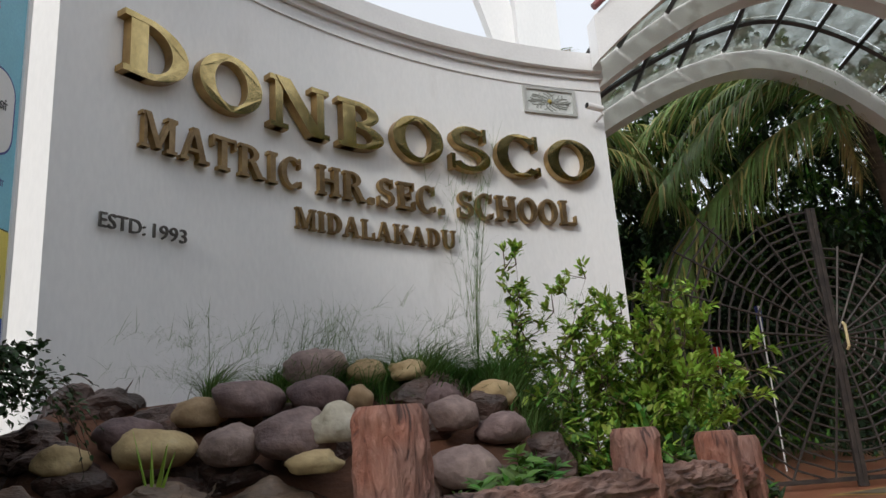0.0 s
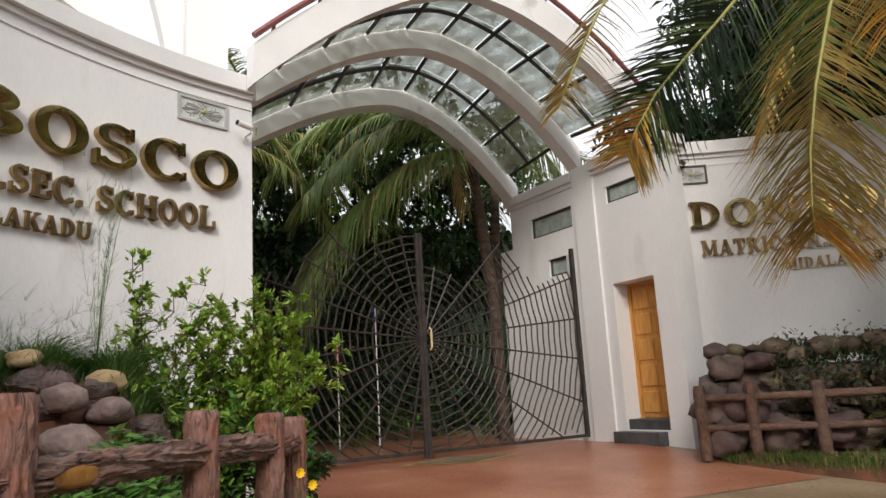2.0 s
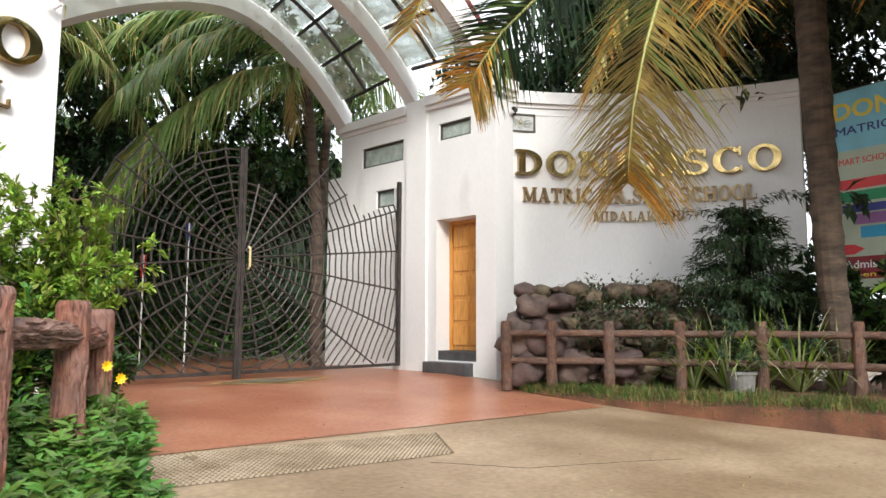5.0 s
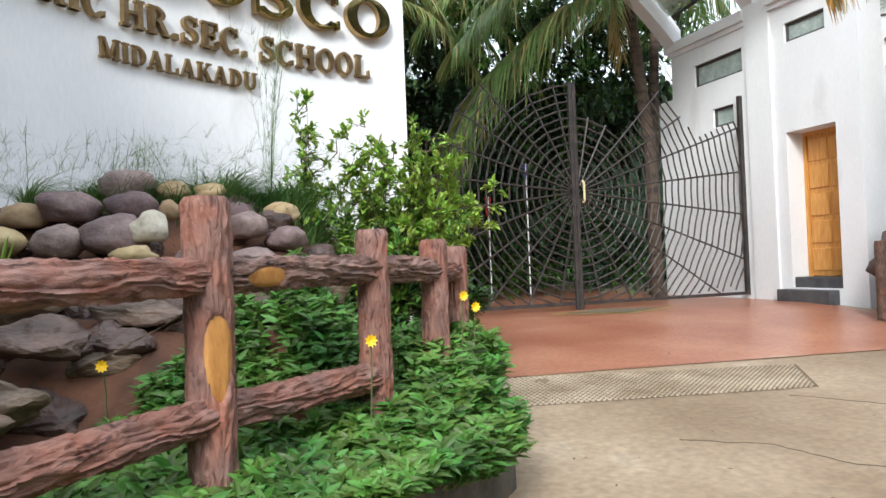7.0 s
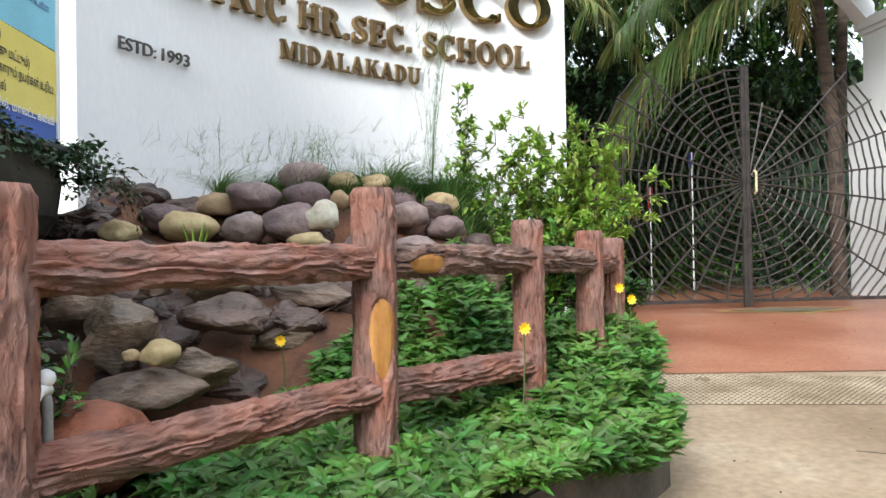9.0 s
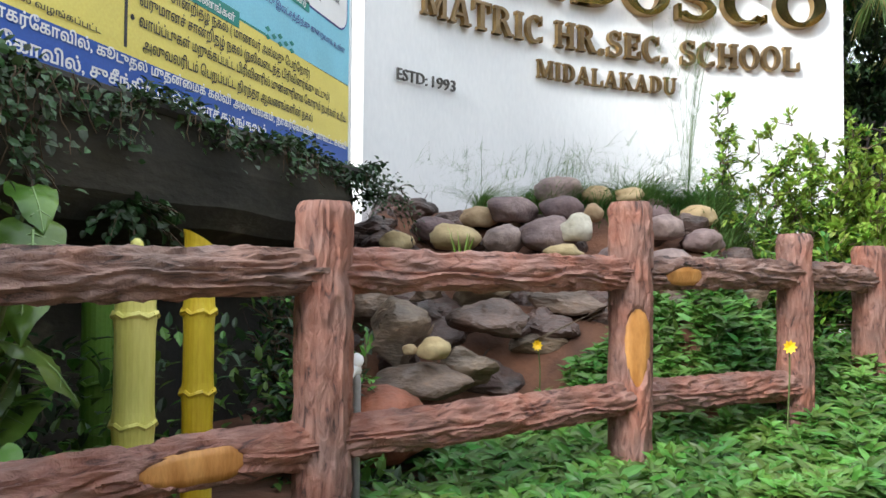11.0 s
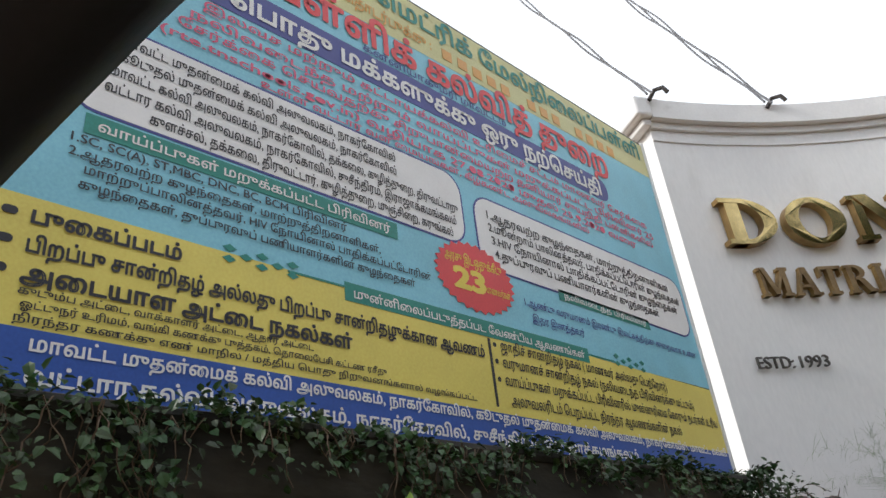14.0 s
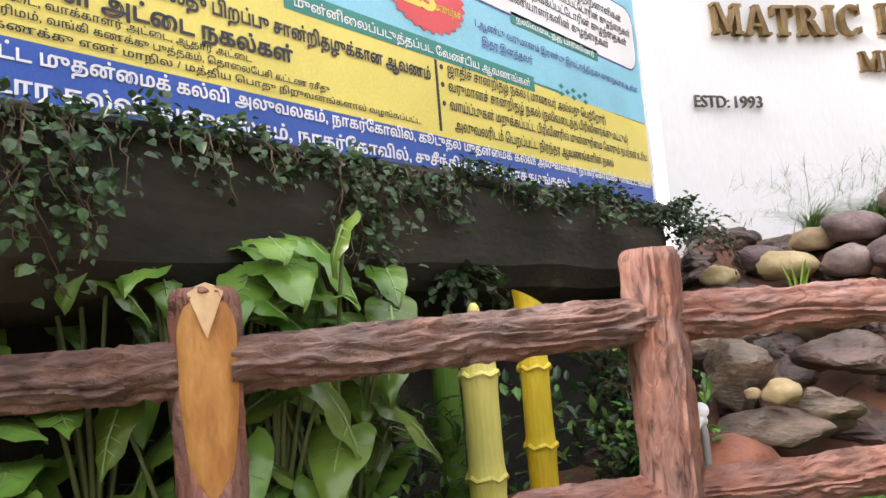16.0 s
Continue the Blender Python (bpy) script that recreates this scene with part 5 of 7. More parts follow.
# a leafy shoot hanging low under the trough
for k in range(16):
    q = Vector((-1.56, 1.78, 1.34))
    d = Vector((rng.uniform(0.1, 0.6), rng.uniform(-0.8, 1.0), rng.uniform(-0.7, 0.2)))
    for i in range(rng.randint(5, 10)):
        step = d * 0.03 + Vector((0, 0, -0.003 * i))
        ivy.stalk(q, q + step, 0.002, 1)
        q = q + step
        for j in range(2):
            ivy_leaf(ivy, q + rvec(rng) * 0.015, d, rng.uniform(0.025, 0.045))
tagged(ivy.make("ivy", [IVY, TWIG]), "dark creeping ivy spilling over the mossy trough", "ivy", kind="stuff")

# ---- green ground cover and small flowers ----
cover = Foliage()


def sprig(fol, p, size, lean, mat=0):
    if math.atan2(p.x, p.y) > 0.325:
        return
    top = p + Vector((lean.x, lean.y, 1.0)) * size * 1.2
    fol.stalk(p, top, 0.003, 1)
    for i in range(4):
        b = p.lerp(top, 0.35 + 0.2 * i)
        a0 = rng.uniform(0, 6.28)
        for j in range(3 if i < 3 else 5):
            a = a0 + j * 6.28 / (3 if i < 3 else 5)
            d = Vector((math.cos(a), math.sin(a), rng.uniform(0.1, 1.1)))
            fol.leaf(b, d, Vector((rng.uniform(-0.7, 0.9), rng.uniform(-1.2, 0.2), 1)), size * rng.uniform(0.75, 1.2), size * rng.uniform(0.30, 0.42), 0.35, mat)


for k in range(2500):
    a, s = rng.uniform(0.15, 2.9), rng.uniform(-0.44, 0.62)
    if a < 0.6 and s > 0.25 * a + 0.05:
        continue
    if noise.noise((a * 5, s * 5, 9)) < -0.45:
        continue
    p = bed_pt(a, s)
    clump = 0.04 + 0.30 * ease(a, 1.5, 2.7) * max(0, 1 - (s / 0.8) ** 2)
    sprig(cover, Vector((p.x, p.y, bed_z(a, s) + clump * rng.uniform(0.35, 1.1) - 0.03)), rng.uniform(0.04, 0.075), Vector((rng.uniform(-0.5, 0.5), rng.uniform(-0.5, 0.5), 0)))
for k in range(620):
    # over the edge of the kerb
    a = rng.uniform(1.1, 2.6)
    drop = rng.uniform(0, 0.18) * ease(a, 1.0, 2.2)
    p = bed_pt(a, -0.46 - rng.uniform(0, 0.09))
    o = -FN
    sprig(cover, Vector((p.x, p.y, 0.50 - drop)), rng.uniform(0.04, 0.065), Vector((o.x * 1.1, o.y * 1.1, 0)))
for k in range(520):
    s = rng.uniform(-0.45, 1.5)
    p = bed_pt(bed_end(s) + rng.uniform(-0.02, 0.12), s)
    sprig(cover, Vector((p.x, p.y, 0.52 - rng.uniform(-0.18, 0.12))), rng.uniform(0.04, 0.07), Vector((FD.x, FD.y, 0)))
for k in range(260):
    a, s = rng.uniform(-2.2, 0.2), rng.uniform(-0.4, -0.05)
    p = bed_pt(a, s)
    sprig(cover, Vector((p.x, p.y, bed_z(a, s))), rng.uniform(0.03, 0.06), Vector((0, 0, 0)))
tagged(cover.make("ground_cover", [LEAF, STEM]), "bright green trailing ground cover spilling over the kerb", "ground cover", kind="stuff")

PETAL = plain("yellow_petal", (0.80, 0.50, 0.01), 0.5)
for x, y, z in ((0.43, 2.72, 0.89), (0.96, 3.35, 1.0), (1.0, 3.30, 0.95), (-0.50, 3.02, 0.83)):
    fl = thing("yellow_flower", "small yellow daisy flower on a thin stem", "flower", pose(x, y, z), "yellow flowers in the ground cover")
    f = Foliage()
    for k in range(9):
        a = k * 6.283 / 9
        f.leaf(Vector((0, 0, 0)), Vector((math.cos(a) * 0.7, -0.5, math.sin(a) * 0.8)), Vector((0, -1, 0.2)), 0.028, 0.016, 0.1)
    f.make("flower_head", PETAL, fl)
    bm = bmesh.new()
    tube(bm, [(0, 0.002, 0), (0.005, 0.03, -0.10), (0.0, 0.05, -0.30)], 0.003, 5)
    part("stalk", bm, STEM, fl)


# ---- shrubs ----
def shrub(name, label, base, spread, height, n_stems, leaves, size, mats, yellow=0.0, lean=(0, 0), seed=1, group=""):
    rg = random.Random(seed)
    th = thing(name, label, "shrub", Matrix.Translation(base), group)
    wood, crown = Foliage(), Foliage()
    for k in range(n_stems):
        a = rg.uniform(0, 6.283)
        tip = Vector((math.cos(a) * spread * rg.uniform(0.2, 1) + lean[0], math.sin(a) * spread * rg.uniform(0.2, 1) * 0.6 + lean[1], height * rg.uniform(0.55, 1.0)))
        prev = Vector((math.cos(a) * 0.04, math.sin(a) * 0.04, 0))
        for i in range(1, 9):
            t = i / 8
            q = Vector((tip.x * t ** 1.4, tip.y * t ** 1.4, tip.z * t)) + rvec(rg) * 0.02
            wood.stalk(prev, q, 0.009 * (1.15 - t))
            if i > 1:
                for b in range(3):
                    d = (rvec(rg) + Vector((0, 0, 0.4))).normalized()
                    e = q + d * rg.uniform(0.06, 0.20) * (1.2 - 0.5 * t)
                    wood.stalk(q, e, 0.004)
                    for j in range(int(leaves * rg.uniform(0.6, 1.3))):
                        p = q.lerp(e, rg.uniform(0.25, 1.05)) + rvec(rg) * 0.025
                        ld = (d + rvec(rg) * 0.9).normalized()
                        m = 1 if rg.random() < yellow * (0.3 + t) else 0
                        crown.leaf(p, ld, (Vector((0, 0, 1)) + rvec(rg) * 0.6).normalized(), size * rg.uniform(0.7, 1.2), size * rg.uniform(0.38, 0.55), 0.2, m)
            prev = q
    wood.make("branchwork", TWIG, th)
    crown.make("crown", mats, th)
    return th


shrub("leafy_shrub", "thin airy shrub with small pale green leaves", (0.42, 4.98, 0.8), 0.56, 1.34, 15, 11, 0.05, [LEAF, LEAF_YELLOW], 0.6, (-0.05, 0), 2)
shrub("leafy_shrub", "dense bright green shrub against the white wall", (0.98, 5.05, 0.6), 0.52, 1.46, 18, 17, 0.054, [LEAF, LEAF_YELLOW], 0.6, (0, 0), 3)
shrub("leafy_shrub", "shrub with yellow-green leaves beside the gate", (1.24, 4.98, 0.55), 0.55, 1.45, 18, 18, 0.06, [LEAF, LEAF_YELLOW], 1.0, (0.04, 0), 4)
shrub("leafy_shrub", "low dense green shrub behind the rockery", (0.80, 4.70, 0.5), 0.62, 0.95, 18, 15, 0.06, [LEAF, LEAF_YELLOW], 0.35, (0, 0), 5)
shrub("leafy_shrub", "low dark green shrub at the foot of the wall", (1.16, 4.60, 0.45), 0.45, 0.75, 12, 10, 0.075, [LEAF, LEAF_DARK], 0.4, (0, 0), 6)
shrub("leafy_shrub", "small weedy green shrub beside the fence post", (-1.12, 2.15, 0.44), 0.22, 0.55, 8, 6, 0.045, [LEAF_DARK, LEAF], 0.4, (0, 0), 7)
shrub("leafy_shrub", "small dark shrub under the mossy trough", (-1.42, 2.55, 0.44), 0.25, 0.72, 8, 7, 0.05, [LEAF_DARK, LEAF], 0.3, (0, 0), 8)

wisps = Foliage()
for k in range(9000):
    az = rng.uniform(-0.25, 0.11)
    if noise.noise((az * 16, 2, 5)) < -0.12 - 0.4 * ease(az, -0.12, 0.05):
        continue
    r = rng.gauss(4.66, 0.12)
    p = Vector((r * math.sin(az), r * math.cos(az)))
    q2 = p - F0
    z = bed_z(q2.dot(FD), q2.dot(FN)) - 0.03
    h = rng.uniform(0.14, 0.30) * (1 + 0.5 * noise.noise((az * 25, r * 2, 1)))
    d = rvec(rng) * 2.2
    pts = [Vector((p.x + d.x * h * 0.7 * t * t, p.y + d.y * h * 0.5 * t * t, z + h * (t - 0.3 * t ** 3))) for t in (0, 0.35, 0.7, 1)]
    wisps.blade(pts, 0.008)
for k in range(60):
    r, az = rng.gauss(4.75, 0.12), rng.uniform(-0.27, 0.10)
    p = Vector((r * math.sin(az), r * math.cos(az)))
    h = rng.uniform(0.32, 0.72)
    d = rvec(rng) * 1.6
    q2 = p - F0
    base = Vector((p.x, p.y, bed_z(q2.dot(FD), q2.dot(FN)) - 0.02))
    pts = [base + Vector((d.x * h * 1.1 * t ** 1.6, d.y * h * 0.3 * t * t, h * (t - 0.42 * t ** 3))) for t in steps(0, 1, 8)]
    wisps.blade(pts, 0.007)
    for i in range(3, 9):
        for j in range(5):
            q = pts[i] + rvec(rng) * 0.01
            e = q + (rvec(rng) * 0.13 + Vector((d.x * 0.04, 0, 0.03)))
            wisps.blade([q, q.lerp(e, 0.5) + Vector((0, 0, 0.01)), e], 0.003)
# a tall feathery plant in front of the lettering
base = Vector((0.16, 4.95, 1.3))
for k in range(7):
    h = rng.uniform(1.0, 1.75)
    d = rvec(rng) * 0.28
    pts = [base + Vector((d.x * t * t, d.y * 0.4 * t * t, h * t)) for t in steps(0, 1, 14)]
    wisps.blade(pts, 0.009)
    for i in range(4, 15):
        for j in range(6):
            q = pts[i] + rvec(rng) * 0.01
            e = q + rvec(rng) * 0.12 + Vector((0, 0, 0.10))
            wisps.blade([q, q.lerp(e, 0.5), e], 0.003)
tagged(wisps.make("wispy_grass", [GRASSY]), "fine feathery wild grass growing over the rockery", "grass", kind="stuff")
agave = Foliage()
for k in range(9):
    a = k * 0.7
    h = rng.uniform(0.16, 0.30)
    pts = [Vector((-0.98 + math.cos(a) * h * 0.35 * t, 3.52 + math.sin(a) * h * 0.35 * t, 1.12 + h * t)) for t in steps(0, 1, 4)]
    agave.blade(pts, 0.028)
tagged(agave.make("striped_plant", [LEAF_YELLOW]), "small upright plant with sword-shaped leaves among boulders", "plant")


# ---- taro plants and bamboo-shaped posts behind the fence ----
TARO = surface("taro_leaf", (0.07, 0.155, 0.022), (0.19, 0.31, 0.055), 6, 0.28, 0.15, 30, vary=0.35, through_light=0.25)
VEIN = plain("leaf_vein", (0.20, 0.30, 0.10), 0.5)


def taro(x, y, z, n, size, seed):
    rg = random.Random(seed)
    th = thing("taro_plant", "taro plant with large arrow-shaped glossy leaves", "plant", pose(x, y, z), "taro plants behind the fence")
    # half width of the arrow-shaped blade along its length; the two lobes reach back past the stalk
    along = (-0.34, -0.30, -0.20, -0.08, 0.04, 0.16, 0.30, 0.45, 0.60, 0.74, 0.86, 0.94, 1.0)
    wide = (0.16, 0.25, 0.34, 0.385, 0.40, 0.39, 0.355, 0.30, 0.235, 0.165, 0.095, 0.045, 0.0)
    for k in range(n):
        a = rg.uniform(0, 6.283)
        h = rg.uniform(0.28, 1.0)
        out = rg.uniform(0.04, 0.16)
        tip = Vector((math.cos(a) * out, math.sin(a) * out, h))
        pts = [Vector((tip.x * t * t, tip.y * t * t, tip.z * t)) for t in steps(0, 1, 6)]
        bm = bmesh.new()
        tube(bm, pts, [0.008 * (1.2 - 0.6 * t) for t in steps(0, 1, 6)], 6)
        part("leaf_stalk", bm, STEM, th, smooth=True)
        L = size * rg.uniform(0.7, 1.2)
        head = rg.uniform(-2.2, 0.9)
        d = Vector((math.cos(head) * 0.7 + 0.25, math.sin(head) * 0.7, rg.uniform(-1.2, 0.1))).normalized()
        s = d.cross(Vector((0, 0, 1))).normalized()
        nn = s.cross(d)
        bm = bmesh.new()
        rowv = []
        for t, w in zip(along, wide):
            row = []
            for u in (-1, -0.66, -0.33, 0, 0.33, 0.66, 1):
                gap = max(0, -t) * 0.75 * (1 - abs(u))
                side_w = (w * u) if t >= 0 else (math.copysign(0.06 * -t / 0.34, u) * (u != 0) + w * u)
                tt = t + gap if t < 0 else t
                curl = 0.10 * abs(u) ** 1.5 - 0.16 * u * u - 0.24 * max(0, t) ** 2 + 0.05 * abs(u) * math.sin(11 * t + 4 * u + k) + 0.02 * math.sin(5 * t + k)
                row.append(bm.verts.new(tip + d * L * tt + s * L * side_w + nn * L * curl))
            rowv.append(row)
        for p, q in zip(rowv, rowv[1:]):
            for i in range(6):
                bm.faces.new((p[i], p[i + 1], q[i + 1], q[i]))
        bmesh.ops.remove_doubles(bm, verts=bm.verts, dist=1e-4)
        blade = part("leaf_blade", bm, TARO, th, smooth=True)
        bm = bmesh.new()
        tube(bm, [tip + nn * 0.003, tip + d * L * 0.5 + nn * (0.003 - L * 0.06), tip + d * L * 0.97 - nn * (L * 0.225)], [0.0035, 0.0025, 0.001], 5)
        for t, l in ((0.05, 0.34), (0.22, 0.30), (0.4, 0.24), (0.58, 0.17)):
            for sg in (-1, 1):
                p = tip + d * L * t - nn * L * 0.24 * t * t + nn * 0.002
                tube(bm, [p, p + d * L * 0.10 + s * sg * L * l * 0.95 + nn * (L * -0.07)], [0.0018, 0.0008], 4)
        part("leaf_vein", bm, VEIN, blade)


for x, y, n, size, seed in ((-1.50, 1.20, 13, 0.17, 1), (-1.60, 0.95, 14, 0.175, 2), (-1.47, 0.95, 14, 0.175, 5), (-1.66, 0.62, 14, 0.17, 3),
                            (-1.70, 0.36, 13, 0.17, 4), (-1.60, 1.33, 9, 0.18, 7), (-1.52, 0.75, 12, 0.18, 9), (-1.40, 1.06, 9, 0.17, 10)):
    taro(x, y, 0.44, n, size, seed)
under = Foliage()
for k in range(5200):
    a, s = rng.uniform(-2.4, 0.55), rng.uniform(0.14, 0.85)
    p = bed_pt(a, s)
    if p.x < -1.88 or (p.x > -1.42 and 0.95 < p.y < 1.95):
        continue
    sz = rng.uniform(0.03, 0.075)
    under.leaf(Vector((p.x, p.y, 0.44 + rng.uniform(0, 0.52) * (1 - ease(a, 0.0, 0.5)))), rvec(rng) + Vector((0, 0, 0.3)), Vector((0, 0, 1)), sz, sz * 0.5, 0.2, rng.randint(0, 1))
tagged(under.make("undergrowth", [LEAF_DARK, LEAF]), "dark leafy undergrowth behind the log fence", "plants", kind="stuff")

BAMBOO = surface("yellow_bamboo_paint", (0.58, 0.38, 0.015), (0.74, 0.58, 0.05), 3, 0.4, 0.15, 30, c=(0.60, 0.32, 0.02), stretch=(4, 4, 0.7))
BAMBOO_PALE = surface("pale_bamboo_paint", (0.58, 0.54, 0.10), (0.74, 0.68, 0.22), 3, 0.45, 0.15, 30, c=(0.55, 0.42, 0.05), stretch=(4, 4, 0.7))
BAMBOO_GREEN = plain("green_bamboo_paint", (0.11, 0.22, 0.03), 0.45)


def bamboo(x, y, z0, z1, r, nodes, mat, slant_top, label):
    th = thing("bamboo_post", label, "post", pose(x, y, 0), "bamboo-shaped concrete posts")
    rg = random.Random(int(z1 * 100))
    zs = [z0] + list(nodes) + [z1]
    for k in range(len(zs) - 1):
        a, b = zs[k], zs[k + 1]
        bm = bmesh.new()
        prev = None
        n = 20
        for i in range(9):
            t = i / 8
            z = a + (b - a) * t
            rr = r * (1 + 0.10 * (2 * t - 1) ** 6)
            q = []
            for j in range(n):
                an = 6.2832 * j / n
                dz = slant_top * math.cos(an + 2.2) * (t if k == len(zs) - 2 and t > 0.8 else 0)
                q.append(bm.verts.new((math.cos(an) * rr, math.sin(an) * rr, z + dz)))
            if prev:
                for j in range(n):
                    bm.faces.new((prev[j], prev[(j + 1) % n], q[(j + 1) % n], q[j]))
            else:
                bm.faces.new(q[::-1])
            prev = q
        bm.faces.new(prev)
        part("segment", bm, mat, th, smooth=False)
    for zn in nodes:
        bm = bmesh.new()
        pts = [(math.cos(6.2832 * j / 18) * r * 1.07, math.sin(6.2832 * j / 18) * r * 1.07, zn + 0.006 * math.sin(j * 2.1)) for j in range(19)]
        tube(bm, pts, 0.008, 6)
        part("node_ring", bm, mat, th)
    return th


bamboo(-1.345, 1.575, 0.42, 1.09, 0.052, (0.73, 1.02), BAMBOO_PALE, 0.0, "pale yellow painted bamboo-shaped post with capped top")
bamboo(-1.275, 1.755, 0.42, 1.228, 0.043, (0.79, 1.02), BAMBOO, 0.03, "bright yellow painted bamboo-shaped post cut slanting")
bamboo(-1.62, 1.74, 0.42, 1.08, 0.045, (0.80,), BAMBOO_GREEN, 0.0, "green painted bamboo-shaped post among leaves")
bm = bmesh.new()
tube(bm, [(0, 0, 1.09), (0, 0, 1.15), (0, 0, 1.18), (0, 0, 1.19), (0, 0, 1.20), (0, 0, 1.215), (0, 0, 1.225)], [0.050, 0.046, 0.036, 0.016, 0.018, 0.016, 0.006], 14)
cap = link("finial", bm, BAMBOO_PALE, True)
cap.matrix_basis = pose(-1.345, 1.575, 0.0)
tagged(cap, "pale yellow knob resting on a bamboo-shaped post", "finial")

tap_thing = thing("garden_tap", "white plastic garden tap beside the fence post", "tap", pose(-0.735, 1.66, 0))
bm = bmesh.new()
tube(bm, [(0, 0, 0.42), (0, 0, 0.86), (0.0, -0.01, 0.885)], 0.011, 10)
part("pipe", bm, plain("grey_pipe", (0.28, 0.28, 0.28), 0.5), tap_thing, smooth=True)
bm = bmesh.new()
tube(bm, [(0, 0.0, 0.89), (0.0, -0.035, 0.893), (0.0, -0.055, 0.875), (0, -0.058, 0.85)], [0.014, 0.013, 0.011, 0.011], 10)
part("spout", bm, P_WHITE, tap_thing, smooth=True)
bm = bmesh.new()
bmesh.ops.create_icosphere(bm, subdivisions=2, radius=0.02, matrix=Matrix.Translation((0, -0.005, 0.915)))
part("knob", bm, P_WHITE, tap_thing, smooth=True)
WET_EARTH = surface("wet_red_earth", (0.13, 0.038, 0.018), (0.27, 0.085, 0.042), 6, 0.6, 0.8, 45)
heap = link("earth_heap", boulder_bm(random.Random(77), 0.46, 0.38, 0.30, 0.16), WET_EARTH, True)
heap.matrix_basis = pose(-0.96, 2.30, 0.60)
tagged(heap, "low heap of wet red earth beside the rockery stones", "earth")

# ---- far side: rockery, lilies, dark shrub, second board ----
rng = random.Random(31)
bm = bmesh.new()
edge = [(7.25, 7.25), (6.75, 6.35), (6.85, 5.5), (7.0, 4.6), (7.25, 3.7), (7.6, 2.8), (7.9, 1.6), (8.0, 0.0)]
inner = [(7.9, 7.4), (8.6, 7.3), (9.6, 6.6), (10.2, 5.6), (10.6, 4.6), (11.4, 3.6), (11.8, 2.0), (12.0, 0.0)]
prev = None
for t in steps(0, len(edge) - 1.001, 44):
    i = int(t)
    p = Vector(edge[i]).lerp(Vector(edge[i + 1]), t - i)
    q = Vector(inner[i]).lerp(Vector(inner[i + 1]), t - i)
    w = 0.03 * noise.noise((t * 3, 1, 0))
    row = [bm.verts.new((p.x - 0.02, p.y, ground_z(0, p.y) - 0.1))]
    for k in range(9):
        c = p.lerp(q, k / 8)
        z = 0.40 if k else 0.33
        row.append(bm.verts.new((c.x + w, c.y, z + 0.03 * noise.noise((c.x * 3, c.y * 3, 2)))))
    if prev:
        for k in range(len(row) - 1):
            bm.faces.new((prev[k], row[k], row[k + 1], prev[k + 1]))
    prev = row
tagged(link("ground_far_bed", bm, EARTH, False), "red earth bank of the far planting bed", "soil", kind="structure")
CREEPER_DRY = surface("yellowed_grass_blade", (0.20, 0.17, 0.06), (0.30, 0.25, 0.10), 3, 0.7, 0, 40, vary=0.5, island=True, through_light=0.2)
turf = Foliage()
for k in range(6000):
    t = rng.uniform(0.6, 6.5)
    i = int(t)
    p = Vector(edge[i]).lerp(Vector(edge[i + 1]), t - i)
    q = Vector(inner[i]).lerp(Vector(inner[i + 1]), t - i)
    c = p.lerp(q, abs(rng.gauss(0, 0.12)))
    h = rng.uniform(0.04, 0.12) * (1 + 1.2 * max(0, noise.noise((c.x * 2.5, c.y * 2.5, 8))))
    d = rvec(rng) * 1.6
    z = 0.36 - (0.14 * rng.random() if (c - p).length < 0.10 else 0)
    turf.blade([Vector((c.x, c.y, z)), Vector((c.x + d.x * 0.03 - 0.02, c.y + d.y * 0.03, z + h * 0.7)), Vector((c.x + d.x * 0.09 - 0.04, c.y + d.y * 0.08, z + h))], 0.012, rng.choice((0, 0, 1)))
tagged(turf.make("bank_grass", [GRASSY, CREEPER_DRY]), "short yellowing grass along the far bank", "grass", kind="stuff")

for k in range(130):
    t = rng.uniform(0, 1)
    row = int(rng.random() * 4)
    x = 6.95 + 1.85 * t + row * 0.05
    y = 6.50 - 1.80 * t + row * 0.06
    z = 0.5 + row * 0.345 + rng.uniform(-0.08, 0.10)
    if t > 0.75 and row == 3:
        continue
    w = rng.uniform(0.22, 0.42)
    rock("rockery_stone", slab_bm(rng, w, w, w * rng.uniform(0.45, 0.75)) if k % 3 else boulder_bm(rng, w, w, w * 0.7, 0.1, 2), ROCK_PURPLE if k % 4 == 0 else ROCK_MOSS, x, y, z,
         rng.uniform(0, 180), "dark mossy stone stacked in the far rockery", "stones of the far rockery", k % 3 == 0)
for x, y, z, w, h in ((6.93, 6.60, 0.98, .50, .55), (7.16, 6.36, 0.95, .52, .62), (6.98, 6.50, 0.58, .55, .5), (7.12, 6.52, 1.40, .44, .36), (7.42, 6.28, 1.46, .46, .24), (7.42, 6.05, 0.62, .55, .5), (7.78, 5.62, 0.62, .6, .46)):
    rock("boulder", boulder_bm(rng, w, w, h, 0.2), ROCK_PURPLE, x, y, z, rng.uniform(0, 90), "tall purple-grey boulder of the far rockery", "stones of the far rockery", True)
core = bmesh.new()
box(core, (-1.1, -0.15, 0.3), (1.3, 0.5, 1.40), 0.1, pose(8.0, 5.95, 0, 0, 0, -45))
tagged(link("rockery_earth", core, ROCK_DARK), "earth packed behind the far rockery stones", "soil", kind="stuff")
CREEPER = surface("olive_creeper_leaf", (0.05, 0.055, 0.018), (0.11, 0.10, 0.035), 3, 0.7, 0, 40, vary=0.5, island=True, through_light=0.2)
creeper = Foliage()
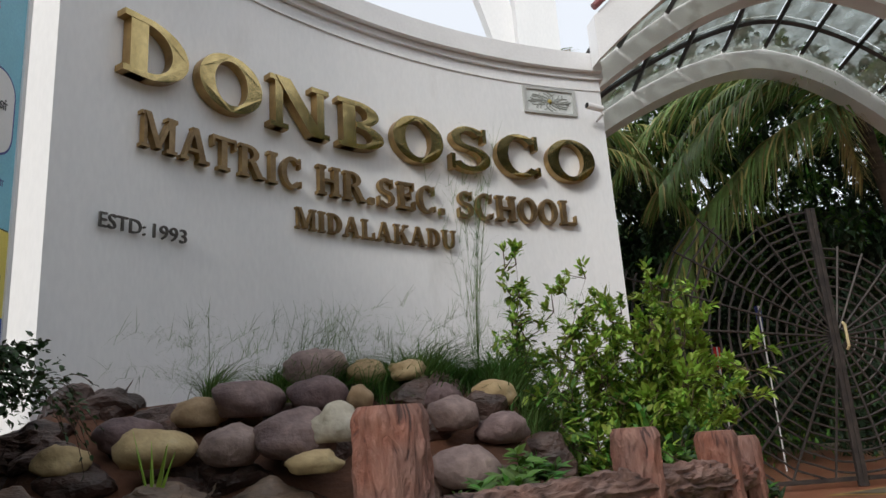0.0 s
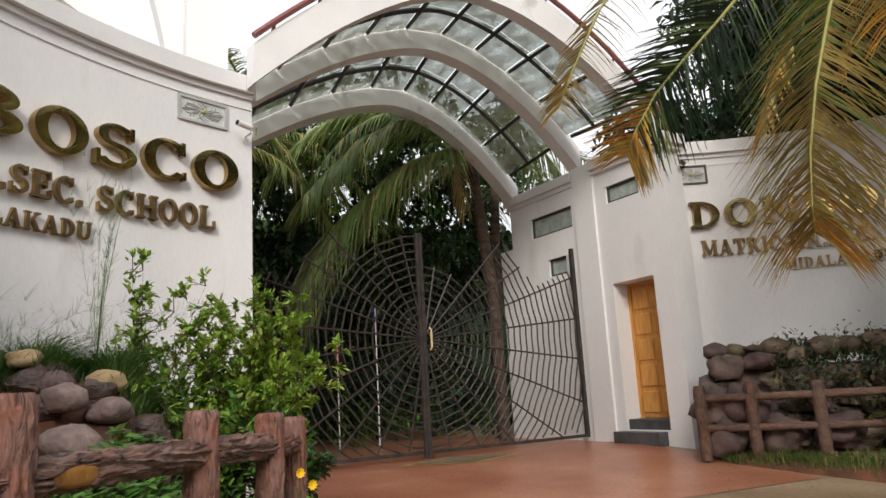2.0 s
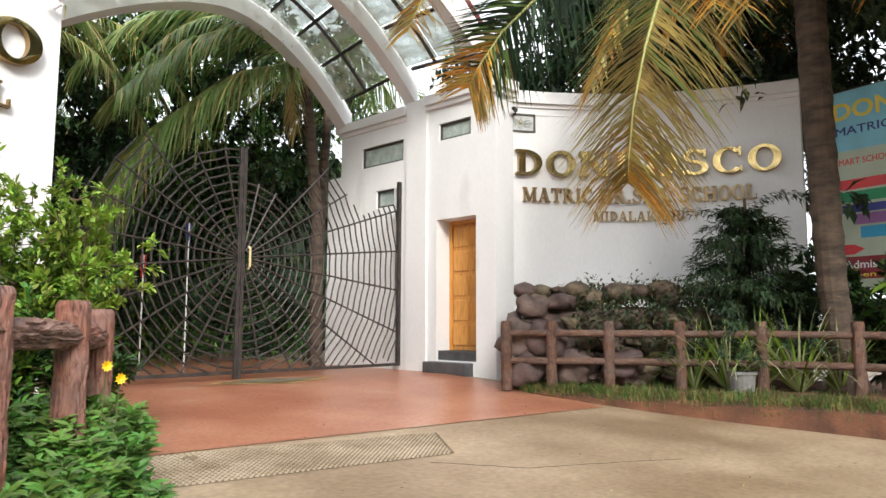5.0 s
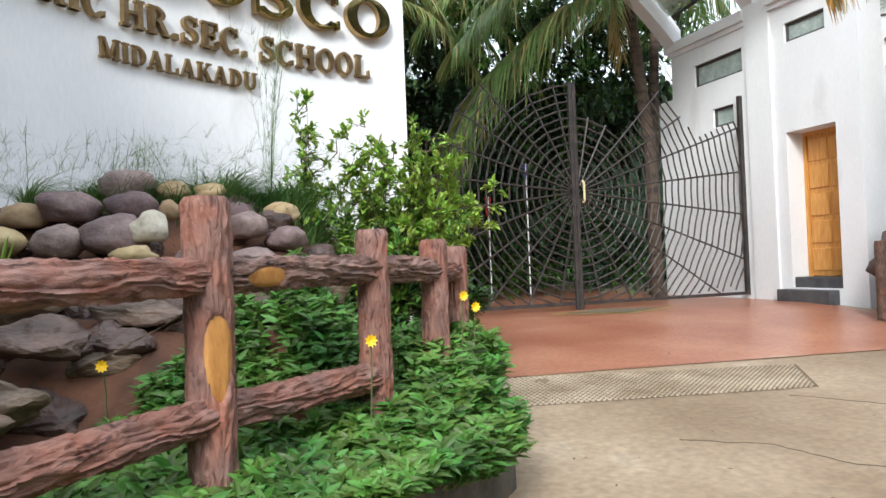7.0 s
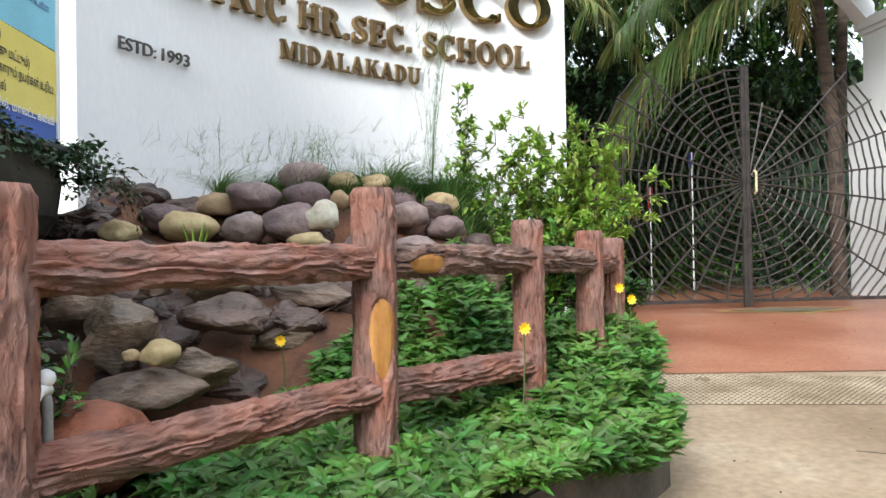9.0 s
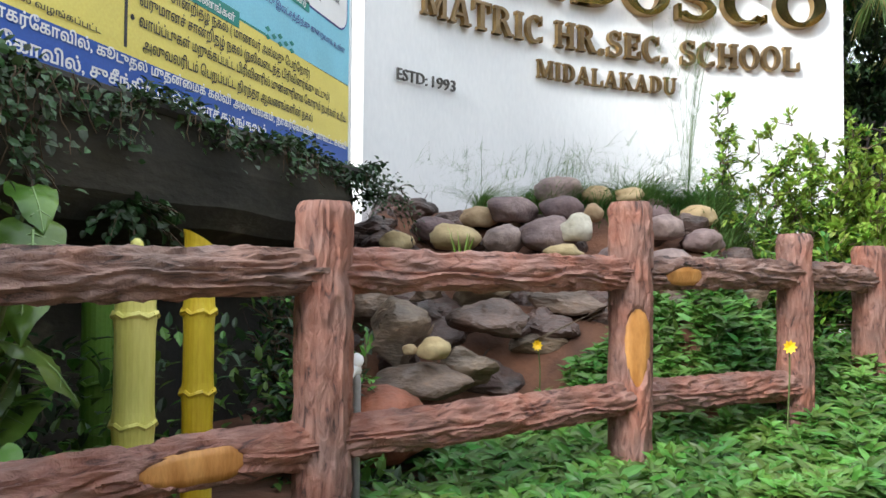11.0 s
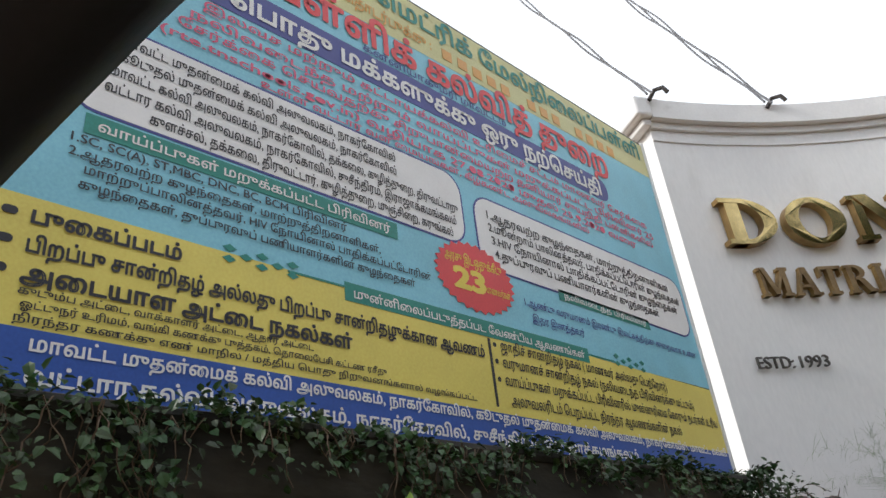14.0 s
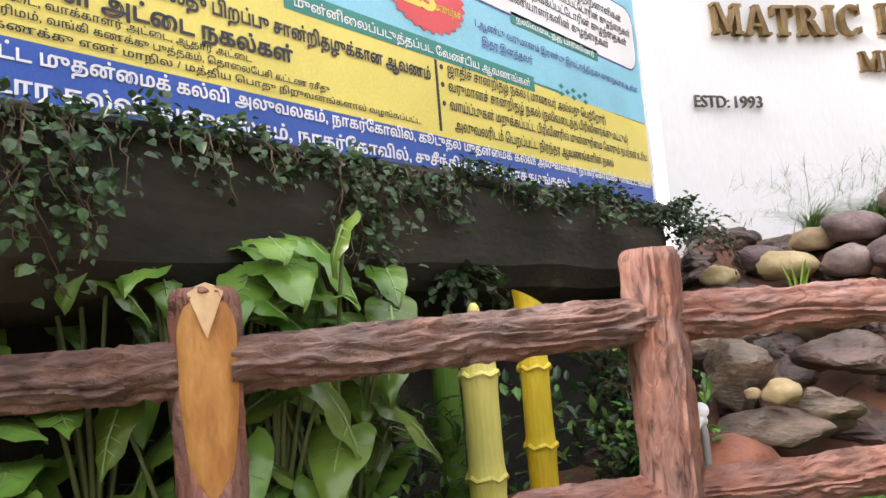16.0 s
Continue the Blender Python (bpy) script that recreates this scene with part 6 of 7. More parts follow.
for k in range(5200):
    t = rng.uniform(0.25, 1.15)
    w = rng.uniform(-0.2, 0.55)
    p = Vector((6.95 + 1.75 * t + w * 0.7, 6.5 - 1.75 * t + w * 0.7, 1.0 + 0.56 * ease(w, -0.2, 0.15) + rng.gauss(0, 0.09) + 0.12 * noise.noise((t * 7, w * 4, 0))))
    sz = rng.uniform(0.04, 0.08)
    creeper.leaf(p, rvec(rng), Vector((0, 0, 1)), sz, sz * 0.5, 0.2, rng.choice((0, 0, 1)))
for k in range(60):
    t = rng.uniform(0.1, 1.1)
    p = Vector((7.15 + 1.75 * t, 6.55 - 1.7 * t, 1.55))
    d = rvec(rng)
    creeper.blade([p + Vector((d.x * 0.3 * s, d.y * 0.3 * s, 0.16 * math.sin(3 * s))) for s in steps(0, 1, 5)], 0.012, 2)
tagged(creeper.make("creeper", [LEAF_DARK, CREEPER, TWIG]), "matted creeper growing over the far rockery", "creeper", kind="stuff")


def lily(x, y, n, h, seed):
    rg = random.Random(seed)
    f = Foliage()
    for k in range(n):
        a = rg.uniform(0, 6.283)
        l = h * rg.uniform(0.6, 1.15)
        o = rg.uniform(0.25, 1.05)
        pts = [Vector((math.cos(a) * l * o * t, math.sin(a) * l * o * t, l * (t * (1.05 - 0.25 * o) - 0.62 * o * t * t * t))) for t in steps(0, 1, 7)]
        f.blade(pts, 0.04, rg.choice((0, 1, 1, 2, 2)))
    ob = f.make("spider_lily", [LEAF, LEAF_YELLOW, surface("pale_leaf_edge", (0.36, 0.42, 0.20), (0.5, 0.55, 0.32), 4, 0.5, 0, 40, through_light=0.3)])
    ob.matrix_basis = pose(x, y, 0.38)
    tagged(ob, "spider lily clump with long striped strap leaves", "plant", "spider lilies behind the low fence")


for x, y, n, h, s in ((8.25, 4.45, 80, 1.25, 1), (8.5, 4.2, 74, 1.25, 2), (8.65, 3.8, 80, 1.3, 3), (8.9, 3.45, 60, 1.2, 4), (8.1, 4.8, 44, 1.0, 5)):
    lily(x, y, n, h, s)
bm = bmesh.new()
tube(bm, [(0, 0, 0), (0, 0, 0.22), (0, 0, 0.225), (0, 0, 0.26), (0, 0, 0.26), (0, 0, 0.2)], [0.12, 0.15, 0.165, 0.165, 0.14, 0.13], 18)
wp = link("plant_pot", bm, surface("grey_cement_pot", (0.17, 0.17, 0.165), (0.26, 0.255, 0.25), 5, 0.8, 0.2, 40), False)
wp.matrix_basis = pose(8.12, 4.22, 0.38)
tagged(wp, "pale grey cement pot on the far bed", "pot")


def conifer(x, y, z, seed):
    """A dark drooping shrub with long feathery side branches."""
    rg = random.Random(seed)
    th = thing("feathery_shrub", "dark drooping shrub with feathery branches before the wall", "shrub", pose(x, y, z))
    wood, crown = Foliage(), Foliage()
    for k in range(120):
        h = rg.uniform(0.1, 2.25)
        a = rg.uniform(0, 6.283)
        l = 1.5 * (1.05 - h / 2.7) * rg.uniform(0.6, 1.1) + (0.5 if k % 13 == 0 else 0)
        p = Vector((0, 0, h))
        prev = p
        for i in range(1, 8):
            t = i / 7
            q = Vector((math.cos(a) * l * t, math.sin(a) * l * t, h + 0.25 * l * math.sin(2.6 * t)))
            wood.stalk(prev, q, 0.008 * (1.1 - t))
            for j in range(17):
                d = (Vector((math.cos(a), math.sin(a), -0.2)) + rvec(rg) * 0.9)
                crown.leaf(prev.lerp(q, rg.random()) + rvec(rg) * 0.07, d, Vector((0, 0, 1)), rg.uniform(0.06, 0.14), 0.028, 0.3, 0, True)
            prev = q
    wood.stalk(Vector((0, 0, 0)), Vector((0, 0, 2.4)), 0.04)
    wood.make("branchwork", TWIG, th)
    crown.make("crown", [LEAF_DARK], th)


conifer(9.05, 4.55, 0.4, 3)
shrub("leafy_shrub", "dark green bush below the second board", (9.9, 3.3, 0.4), 0.8, 1.6, 16, 12, 0.12, [LEAF_DARK, LEAF], 0.2, (0, 0), 12)
shrub("leafy_shrub", "bush with broad yellow-green leaves below the board", (9.2, 2.6, 0.4), 0.5, 1.35, 8, 5, 0.20, [LEAF_YELLOW, LEAF], 0.4, (0, 0), 13)
shrub("leafy_shrub", "dark bush at the end of the curved wall", (9.75, 4.1, 0.4), 0.6, 1.7, 14, 12, 0.11, [LEAF_DARK, LEAF], 0.1, (0, 0), 14)

board2 = thing("school_board", "colourful printed school board with coloured pencils", "hoarding")
B2 = Vector((10.86, 4.10, 0))
D2 = (Vector((10.42, 1.2, 0)) - B2).normalized()
N2 = Vector((D2.y, -D2.x, 0))
if N2.x > 0:
    N2 = -N2
FACE2 = Matrix(((D2.x, 0, N2.x, B2.x), (D2.y, 0, N2.y, B2.y), (0, 1, 0, 0), (0, 0, 0, 1)))
bm = bmesh.new()
box(bm, (-0.02, 1.6, -0.06), (3.0, 4.48, -0.004), 0.004, FACE2)
part("backing", bm, WIN_FRAME, board2)
for x in (0.1, 1.5, 2.9):
    bm = bmesh.new()
    box(bm, (x - 0.04, 0.3, -0.14), (x + 0.04, 4.4, -0.065), 0.004, FACE2)
    part("leg", bm, IRON, board2)
sheet("blue_field", rect(0, 3.45, 2.98, 4.46), P_CYAN, 1, ob=board2, face=FACE2)
sheet("cream_field", rect(0, 1.62, 2.98, 3.60), flat("print_cream", (0.50, 0.56, 0.44)), 2, ob=board2, face=FACE2)
for x0, x1, z, h, mat in ((0.0, 1.9, 3.05, .14, P_RED), (0.05, 1.75, 2.87, .15, flat("print_leaf_green", (0.02, 0.28, 0.12))), (0.0, 1.7, 2.72, .11, P_NAVY),
                          (0.26, 1.35, 2.55, .15, flat("print_mauve", (0.36, 0.16, 0.40))), (0.32, 1.5, 2.36, .16, flat("print_azure", (0.05, 0.38, 0.66))),
                          (0.8, 1.9, 2.2, .12, P_GOLD), (0.0, 0.36, 2.14, .14, P_RED)):
    sheet("pencil", [(x0, z), (x1 - h, z), (x1, z + h / 2), (x1 - h, z + h), (x0, z + h)], mat, 4, ob=board2, face=FACE2)
sheet("strip", rect(0.05, 1.80, 0.95, 2.11), flat("print_maroon", (0.28, 0.03, 0.04)), 5, ob=board2, face=FACE2)
printed("DON BOSCO", 0.04, 2.2, 4.06, 0.24, P_GOLD, 6, 0.02, board2, FACE2)
printed("MATRIC HR. SEC", 0.05, 1.6, 3.83, 0.12, P_NAVY, 6, 0.0, board2, FACE2)
printed("SMART SCHOOL DECIDES SMART FUTURE", 0.02, 2.1, 3.40, 0.09, P_RED, 6, 0.01, board2, FACE2)
printed("Admissions", 0.08, 0.86, 1.95, 0.11, P_WHITE, 7, 0.01, board2, FACE2)
printed("open for", 0.12, 0.78, 1.83, 0.07, P_GOLD, 7, 0.0, board2, FACE2)


# ---- palms ----
def frond(th, pts, leaf_len, n, mats, tint, rg, hang=0.8, width=0.035, side=None):
    """A feather leaf: rib along pts, leaflets on both sides hanging by gravity; tint(t, side) picks the material."""
    pts = [Vector(p) for p in pts]
    bm = bmesh.new()
    tube(bm, pts, [0.022 * (1.1 - t) + 0.004 for t in steps(0, 1, len(pts) - 1)], 6)
    rib_ob = part("leaf_rib", bm, RIB, th, smooth=True)
    f = Foliage()
    m = len(pts) - 1
    for k in range(n):
        t = 0.06 + 0.94 * k / n
        i = min(int(t * m), m - 1)
        p = pts[i].lerp(pts[i + 1], t * m - i)
        d = (pts[i + 1] - pts[i]).normalized()
        s = d.cross(Vector((0, 0, 1)))
        s = s.normalized() if s.length > 0.05 else Vector((1, 0, 0))
        if side is not None:
            s = side
        for sg in (-1, 1):
            l = leaf_len * (0.45 + 0.55 * math.sin(math.pi * min(1, 0.15 + 0.85 * t))) * rg.uniform(0.8, 1.1)
            v = (d * rg.uniform(0.5, 0.8) + s * sg * rg.uniform(0.6, 0.9) + rvec(rg) * 0.12).normalized()
            g = hang * rg.uniform(0.7, 1.2)
            q = [p + v * l * u + Vector((0, 0, -g * l * 0.5 * u * u)) for u in (0, 0.33, 0.66, 1.0)]
            f.blade(q, width * rg.uniform(0.8, 1.2), tint(t, sg, rg))
    f.make("frond_blade", mats, th)


RIB = plain("palm_leaf_rib", (0.30, 0.30, 0.10), 0.5)
PM = [PALM_GREEN, PALM_DRY, PALM_ORANGE, LEAF_DARK]


def trunk(th, pts, r0, r1):
    bm = bmesh.new()
    n = 40
    path, rad = [], []
    for k in range(n + 1):
        t = k / n * (len(pts) - 1)
        i = min(int(t), len(pts) - 2)
        path.append(Vector(pts[i]).lerp(Vector(pts[i + 1]), t - i))
        rad.append((r0 + (r1 - r0) * k / n) * (1.05 if k % 2 else 0.97) + (0.10 * max(0, 1 - k / 5) if r0 > 0.15 else 0))
    tube(bm, path, rad, 14)
    part("trunk", bm, TRUNK, th, smooth=False)


rg = random.Random(8)
palm = thing("coconut_palm", "coconut palm with ringed trunk and yellowing hanging fronds", "palm tree")
trunk(palm, [(9.08, 3.42, 0.35), (8.99, 3.52, 1.6), (8.98, 3.58, 3.8), (8.95, 3.62, 6.6)], 0.155, 0.18)
top = Vector((8.93, 3.65, 6.7))
ORANGE_TIP = (5.46, 3.02, 3.74)


def tint_old(t, sg, r):
    x = t + r.uniform(-0.14, 0.14)
    return (0 if r.random() < 0.45 else 1) if x < 0.5 else (1 if x < 0.82 or r.random() < 0.5 else 2)


# backlit look is put into the colour: mostly dark leaflets, orange at the tip
def tint_backlit(t, sg, r):
    return (3 if r.random() < 0.8 else 0) if t < 0.78 + r.uniform(-0.1, 0.1) else (1 if r.random() < 0.4 else 2)


def tint_green(t, sg, r):
    return 0 if r.random() < 0.85 else 1


def curve(a, b, c, n=14):
    a, b, c = Vector(a), Vector(b), Vector(c)
    return [(a * (1 - t) ** 2 + b * 2 * t * (1 - t) + c * t * t) for t in steps(0, 1, n)]


frond(palm, [top, (7.6, 3.68, 6.3), (6.4, 3.72, 5.2), (5.95, 3.74, 4.5), (5.62, 3.78, 3.7), (5.45, 3.81, 3.1), (5.36, 3.81, 2.62), (5.33, 3.80, 2.40)], 0.95, 270, PM, tint_old, rg, 0.65, 0.048, Vector((0.70, -0.71, 0)))
frond(palm, [top, (7.4, 4.0, 6.4), (6.2, 4.3, 5.5), (5.4, 4.45, 4.65), (4.98, 4.60, 4.2), (4.70, 4.70, 3.88), (4.50, 4.82, 3.52), (4.42, 4.86, 3.32)], 0.72, 170, PM, tint_backlit, rg, 0.5, 0.058, Vector((0.55, -0.5, -0.66)))
frond(palm, [top, (7.2, 4.3, 6.9), (5.6, 4.8, 6.2), (4.5, 5.1, 4.9), (4.15, 5.2, 4.2), (4.0, 5.25, 3.85)], 0.5, 90, PM, tint_old, rg, 0.6, 0.045, Vector((0.70, -0.71, 0)))
frond(palm, curve(top, (6.6, 3.5, 6.6), ORANGE_TIP), 0.62, 120, PM, lambda t, s, r: (2 if r.random() < 0.6 else 1) if t > 0.6 else 1, rg, 0.7, 0.05)
for bx, by, bz, tx, ty, tz in ((8.3, 2.7, 6.9, 7.9, 2.5, 4.55), (9.2, 2.6, 7.0, 9.1, 2.2, 4.5), (9.6, 2.4, 6.8, 9.9, 1.9, 4.6), (8.4, 4.4, 7.0, 7.9, 4.9, 4.9), (8.0, 3.1, 6.9, 7.2, 2.7, 4.7), (9.3, 4.4, 6.9, 9.3, 5.0, 5.1)):
    frond(palm, curve(top, (bx, by, bz), (tx, ty, tz)), 0.8, 80, PM, tint_backlit, rg, 0.9, 0.075)
frond(palm, curve(top, (7.0, 3.2, 6.6), (6.0, 3.0, 3.9)), 0.7, 80, PM, tint_backlit, rg, 0.8, 0.065)
frond(palm, curve(top, (7.6, 4.8, 6.6), (6.7, 5.2, 3.9)), 0.7, 80, PM, tint_backlit, rg, 0.8, 0.065)
frond(palm, curve(top, (8.2, 2.6, 6.8), (7.7, 1.9, 4.3)), 0.7, 80, PM, tint_backlit, rg, 0.8, 0.065)
frond(palm, curve(top, (8.6, 1.8, 6.9), (8.9, 1.0, 4.4)), 0.7, 80, PM, tint_backlit, rg, 0.8, 0.065)
frond(palm, curve(top, (9.8, 2.8, 7.0), (10.4, 2.4, 4.9)), 0.7, 80, PM, tint_backlit, rg, 0.8, 0.065)
frond(palm, curve(top, (8.6, 5.2, 7.2), (8.2, 6.2, 5.0)), 0.7, 80, PM, tint_backlit, rg, 0.8, 0.065)
frond(palm, curve(top, (10.3, 4.6, 7.6), (11.4, 5.0, 5.4)), 0.7, 80, PM, tint_backlit, rg, 0.8, 0.065)


def far_palm(x, y, h, n, length, seed, first=0.0, lean=(0, 0), dry=0.1, r=0.15):
    rq = random.Random(seed)
    th = thing("coconut_palm", "green coconut palm with arching fronds behind the gate", "palm tree", None, "palms behind the gate")
    tp = Vector((x + lean[0], y + lean[1], h))
    trunk(th, [(x, y, 0.3), (x + lean[0] * 0.4, y + lean[1] * 0.4, h * 0.5), tp], r, r * 0.8)
    for k in range(n):
        a = first + k * 6.283 / n + rq.uniform(-0.2, 0.2)
        l = length * rq.uniform(0.8, 1.1)
        up = rq.uniform(-0.1, 0.7)
        d = Vector((math.cos(a), math.sin(a), 0))
        if tp.y + d.y * l < 10.4:
            continue
        pts = curve(tp, tp + d * l * 0.55 + Vector((0, 0, l * (0.25 + up * 0.4))), tp + d * l * 0.98 + Vector((0, 0, l * (up - 0.85))), 12)
        frond(th, pts, 0.75, 64, PM, lambda t, s, rr: (1 if rr.random() < dry else 0) if up > 0.1 else (0 if rr.random() < 0.8 else 3), rq, 1.1, 0.05)
    return th


far_palm(6.95, 11.65, 5.6, 12, 3.6, 2, 2.6, (0.25, 0.0), 0.1, 0.10)
hero = thing("coconut_palm", "green coconut palm with a broad arching frond behind the gate", "palm tree", None, "palms behind the gate")
trunk(hero, [(6.6, 10.95, 0.3), (6.65, 11.1, 3.0), (6.5, 11.4, 5.9)], 0.11, 0.10)
ht = Vector((6.5, 11.4, 5.95))
frond(hero, [ht, (5.9, 11.4, 6.25), (5.17, 11.4, 6.21), (4.41, 11.4, 5.78), (3.75, 11.35, 5.15), (3.30, 11.3, 4.62)], 1.15, 170, PM, tint_green, rg, 1.2, 0.055)
frond(hero, [ht, (5.82, 11.25, 5.62), (5.21, 11.2, 5.36), (4.67, 11.2, 4.95), (3.73, 11.15, 4.08), (3.30, 11.1, 3.35), (3.10, 11.1, 2.75)], 1.25, 200, PM, tint_green, rg, 1.2, 0.06)
frond(hero, curve(ht, (4.6, 12.2, 7.6), (3.0, 12.6, 5.3), 16), 1.0, 130, PM, tint_green, rg, 1.2, 0.05)
frond(hero, [ht, (6.3, 11.25, 5.9), (6.16, 11.2, 5.55), (6.2, 11.2, 5.0), (6.25, 11.2, 4.5)], 0.55, 60, PM, lambda t, s, r: 1, rg, 1.2, 0.04)
frond(hero, curve(ht, (7.2, 11.2, 7.2), (8.4, 11.0, 5.2), 12), 0.9, 70, PM, tint_green, rg, 1.2, 0.05)
far_palm(2.2, 14.8, 6.2, 11, 3.8, 4, 0.3, (0.2, -0.2), 0.3, 0.15)
far_palm(0.2, 12.5, 6.4, 10, 3.4, 9, 0.5, (0.2, 0), 0.3, 0.14)
far_palm(2.6, 13.6, 7.0, 12, 3.8, 14, 0.2, (0.2, -0.2), 0.35, 0.12)
far_palm(1.6, 13.0, 5.6, 12, 3.4, 21, 0.4, (0.2, 0.1), 0.4, 0.13)


# ---- dense trees and hedge behind gate and walls ----
def grove(name, label, spots, size, n, mats, seed):
    rq = random.Random(seed)
    f = Foliage()
    for x, y, z0, z1, r in spots:
        for c in range(int(n)):
            cc = Vector((x + rq.gauss(0, r), y + rq.gauss(0, r * 0.6), rq.uniform(z0, z1)))
            rr = rq.uniform(0.18, 0.5)
            m = rq.choice((0, 0, 0, 1))
            for j in range(34):
                p = cc + rvec(rq) * rr
                sz = size * rq.uniform(0.6, 1.3)
                f.leaf(p, rvec(rq) + Vector((0, 0, -0.2)), Vector((0, 0, 1)), sz, sz * 0.45, 0.2, m, True)
    return tagged(f.make(name, mats), label, "trees", kind="stuff")


grove("far_trees", "dark dense garden trees behind the gate", [(3.5, 14.2, 3.0, 6.8, 0.9), (5.5, 13.6, 3.4, 7.0, 0.9), (7.2, 13.2, 3.0, 6.6, 0.8)] + [(x, 15.5 + 1.2 * ((x * 7) % 3 - 1), 0.4, 6.6, 1.0) for x in (0.5, 2, 3.5, 5, 6.5, 8, 9.5)], 0.24, 80, [LEAF_DARK, LEAF], 51)
# the 8.2, 7.5 and 8.9 crowns are unseen, added to shade the second board
grove("far_trees", "dark trees rising behind the white wall, plus unseen crowns added for shade", [(11.2, 8.2, 3.5, 7.8, 1.0), (12.4, 6.8, 3.2, 8.5, 1.0), (13.2, 5.2, 3.0, 8.5, 1.1), (13.4, 3.4, 2.5, 8.5, 1.1), (13.0, 1.4, 2.5, 8.0, 1.2), (9.8, 9.5, 4.2, 6.2, 0.7), (10.3, 7.6, 4.5, 7.5, 0.7), (11.2, 6.2, 4.4, 8.0, 0.8), (11.6, 4.8, 4.4, 8.0, 0.8), (11.4, 2.6, 4.8, 8.0, 0.9), (9.9, 3.6, 5.4, 8.0, 0.7), (9.6, 2.2, 4.9, 7.5, 0.7), (9.0, 1.3, 4.9, 7.5, 0.8), (9.6, 0.3, 4.8, 7.5, 0.9), (8.6, 2.6, 5.6, 7.5, 0.6), (8.2, 1.2, 4.5, 7.2, 0.8), (7.5, 0.3, 4.7, 7.2, 0.8), (8.9, 0.0, 3.6, 7.2, 0.8), (9.3, 5.6, 5.3, 8.0, 0.7), (8.7, 4.7, 5.9, 8.0, 0.6), (9.9, 6.6, 5.0, 8.0, 0.7)], 0.20, 150, [LEAF_DARK, LEAF_DARK], 52)
# treetops added above the yard to keep skylight off everything behind the gate
grove("far_trees", "leafy treetops added over the yard behind the gate to block skylight", [(x, y, 6.8, 7.8, 0.7) for x, y in ((4.6, 13.4), (6.0, 13.6), (7.6, 13.4), (5.2, 14.6), (6.8, 14.6))], 0.24, 18, [LEAF_DARK, LEAF], 55)
grove("garden_bushes", "bushes in the yard behind the gate", [(6.0, 12.6, 0.5, 3.0, 0.5), (4.9, 13.2, 0.5, 2.2, 0.5), (2.8, 12.6, 0.5, 2.4, 0.6), (3.8, 14.0, 0.5, 3.5, 0.6), (7.6, 12.6, 0.5, 3.2, 0.5)], 0.13, 26, [LEAF_DARK, LEAF], 53)
# flat wall whose dark colour stands in for the grove's deep shade
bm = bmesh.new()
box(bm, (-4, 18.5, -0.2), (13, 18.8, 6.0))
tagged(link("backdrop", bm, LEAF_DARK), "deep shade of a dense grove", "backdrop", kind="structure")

# unseen wall added across the road to give the brass dark reflections
DARK_SCREEN = surface("reflected_dark_screen", (0.02, 0.03, 0.016), (0.06, 0.08, 0.035), 0.5, 0.9, 0.5, 6, c=(0.16, 0.17, 0.14))
bm = bmesh.new()
for (x0, y0), (x1, y1) in zip([(-26, -6), (-18, -15), (-5, -19), (9, -19), (22, -13), (27, -3)], [(-18, -15), (-5, -19), (9, -19), (22, -13), (27, -3), (27, 8)]):
    for k in range(12):
        p, q = [Vector((x0 + (x1 - x0) * t, y0 + (y1 - y0) * t, 0)) for t in (k / 12, (k + 1) / 12)]
        h0, h1 = [8.5 + 1.8 * noise.noise((v.x * 0.35, v.y * 0.35, 0)) for v in (p, q)]
        o = Vector((p.x, p.y, 0)).normalized() * 0.4
        f = [bm.verts.new(v) for v in (p, q, q + Vector((0, 0, h1)), p + Vector((0, 0, h0)))]
        b = [bm.verts.new(v.co + o) for v in f]
        for i in range(4):
            j = (i + 1) % 4
            bm.faces.new((f[j], f[i], b[i], b[j]))
        bm.faces.new(f)
        bm.faces.new(b[::-1])
bmesh.ops.remove_doubles(bm, verts=bm.verts, dist=1e-4)
tagged(link("backdrop", bm, DARK_SCREEN), "unseen dark screen added behind the viewpoint for reflections in the brass", "backdrop", kind="structure")

FLAGS = plain("red_flag_cloth", (0.62, 0.03, 0.03), 0.7)
for x, y, zt, cloth in ((3.98, 11.9, 2.25, FLAGS), (4.62, 11.72, 2.8, plain("dark_blue_cloth", (0.03, 0.04, 0.16), 0.8))):
    fp = thing("flag_pole", "thin white pole with a small hanging flag", "flag", pose(x, y, 0), "flag poles in the yard")
    bm = bmesh.new()
    tube(bm, [(0, 0, 0.3), (0, 0, zt)], 0.012, 8)
    part("pole", bm, P_WHITE, fp)
    bm = bmesh.new()
    prev = None
    for k in range(9):
        z = zt - 0.36 * k / 8
        w = 0.055 * (1 - 0.5 * k / 8)
        q = [bm.verts.new((-w + 0.012 * math.sin(k), 0.02 + 0.01 * math.sin(k * 2), z)), bm.verts.new((0, 0.014, z)), bm.verts.new((w, 0.025, z - 0.01)), bm.verts.new((w, 0.028, z - 0.01)), bm.verts.new((-w, 0.03, z))]
        if prev:
            for i in range(5):
                bm.faces.new((prev[i], prev[(i + 1) % 5], q[(i + 1) % 5], q[i]))
        prev = q
    part("flag", bm, cloth, fp)

# ---- white sculptural arches behind the long wall ----
arches = thing("school_roof_arches", "tall white curved concrete arches rising behind the wall", "building")


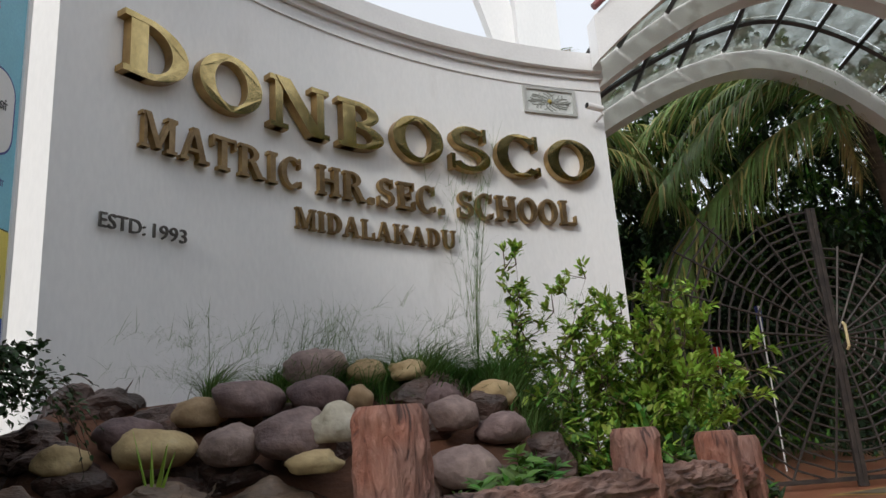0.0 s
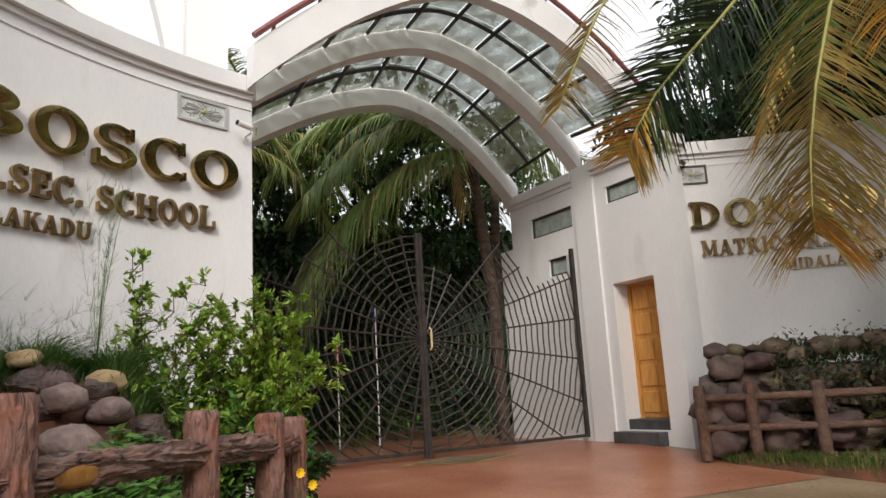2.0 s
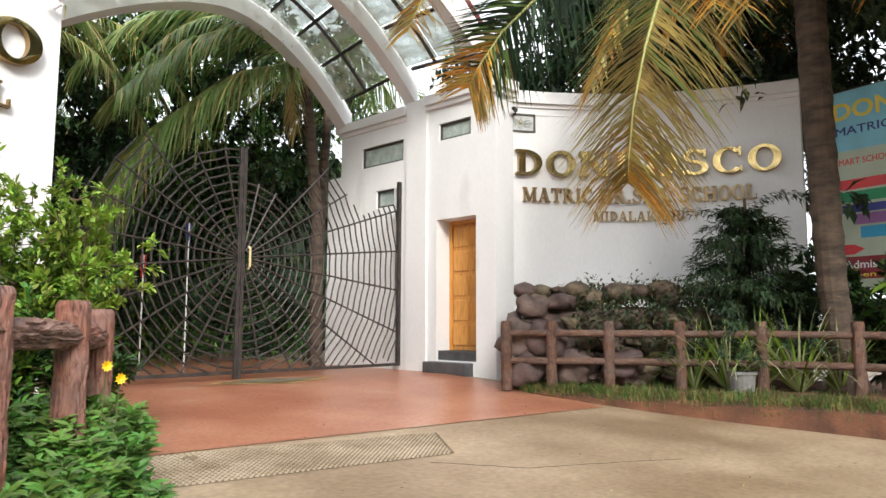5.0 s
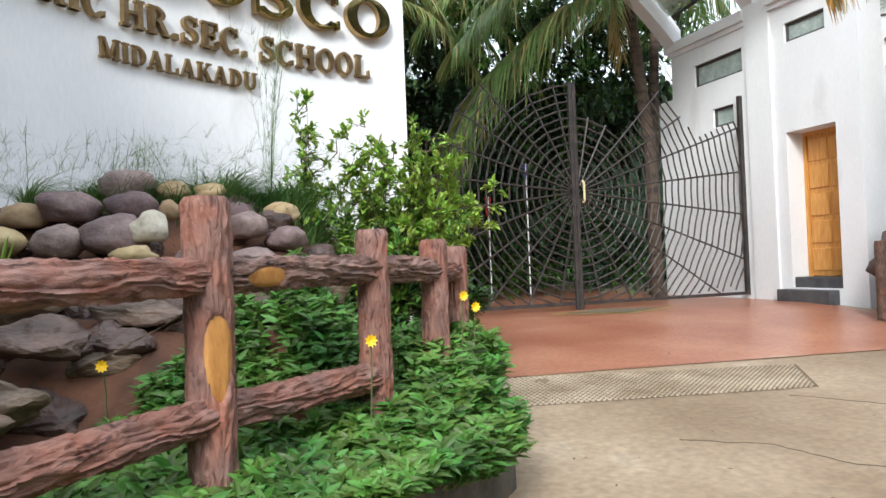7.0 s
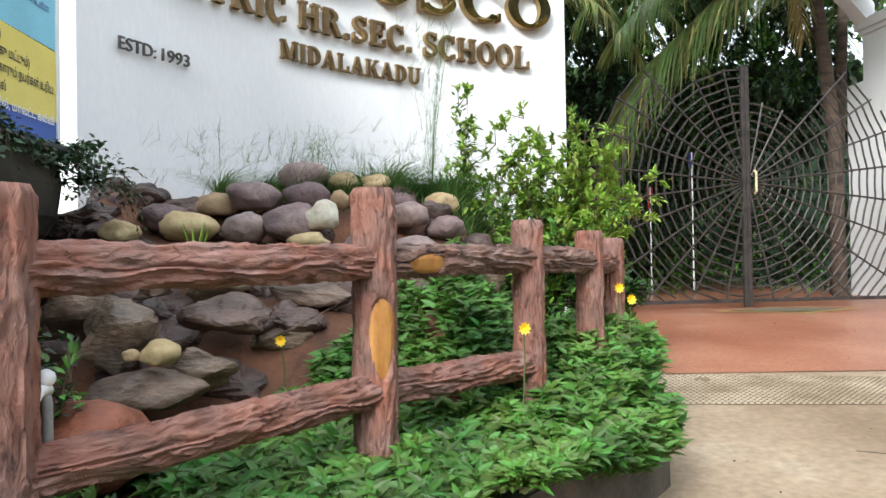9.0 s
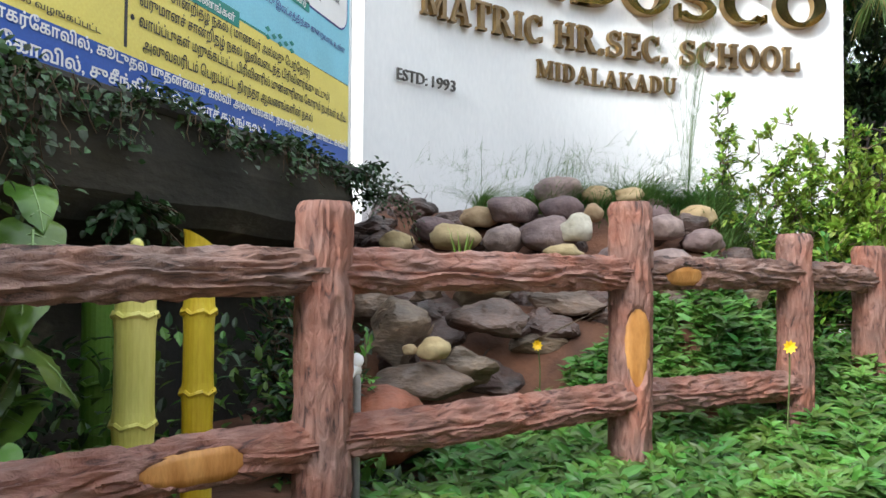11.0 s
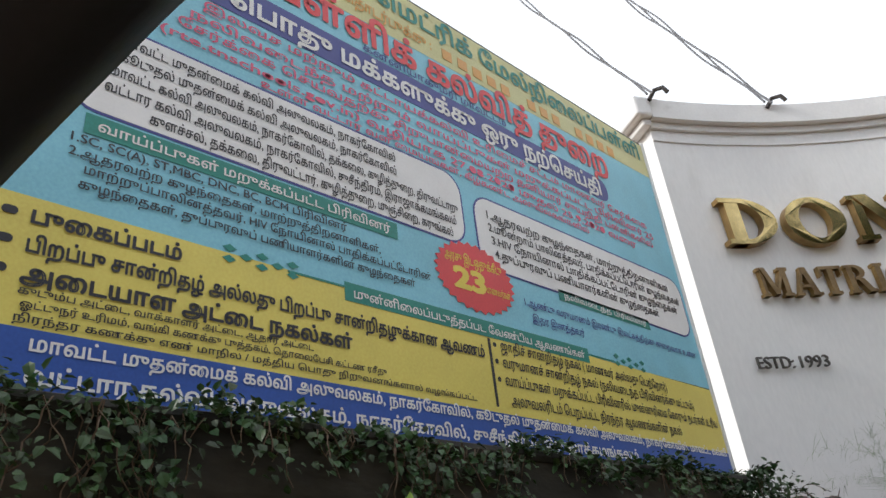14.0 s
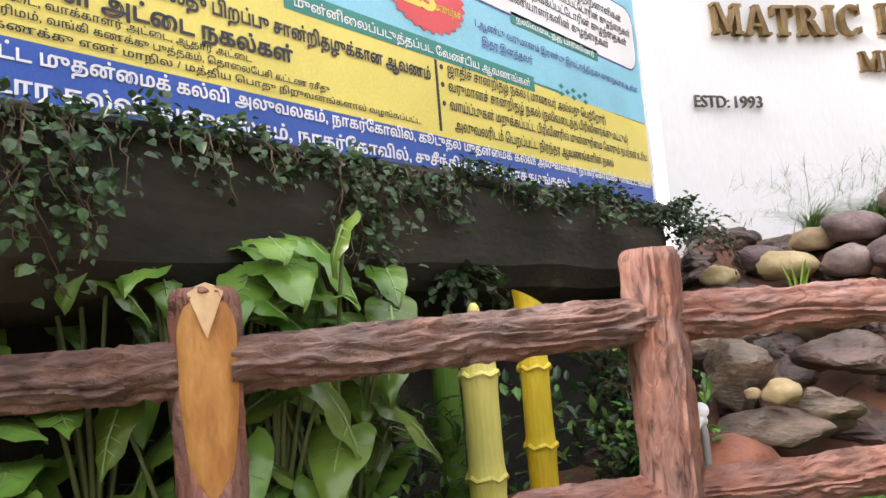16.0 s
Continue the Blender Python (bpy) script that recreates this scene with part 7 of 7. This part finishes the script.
def band(pts, w, depth):
    bm = bmesh.new()
    pts = [Vector(p) for p in pts]
    prev = None
    for i, p in enumerate(pts):
        d = (pts[min(i + 1, len(pts) - 1)] - pts[max(0, i - 1)]).normalized()
        n = Vector((-d.z, 0, d.x)) * w / 2
        q = [bm.verts.new(p + n), bm.verts.new(p - n), bm.verts.new(p - n + Vector((0, depth, 0))), bm.verts.new(p + n + Vector((0, depth, 0)))]
        if prev:
            for k in range(4):
                bm.faces.new((prev[k], prev[(k + 1) % 4], q[(k + 1) % 4], q[k]))
        else:
            bm.faces.new(q)
        prev = q
    bm.faces.new(prev[::-1])
    return bm


part("column", band([(1.66, 10.8, 0.3), (1.66, 10.8, 13.0)], 0.62, 0.5), WHITE, arches)
part("arch_band", band(curve((1.45, 11.2, 6.0), (1.15, 11.2, 8.2), (0.2, 11.2, 10.4), 16), 0.45, 0.4), WHITE, arches)
part("arch_band", band(curve((0.55, 11.0, 6.4), (0.1, 11.0, 7.35), (-1.1, 11.0, 7.65), 16), 0.22, 0.5), WHITE, arches)
bm = bmesh.new()
box(bm, (-3.5, 11.6, -0.1), (1.9, 12.2, 6.0))
part("wing_wall", bm, WHITE, arches)

# ---- overhead wires ----
for (a, b, n) in (((-1.83, 4.34, 4.7), (-5.71, 5.56, 12.65), 2), ((-1.29, 5.25, 4.7), (-4.55, 6.77, 12.51), 3)):
    cable = thing("overhead_cable", "bundled grey cables running up from the wall coping", "cable", None, "overhead cables")
    a, b = Vector(a), Vector(b)
    for k in range(n):
        bm = bmesh.new()
        pts = [a.lerp(b, t) + Vector((0.03 * k + 0.015 * math.sin(40 * t + k * 2), 0, -0.5 * math.sin(math.pi * t) * 0.3 - 0.02 * k)) for t in steps(0, 1, 60)]
        tube(bm, pts, 0.010, 5)
        part("strand", bm, plain("grey_cable", (0.13, 0.13, 0.14), 0.6), cable)
    bm = bmesh.new()
    tube(bm, [a + Vector((0, 0, -0.06)), a + Vector((0.05, 0.03, 0.02)), a + Vector((0.12, 0.03, 0.0)), a + Vector((0.14, 0.05, -0.05))], 0.018, 8)
    part("clamp", bm, IRON, cable)

# ---- floor details before the gate ----
GRID = surface("worn_steel_plate", (0.24, 0.18, 0.115), (0.40, 0.33, 0.24), 3, 0.5, 0.3, 50)
drain = thing("drain_cover", "worn steel studded drain cover across the entrance", "drain cover")
bm = bmesh.new()
gl0, gl1, gr0, gr1 = Vector((1.45, 4.52)), Vector((1.75, 5.32)), Vector((3.75, 4.305)), Vector((4.15, 4.985))


def grate_pt(u, w, lift):
    p = gl0.lerp(gr0, u).lerp(gl1.lerp(gr1, u), w)
    return Vector((p.x, p.y, ground_z(0, p.y) + lift))


for k in range(40):
    q = [grate_pt(u, w, -0.0165) for u, w in ((k / 40, 0), ((k + 1) / 40, 0), ((k + 1) / 40, 1), (k / 40, 1))]
    bm.faces.new([bm.verts.new(p) for p in q])
bmesh.ops.remove_doubles(bm, verts=bm.verts, dist=1e-4)
part("bed", bm, surface("grating_dirt", (0.11, 0.075, 0.045), (0.19, 0.14, 0.09), 3, 0.9, 0.4, 50), drain)
studs_v, studs_f = [], []
for r in range(19):
    for k in range(58):
        u, w = (k + 0.5 + 0.5 * (r % 2)) / 59, (r + 0.5) / 19
        if noise.noise((u * 9, w * 3, 7)) > 0.75 - 0.35 * ease(u, 0.6, 1.0):
            continue
        b = len(studs_v)
        for du, dw, up in ((-0.0062, 0, 0), (0, -0.019, 0), (0.0062, 0, 0), (0, 0.019, 0), (-0.0038, 0, 0.010), (0, -0.012, 0.010), (0.0038, 0, 0.010), (0, 0.012, 0.010)):
            studs_v.append(tuple(grate_pt(u + du, w + dw, -0.017 + up)))
        studs_f.append((b + 4, b + 5, b + 6, b + 7))
        for q in range(4):
            studs_f.append((b + q, b + (q + 1) % 4, b + 4 + (q + 1) % 4, b + 4 + q))
me = bpy.data.meshes.new("stud")
me.from_pydata(studs_v, [], studs_f)
me.materials.append(GRID)
studs = new("stud", me)
studs.parent = drain
tagged(studs, "worn raised diamond studs", kind="stuff")


def inlay(name, pts, mat, lift, label):
    bm = bmesh.new()
    bm.faces.new([bm.verts.new((x, y, ground_z(0, y) + lift - 0.004)) for x, y in pts])
    tagged(link(name, bm, mat), label, "floor", kind="structure")


c = Vector((4.55, 8.62))
for r, mat, lift, lab in ((1.0, surface("yellow_floor_paint", (0.46, 0.30, 0.10), (0.56, 0.40, 0.16), 4, 0.5, 0.1, 40), 0.0, "worn yellow diamond border on the red floor"),
                          (0.82, surface("grey_floor_inlay", (0.14, 0.115, 0.08), (0.22, 0.18, 0.12), 4, 0.5, 0.1, 40), 0.006, "grey diamond inlay on the red floor")):
    inlay("floor_inlay", [(c.x - 0.95 * r, c.y - 0.02), (c.x, c.y - 0.45 * r), (c.x + 0.95 * r, c.y + 0.05), (c.x, c.y + 0.45 * r)], mat, lift, lab)
CRACK = plain("crack_dirt", (0.10, 0.075, 0.05), 0.95)
for path in ([(2.2, 3.6), (2.6, 3.35), (2.75, 3.0), (3.1, 2.75), (3.2, 2.4), (3.15, 2.1)], [(3.4, 4.2), (3.9, 3.7), (4.5, 3.5), (5.3, 3.2)]):
    bm = bmesh.new()
    pts = []
    for (x0, y0), (x1, y1) in zip(path, path[1:]):
        for t in steps(0, 1, 6)[:-1]:
            x, y = x0 + (x1 - x0) * t, y0 + (y1 - y0) * t
            pts.append((x + 0.03 * noise.noise((x * 9, y * 9, 0)), y + 0.03 * noise.noise((x * 9, y * 9, 5)), ground_z(0, y) - 0.0195))
    tube(bm, pts, 0.006, 4, squash=0.5)
    tagged(link("ground_crack", bm, CRACK), "dark crack in the concrete forecourt", "crack", kind="structure")
litter = Foliage()
for k in range(220):
    x, y = rng.uniform(0.9, 6.5), rng.uniform(2.2, 7.5)
    sz = rng.uniform(0.012, 0.035)
    litter.leaf(Vector((x, y, ground_z(0, y) + 0.004)), Vector((rng.uniform(-1, 1), rng.uniform(-1, 1), 0.1)), Vector((0, 0, 1)), sz, sz * 0.5, 0.05, rng.choice((0, 1, 1)))
tagged(litter.make("leaf_litter", [PALM_DRY, TWIG]), "dry leaf scraps scattered on the forecourt", "litter", kind="stuff")

# ---- window frame and mirror of the car ----
CARBLACK = plain("black_car_trim", (0.006, 0.006, 0.009), 0.5, spec=0.25)
CARRED = plain("red_car_paint", (0.45, 0.02, 0.02), 0.25)
car = thing("car_window_surround", "black window surround and mirror of a parked car", "car")
bm = bmesh.new()
tube(bm, [(-0.676, -0.383, -0.02), (-0.676, -0.333, 1.094), (-0.676, -0.133, 1.444), (-0.63, -0.089, 1.544), (-0.557, -0.037, 1.647), (-0.456, 0.017, 1.743), (-0.334, 0.07, 1.819)], 0.10, 12)
part("pillar", bm, CARBLACK, car, smooth=True)
bm = bmesh.new()
tube(bm, [(0.939, 0.154, 1.413), (0.954, 0.204, 1.343), (0.949, 0.264, 1.243), (0.929, 0.309, 1.123), (0.904, 0.329, 0.993), (0.894, 0.314, 0.513), (0.894, 0.274, -0.02)], [0.04, 0.075, 0.10, 0.115, 0.115, 0.11, 0.11], 16)
part("mirror_housing", bm, CARBLACK, car, smooth=True)
bm = bmesh.new()
tube(bm, [(0.819, 0.414, 1.033), (0.809, 0.424, 0.913), (0.809, 0.424, 0.613), (0.809, 0.374, -0.02)], [0.05, 0.06, 0.06, 0.06], 12)
part("body_edge", bm, CARRED, car, "red painted body edge", smooth=True)
